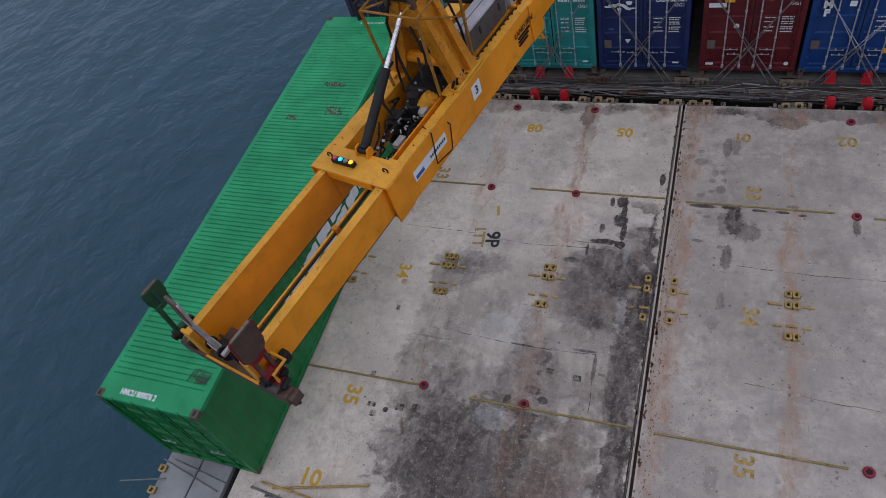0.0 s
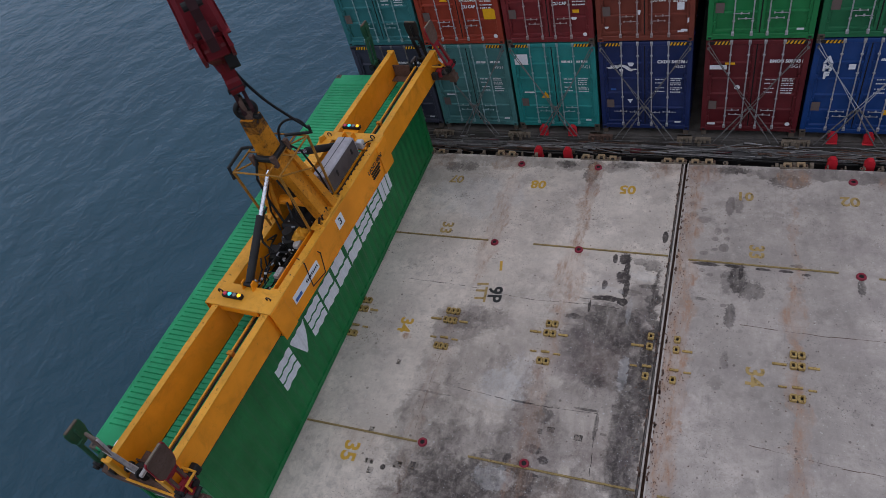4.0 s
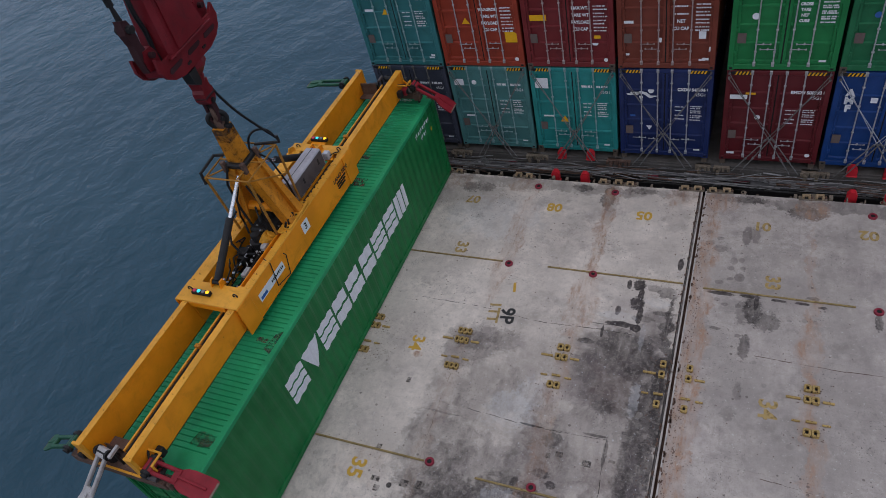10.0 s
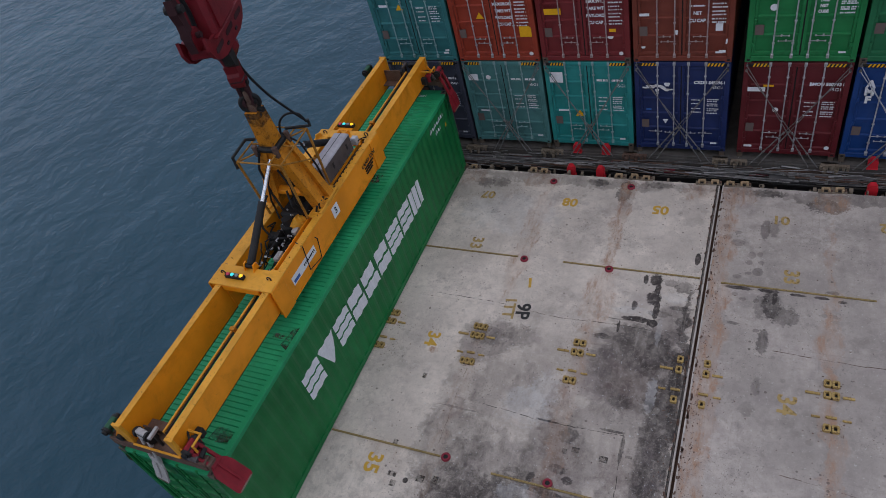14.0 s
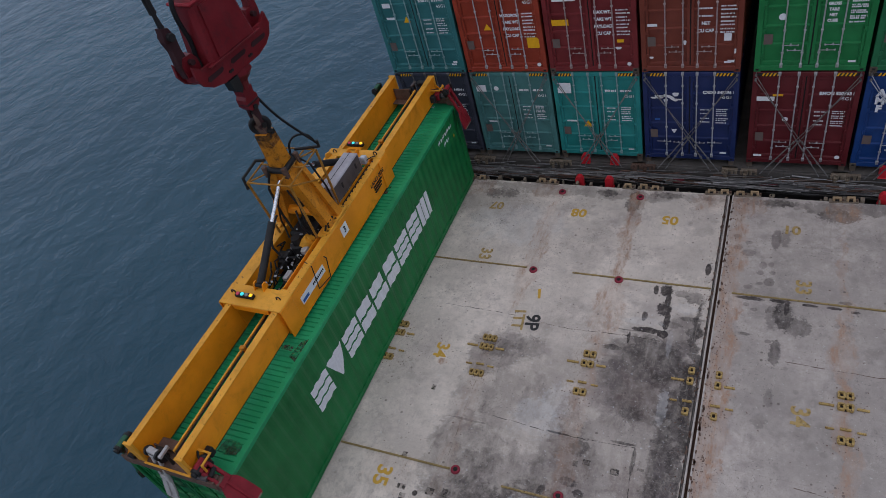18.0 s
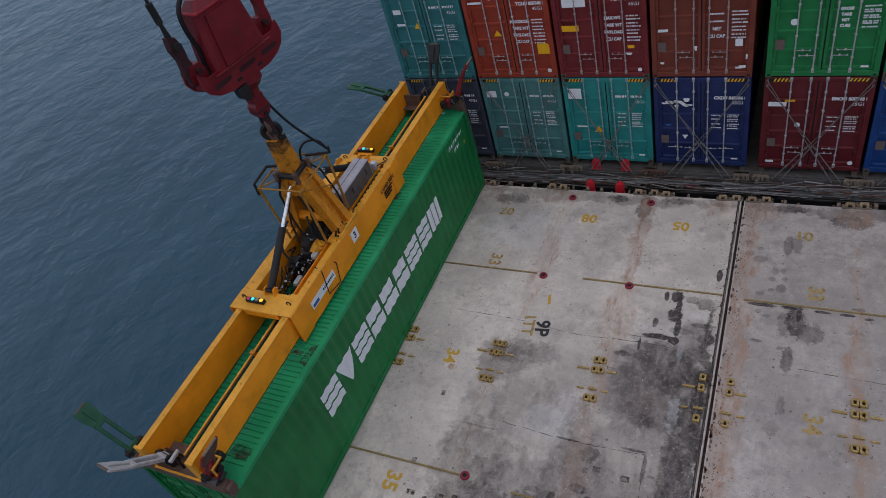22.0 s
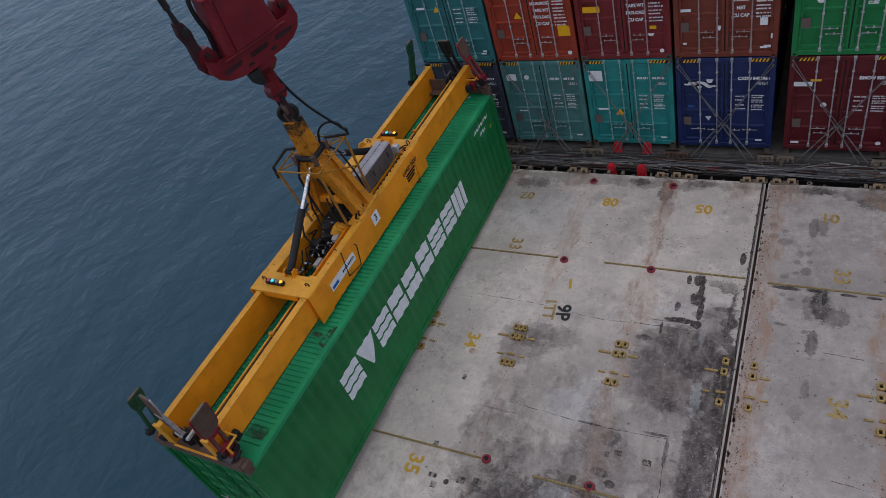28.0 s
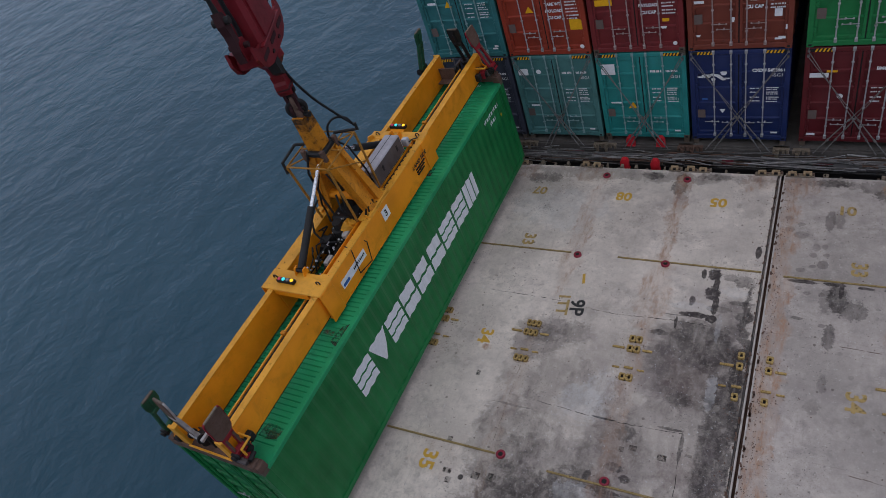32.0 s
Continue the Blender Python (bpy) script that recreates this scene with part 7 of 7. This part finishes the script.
add_flipper("green guide flipper", -1.15, 5.95, 0.50, 90, FLIP_GREEN, ((0, -6), (6.6, -6), (7, 2), (7.6, 20), (8, 28), (8.5, 42), (9.5, 76), (10.5, 112), (11, 138), *DOWN, (19, 160), (20, 126), (20.5, 110), (21.5, 85), (22.5, 56), (23, 32), (23.5, 20), (24, 4), (25, -14), (28, -16), (32, -16)), wide=0.76, low=0.86, bend=6)
add_flipper("red guide flipper", 1.15, 5.95, 0.50, -90, FLIP_RED, ((0, -20), (6.4, -18), (7, 10), (7.6, 40), (8, 55), (8.5, 70), (9.5, 105), (10.5, 134), (11.5, 148), (12.5, 163), (17.9, 160), (18.5, 145), (19.5, 115), (20.5, 75), (21.5, 42), (22.5, 5), (23, -14), (24, -22), (32, -22)))
add_flipper("dark guide flipper", 0.36, 6.12, 0.58, 0, DARK, ((0, -14), (6.3, -12), (7, 20), (7.6, 50), (8, 60), (8.5, 75), (9.5, 110), (10.5, 150), *DOWN, (18.5, 160), (19.5, 124), (20.5, 86), (21.5, 50), (22.5, 10), (23, -4), (24, -18), (32, -18)), wide=0.76, low=0.82)

# ---- the red hook block on its ropes ----
hook = thing("hook_block", "dark red crane hook block hanging on wire ropes", "hook block", REST @ pose(0, 0.1, CH + 3.9))
for y in (-0.085, 0.085):
    part("link_plate", Build().plate([(-0.075, -0.26), (0.075, -0.26), (0.10, -0.16), (0.06, 0.0), (0.06, 0.22), (0.10, 0.34), (-0.10, 0.34), (-0.06, 0.22), (-0.06, 0.0), (-0.10, -0.16)], 0.07, pose(0, y, 0, 90)), RED_DARK, hook, "dark greasy link plate")
for z in (-0.18, 0.28):
    part("link_pin", Build().rod((0, -0.17, z), (0, 0.17, z), 0.055, 10), DARK, hook)
part("eye_block", Build().plate([(-0.17, 0.34), (-0.11, 0.24), (0.11, 0.24), (0.17, 0.34), (0.17, 0.50), (0.12, 0.56), (0.14, 0.72), (-0.14, 0.72), (-0.12, 0.56), (-0.17, 0.50)], 0.26, pose(0, 0, 0, 90)), RED, hook)
part("block_edge", Build().box(-0.175, -0.145, 0.36, 0.175, 0.145, 0.42, 0.02), RED_DARK, hook)
part("swivel", Build().rod((0, 0, 0.70), (0, 0, 0.92), 0.15, 14, 0.19), RED, hook)
part("collar", Build().rod((0.03, 0, 0.88), (0.03, 0, 1.04), 0.20, 8, 0.32).rod((0.03, 0, 1.04), (0.03, 0, 1.16), 0.32, 8, 0.30), RED, hook)
part("side_bracket", Build().plate([(-0.20, 0.30), (-0.16, 0.05), (-0.02, -0.06), (0.04, 0.02), (0.04, 0.30)], 0.20, pose(-0.20, -0.16, 0.82, 90)), DARK, hook, "black side bracket")
yoke = [(-1.02, 1.80), (-1.05, 1.55), (-0.95, 1.36), (-0.78, 1.24), (-0.5, 1.16), (0.5, 1.16), (0.78, 1.24), (0.95, 1.36), (1.05, 1.55), (1.02, 1.80), (0.84, 1.66), (-0.84, 1.66)]
for s in (-1, 1):
    yp = part("yoke_plate", Build().plate(yoke, 0.06, pose(0, s * 0.25, 0, 90)), RED, hook)
    for x in (-0.62, 0.02, 0.62):
        part("lightening_slot", Build().plate([(x - 0.22, 1.40), (x - 0.18, 1.365), (x + 0.16, 1.375), (x + 0.22, 1.42), (x + 0.20, 1.465), (x - 0.18, 1.465)], 0.008, pose(0, s * 0.284, 0, 90)), RED_DARK, yp)
    for x in (-0.3, -0.24, 0.26, 0.32):
        part("bolt", Build().rod((x, s * 0.27, 1.28), (x, s * 0.30, 1.28), 0.03, 8), DARK, yp)
part("yoke_web", Build().box(-0.94, -0.22, 1.36, 0.94, 0.22, 1.58, 0.04), RED, hook)
def taper(w0, d0, z0, w1, d1, z1, c):
    """A tapering body with cut corners."""
    b = Build()
    ring_ = lambda w, d, z: [(-w + c, -d, z), (w - c, -d, z), (w, -d + c, z), (w, d - c, z), (w - c, d, z), (-w + c, d, z), (-w, d - c, z), (-w, -d + c, z)]
    return b.add(ring_(w0, d0, z0) + ring_(w1, d1, z1), [tuple(range(8))[::-1], tuple(range(8, 16))] + [(i, (i + 1) % 8, 8 + (i + 1) % 8, 8 + i) for i in range(8)])


body = part("housing", taper(0.64, 0.33, 1.56, 0.50, 0.27, 2.72, 0.08), RED, hook)
for s in (-1, 1):
    # raised cover on the sloping face
    k = 0.06 / 1.16
    part("cover_plate", Build().add([(x, s * (0.345 - k * (z - 1.56)) + dy, z) for dy in (-0.02, 0.02) for x, z in ((-0.42, 1.66), (0.44, 1.66), (0.36, 2.62), (-0.34, 2.62))],
                                    [(0, 1, 2, 3), (7, 6, 5, 4), (0, 4, 5, 1), (1, 5, 6, 2), (2, 6, 7, 3), (3, 7, 4, 0)]), RED, body)
    part("foot_strip", Build().box(-0.72, s * 0.33 - 0.03, 1.60, 0.72, s * 0.33 + 0.05, 1.63, 0.008), RED, body)
    part("side_strip", taper(0.05, 0.20, 1.66, 0.04, 0.16, 2.60, 0.02), RED_DARK, body, at=pose(s * 0.60, 0, 0, 0, -s * 6.5, 0) @ pose(-s * 0.19, 0, 0))
part("top_cap", taper(0.48, 0.25, 2.72, 0.34, 0.16, 2.88, 0.06), RED, body)
part("top_rim", Build().box(-0.53, -0.29, 2.67, 0.53, 0.29, 2.73, 0.02), FLIP_RED, body)
part("cable_conduit", Build().hose([(-0.66, 0.0, 1.62), (-0.64, 0.0, 1.78), (-0.62, -0.02, 2.1), (-0.66, -0.02, 2.5), (-0.62, -0.02, 2.8), (-0.42, 0, 3.0), (-0.1, 0, 3.05)], 0.045, 8), BLACK, body)
part("gland", Build().rod((-0.68, 0, 1.56), (-0.65, 0, 1.76), 0.10, 10, 0.05), DARK, body)
for s in (-1, 1):
    lug = part("rope_lug", Build().plate([(-0.17, 0), (0.17, 0), (0.18, 0.22), (0.10, 0.36), (-0.10, 0.36), (-0.18, 0.22)], 0.20), RED, hook, at=pose(s * 0.88, 0, 1.58, 90))
    part("pin", Build().rod((0, 0.24, -0.19), (0, 0.24, 0.19), 0.055, 10), RED_DARK, lug)
    arm = part("rope_link", Build().plate([(-0.09, -0.15), (0.09, -0.15), (0.12, 0.1), (0.09, 0.35), (0.12, 0.60), (0.07, 0.80), (-0.07, 0.86), (-0.12, 0.62), (-0.08, 0.4), (-0.12, 0.1)], 0.15, pose(s * 0.98, 0, 1.72, 90, 0, 0) @ pose(0, 0, 0, 0, 0, -s * 3)), RED_DARK if s < 0 else RED, hook)
    part("link_pin", Build().rod((s * 1.01, -0.16, 2.38), (s * 1.01, 0.16, 2.38), 0.075, 10), DARK, arm)
    part("rope_socket", Build().rod((s * 1.02, 0, 2.48), (s * 1.03, 0, 2.82), 0.06, 10, 0.035).rod((s * 1.03, 0, 2.82), (s * 1.04, 0, 3.2), 0.065, 10), DARK, arm)
    part("wire_rope", Build().rod((s * 1.04, 0, 3.2), (s * 1.30, 0, 18.0), 0.030, 8), DARK, arm)

# ---- all that moves ----
# hook block: seconds, heading in degrees
BLOCK = [(0, 135), (2, 135), (3.5, 134), (5.5, 110), (6, 62), (6.5, 56), (7, 55), (7.5, 70), (8, 96), (8.5, 108), (9, 113), (9.5, 106), (10, 95), (10.5, 77), (11, 61), (11.5, 64), (12, 95), (12.5, 106), (13, 110),
         (13.5, 108), (15.5, 111), (16, 99), (17, 71), (18, 82), (19, 104), (20, 110), (21, 90), (22, 77), (23, 104), (24, 84), (25, 82), (25.5, 84), (27.5, 80), (28, 68), (29, 60), (30, 79), (31, 108), (32, 113)]


# block: seconds, lean off plumb in degrees, slack in metres
SWAY = [(0, 0, 0), (6, 1, 0), (9, -0.5, 0), (12, 0.5, 0.02), (16, -1.5, 0), (20, -1.5, 0), (22, 0, 0.02), (24, 3, 0.07), (28, 2, 0.06), (30, 1, 0.06), (32, 1.5, 0.05)]


def between(rows, t):
    for a, b in zip(rows, rows[1:]):
        if a[0] <= t <= b[0]:
            k = (t - a[0]) / (b[0] - a[0])
            return [u + (v - u) * k for u, v in zip(a[1:], b[1:])]
    return list(rows[-1][1:])


def motions():
    lift = [(t, pose(x, y, z, a, b, c)) for t, x, y, z, a, b, c in LIFT]
    walk(spr, lift)
    walk(box, [(0, REST), (22.0, REST)] + [(t, m @ pose(0, 0, -CH)) for t, m in lift if t > 22.1])
    rows, lean = [], []
    for (t, m), row in zip(lift, LIFT):
        head, = between(BLOCK, t)
        slant, drop = between(SWAY, t)
        # the mast hangs on its levelling cylinders, three degrees off plumb
        tip = pose(0, 0.1, 0.95) @ pose(0, 0, 0, 2.4 - row[4], 0, 0) @ pose(0, -0.1, -0.95)
        lean.append((t, tip))
        p = m @ tip @ Vector((0, 0.1, 3.86))
        rows.append((t, Matrix.Translation((p.x, p.y, p.z - drop)) @ Matrix.Rotation(radians(-slant), 4, Vector((-0.36, 0.93, 0))) @ pose(0, 0, 0, 0, 0, head)))
    walk(hook, rows)
    walk(mast, lean)
    for ob, x, y, z, turn, swing in FLIP:
        walk(ob, [(t, pose(x, y, z, 0, 0, turn) @ pose(0, 0, 0, -a, 0, 0)) for t, a in swing])
    walk(sea, [(0, pose(0, 0, -10.5)), (32, pose(5.0, -7.0, -10.5))])


motions()
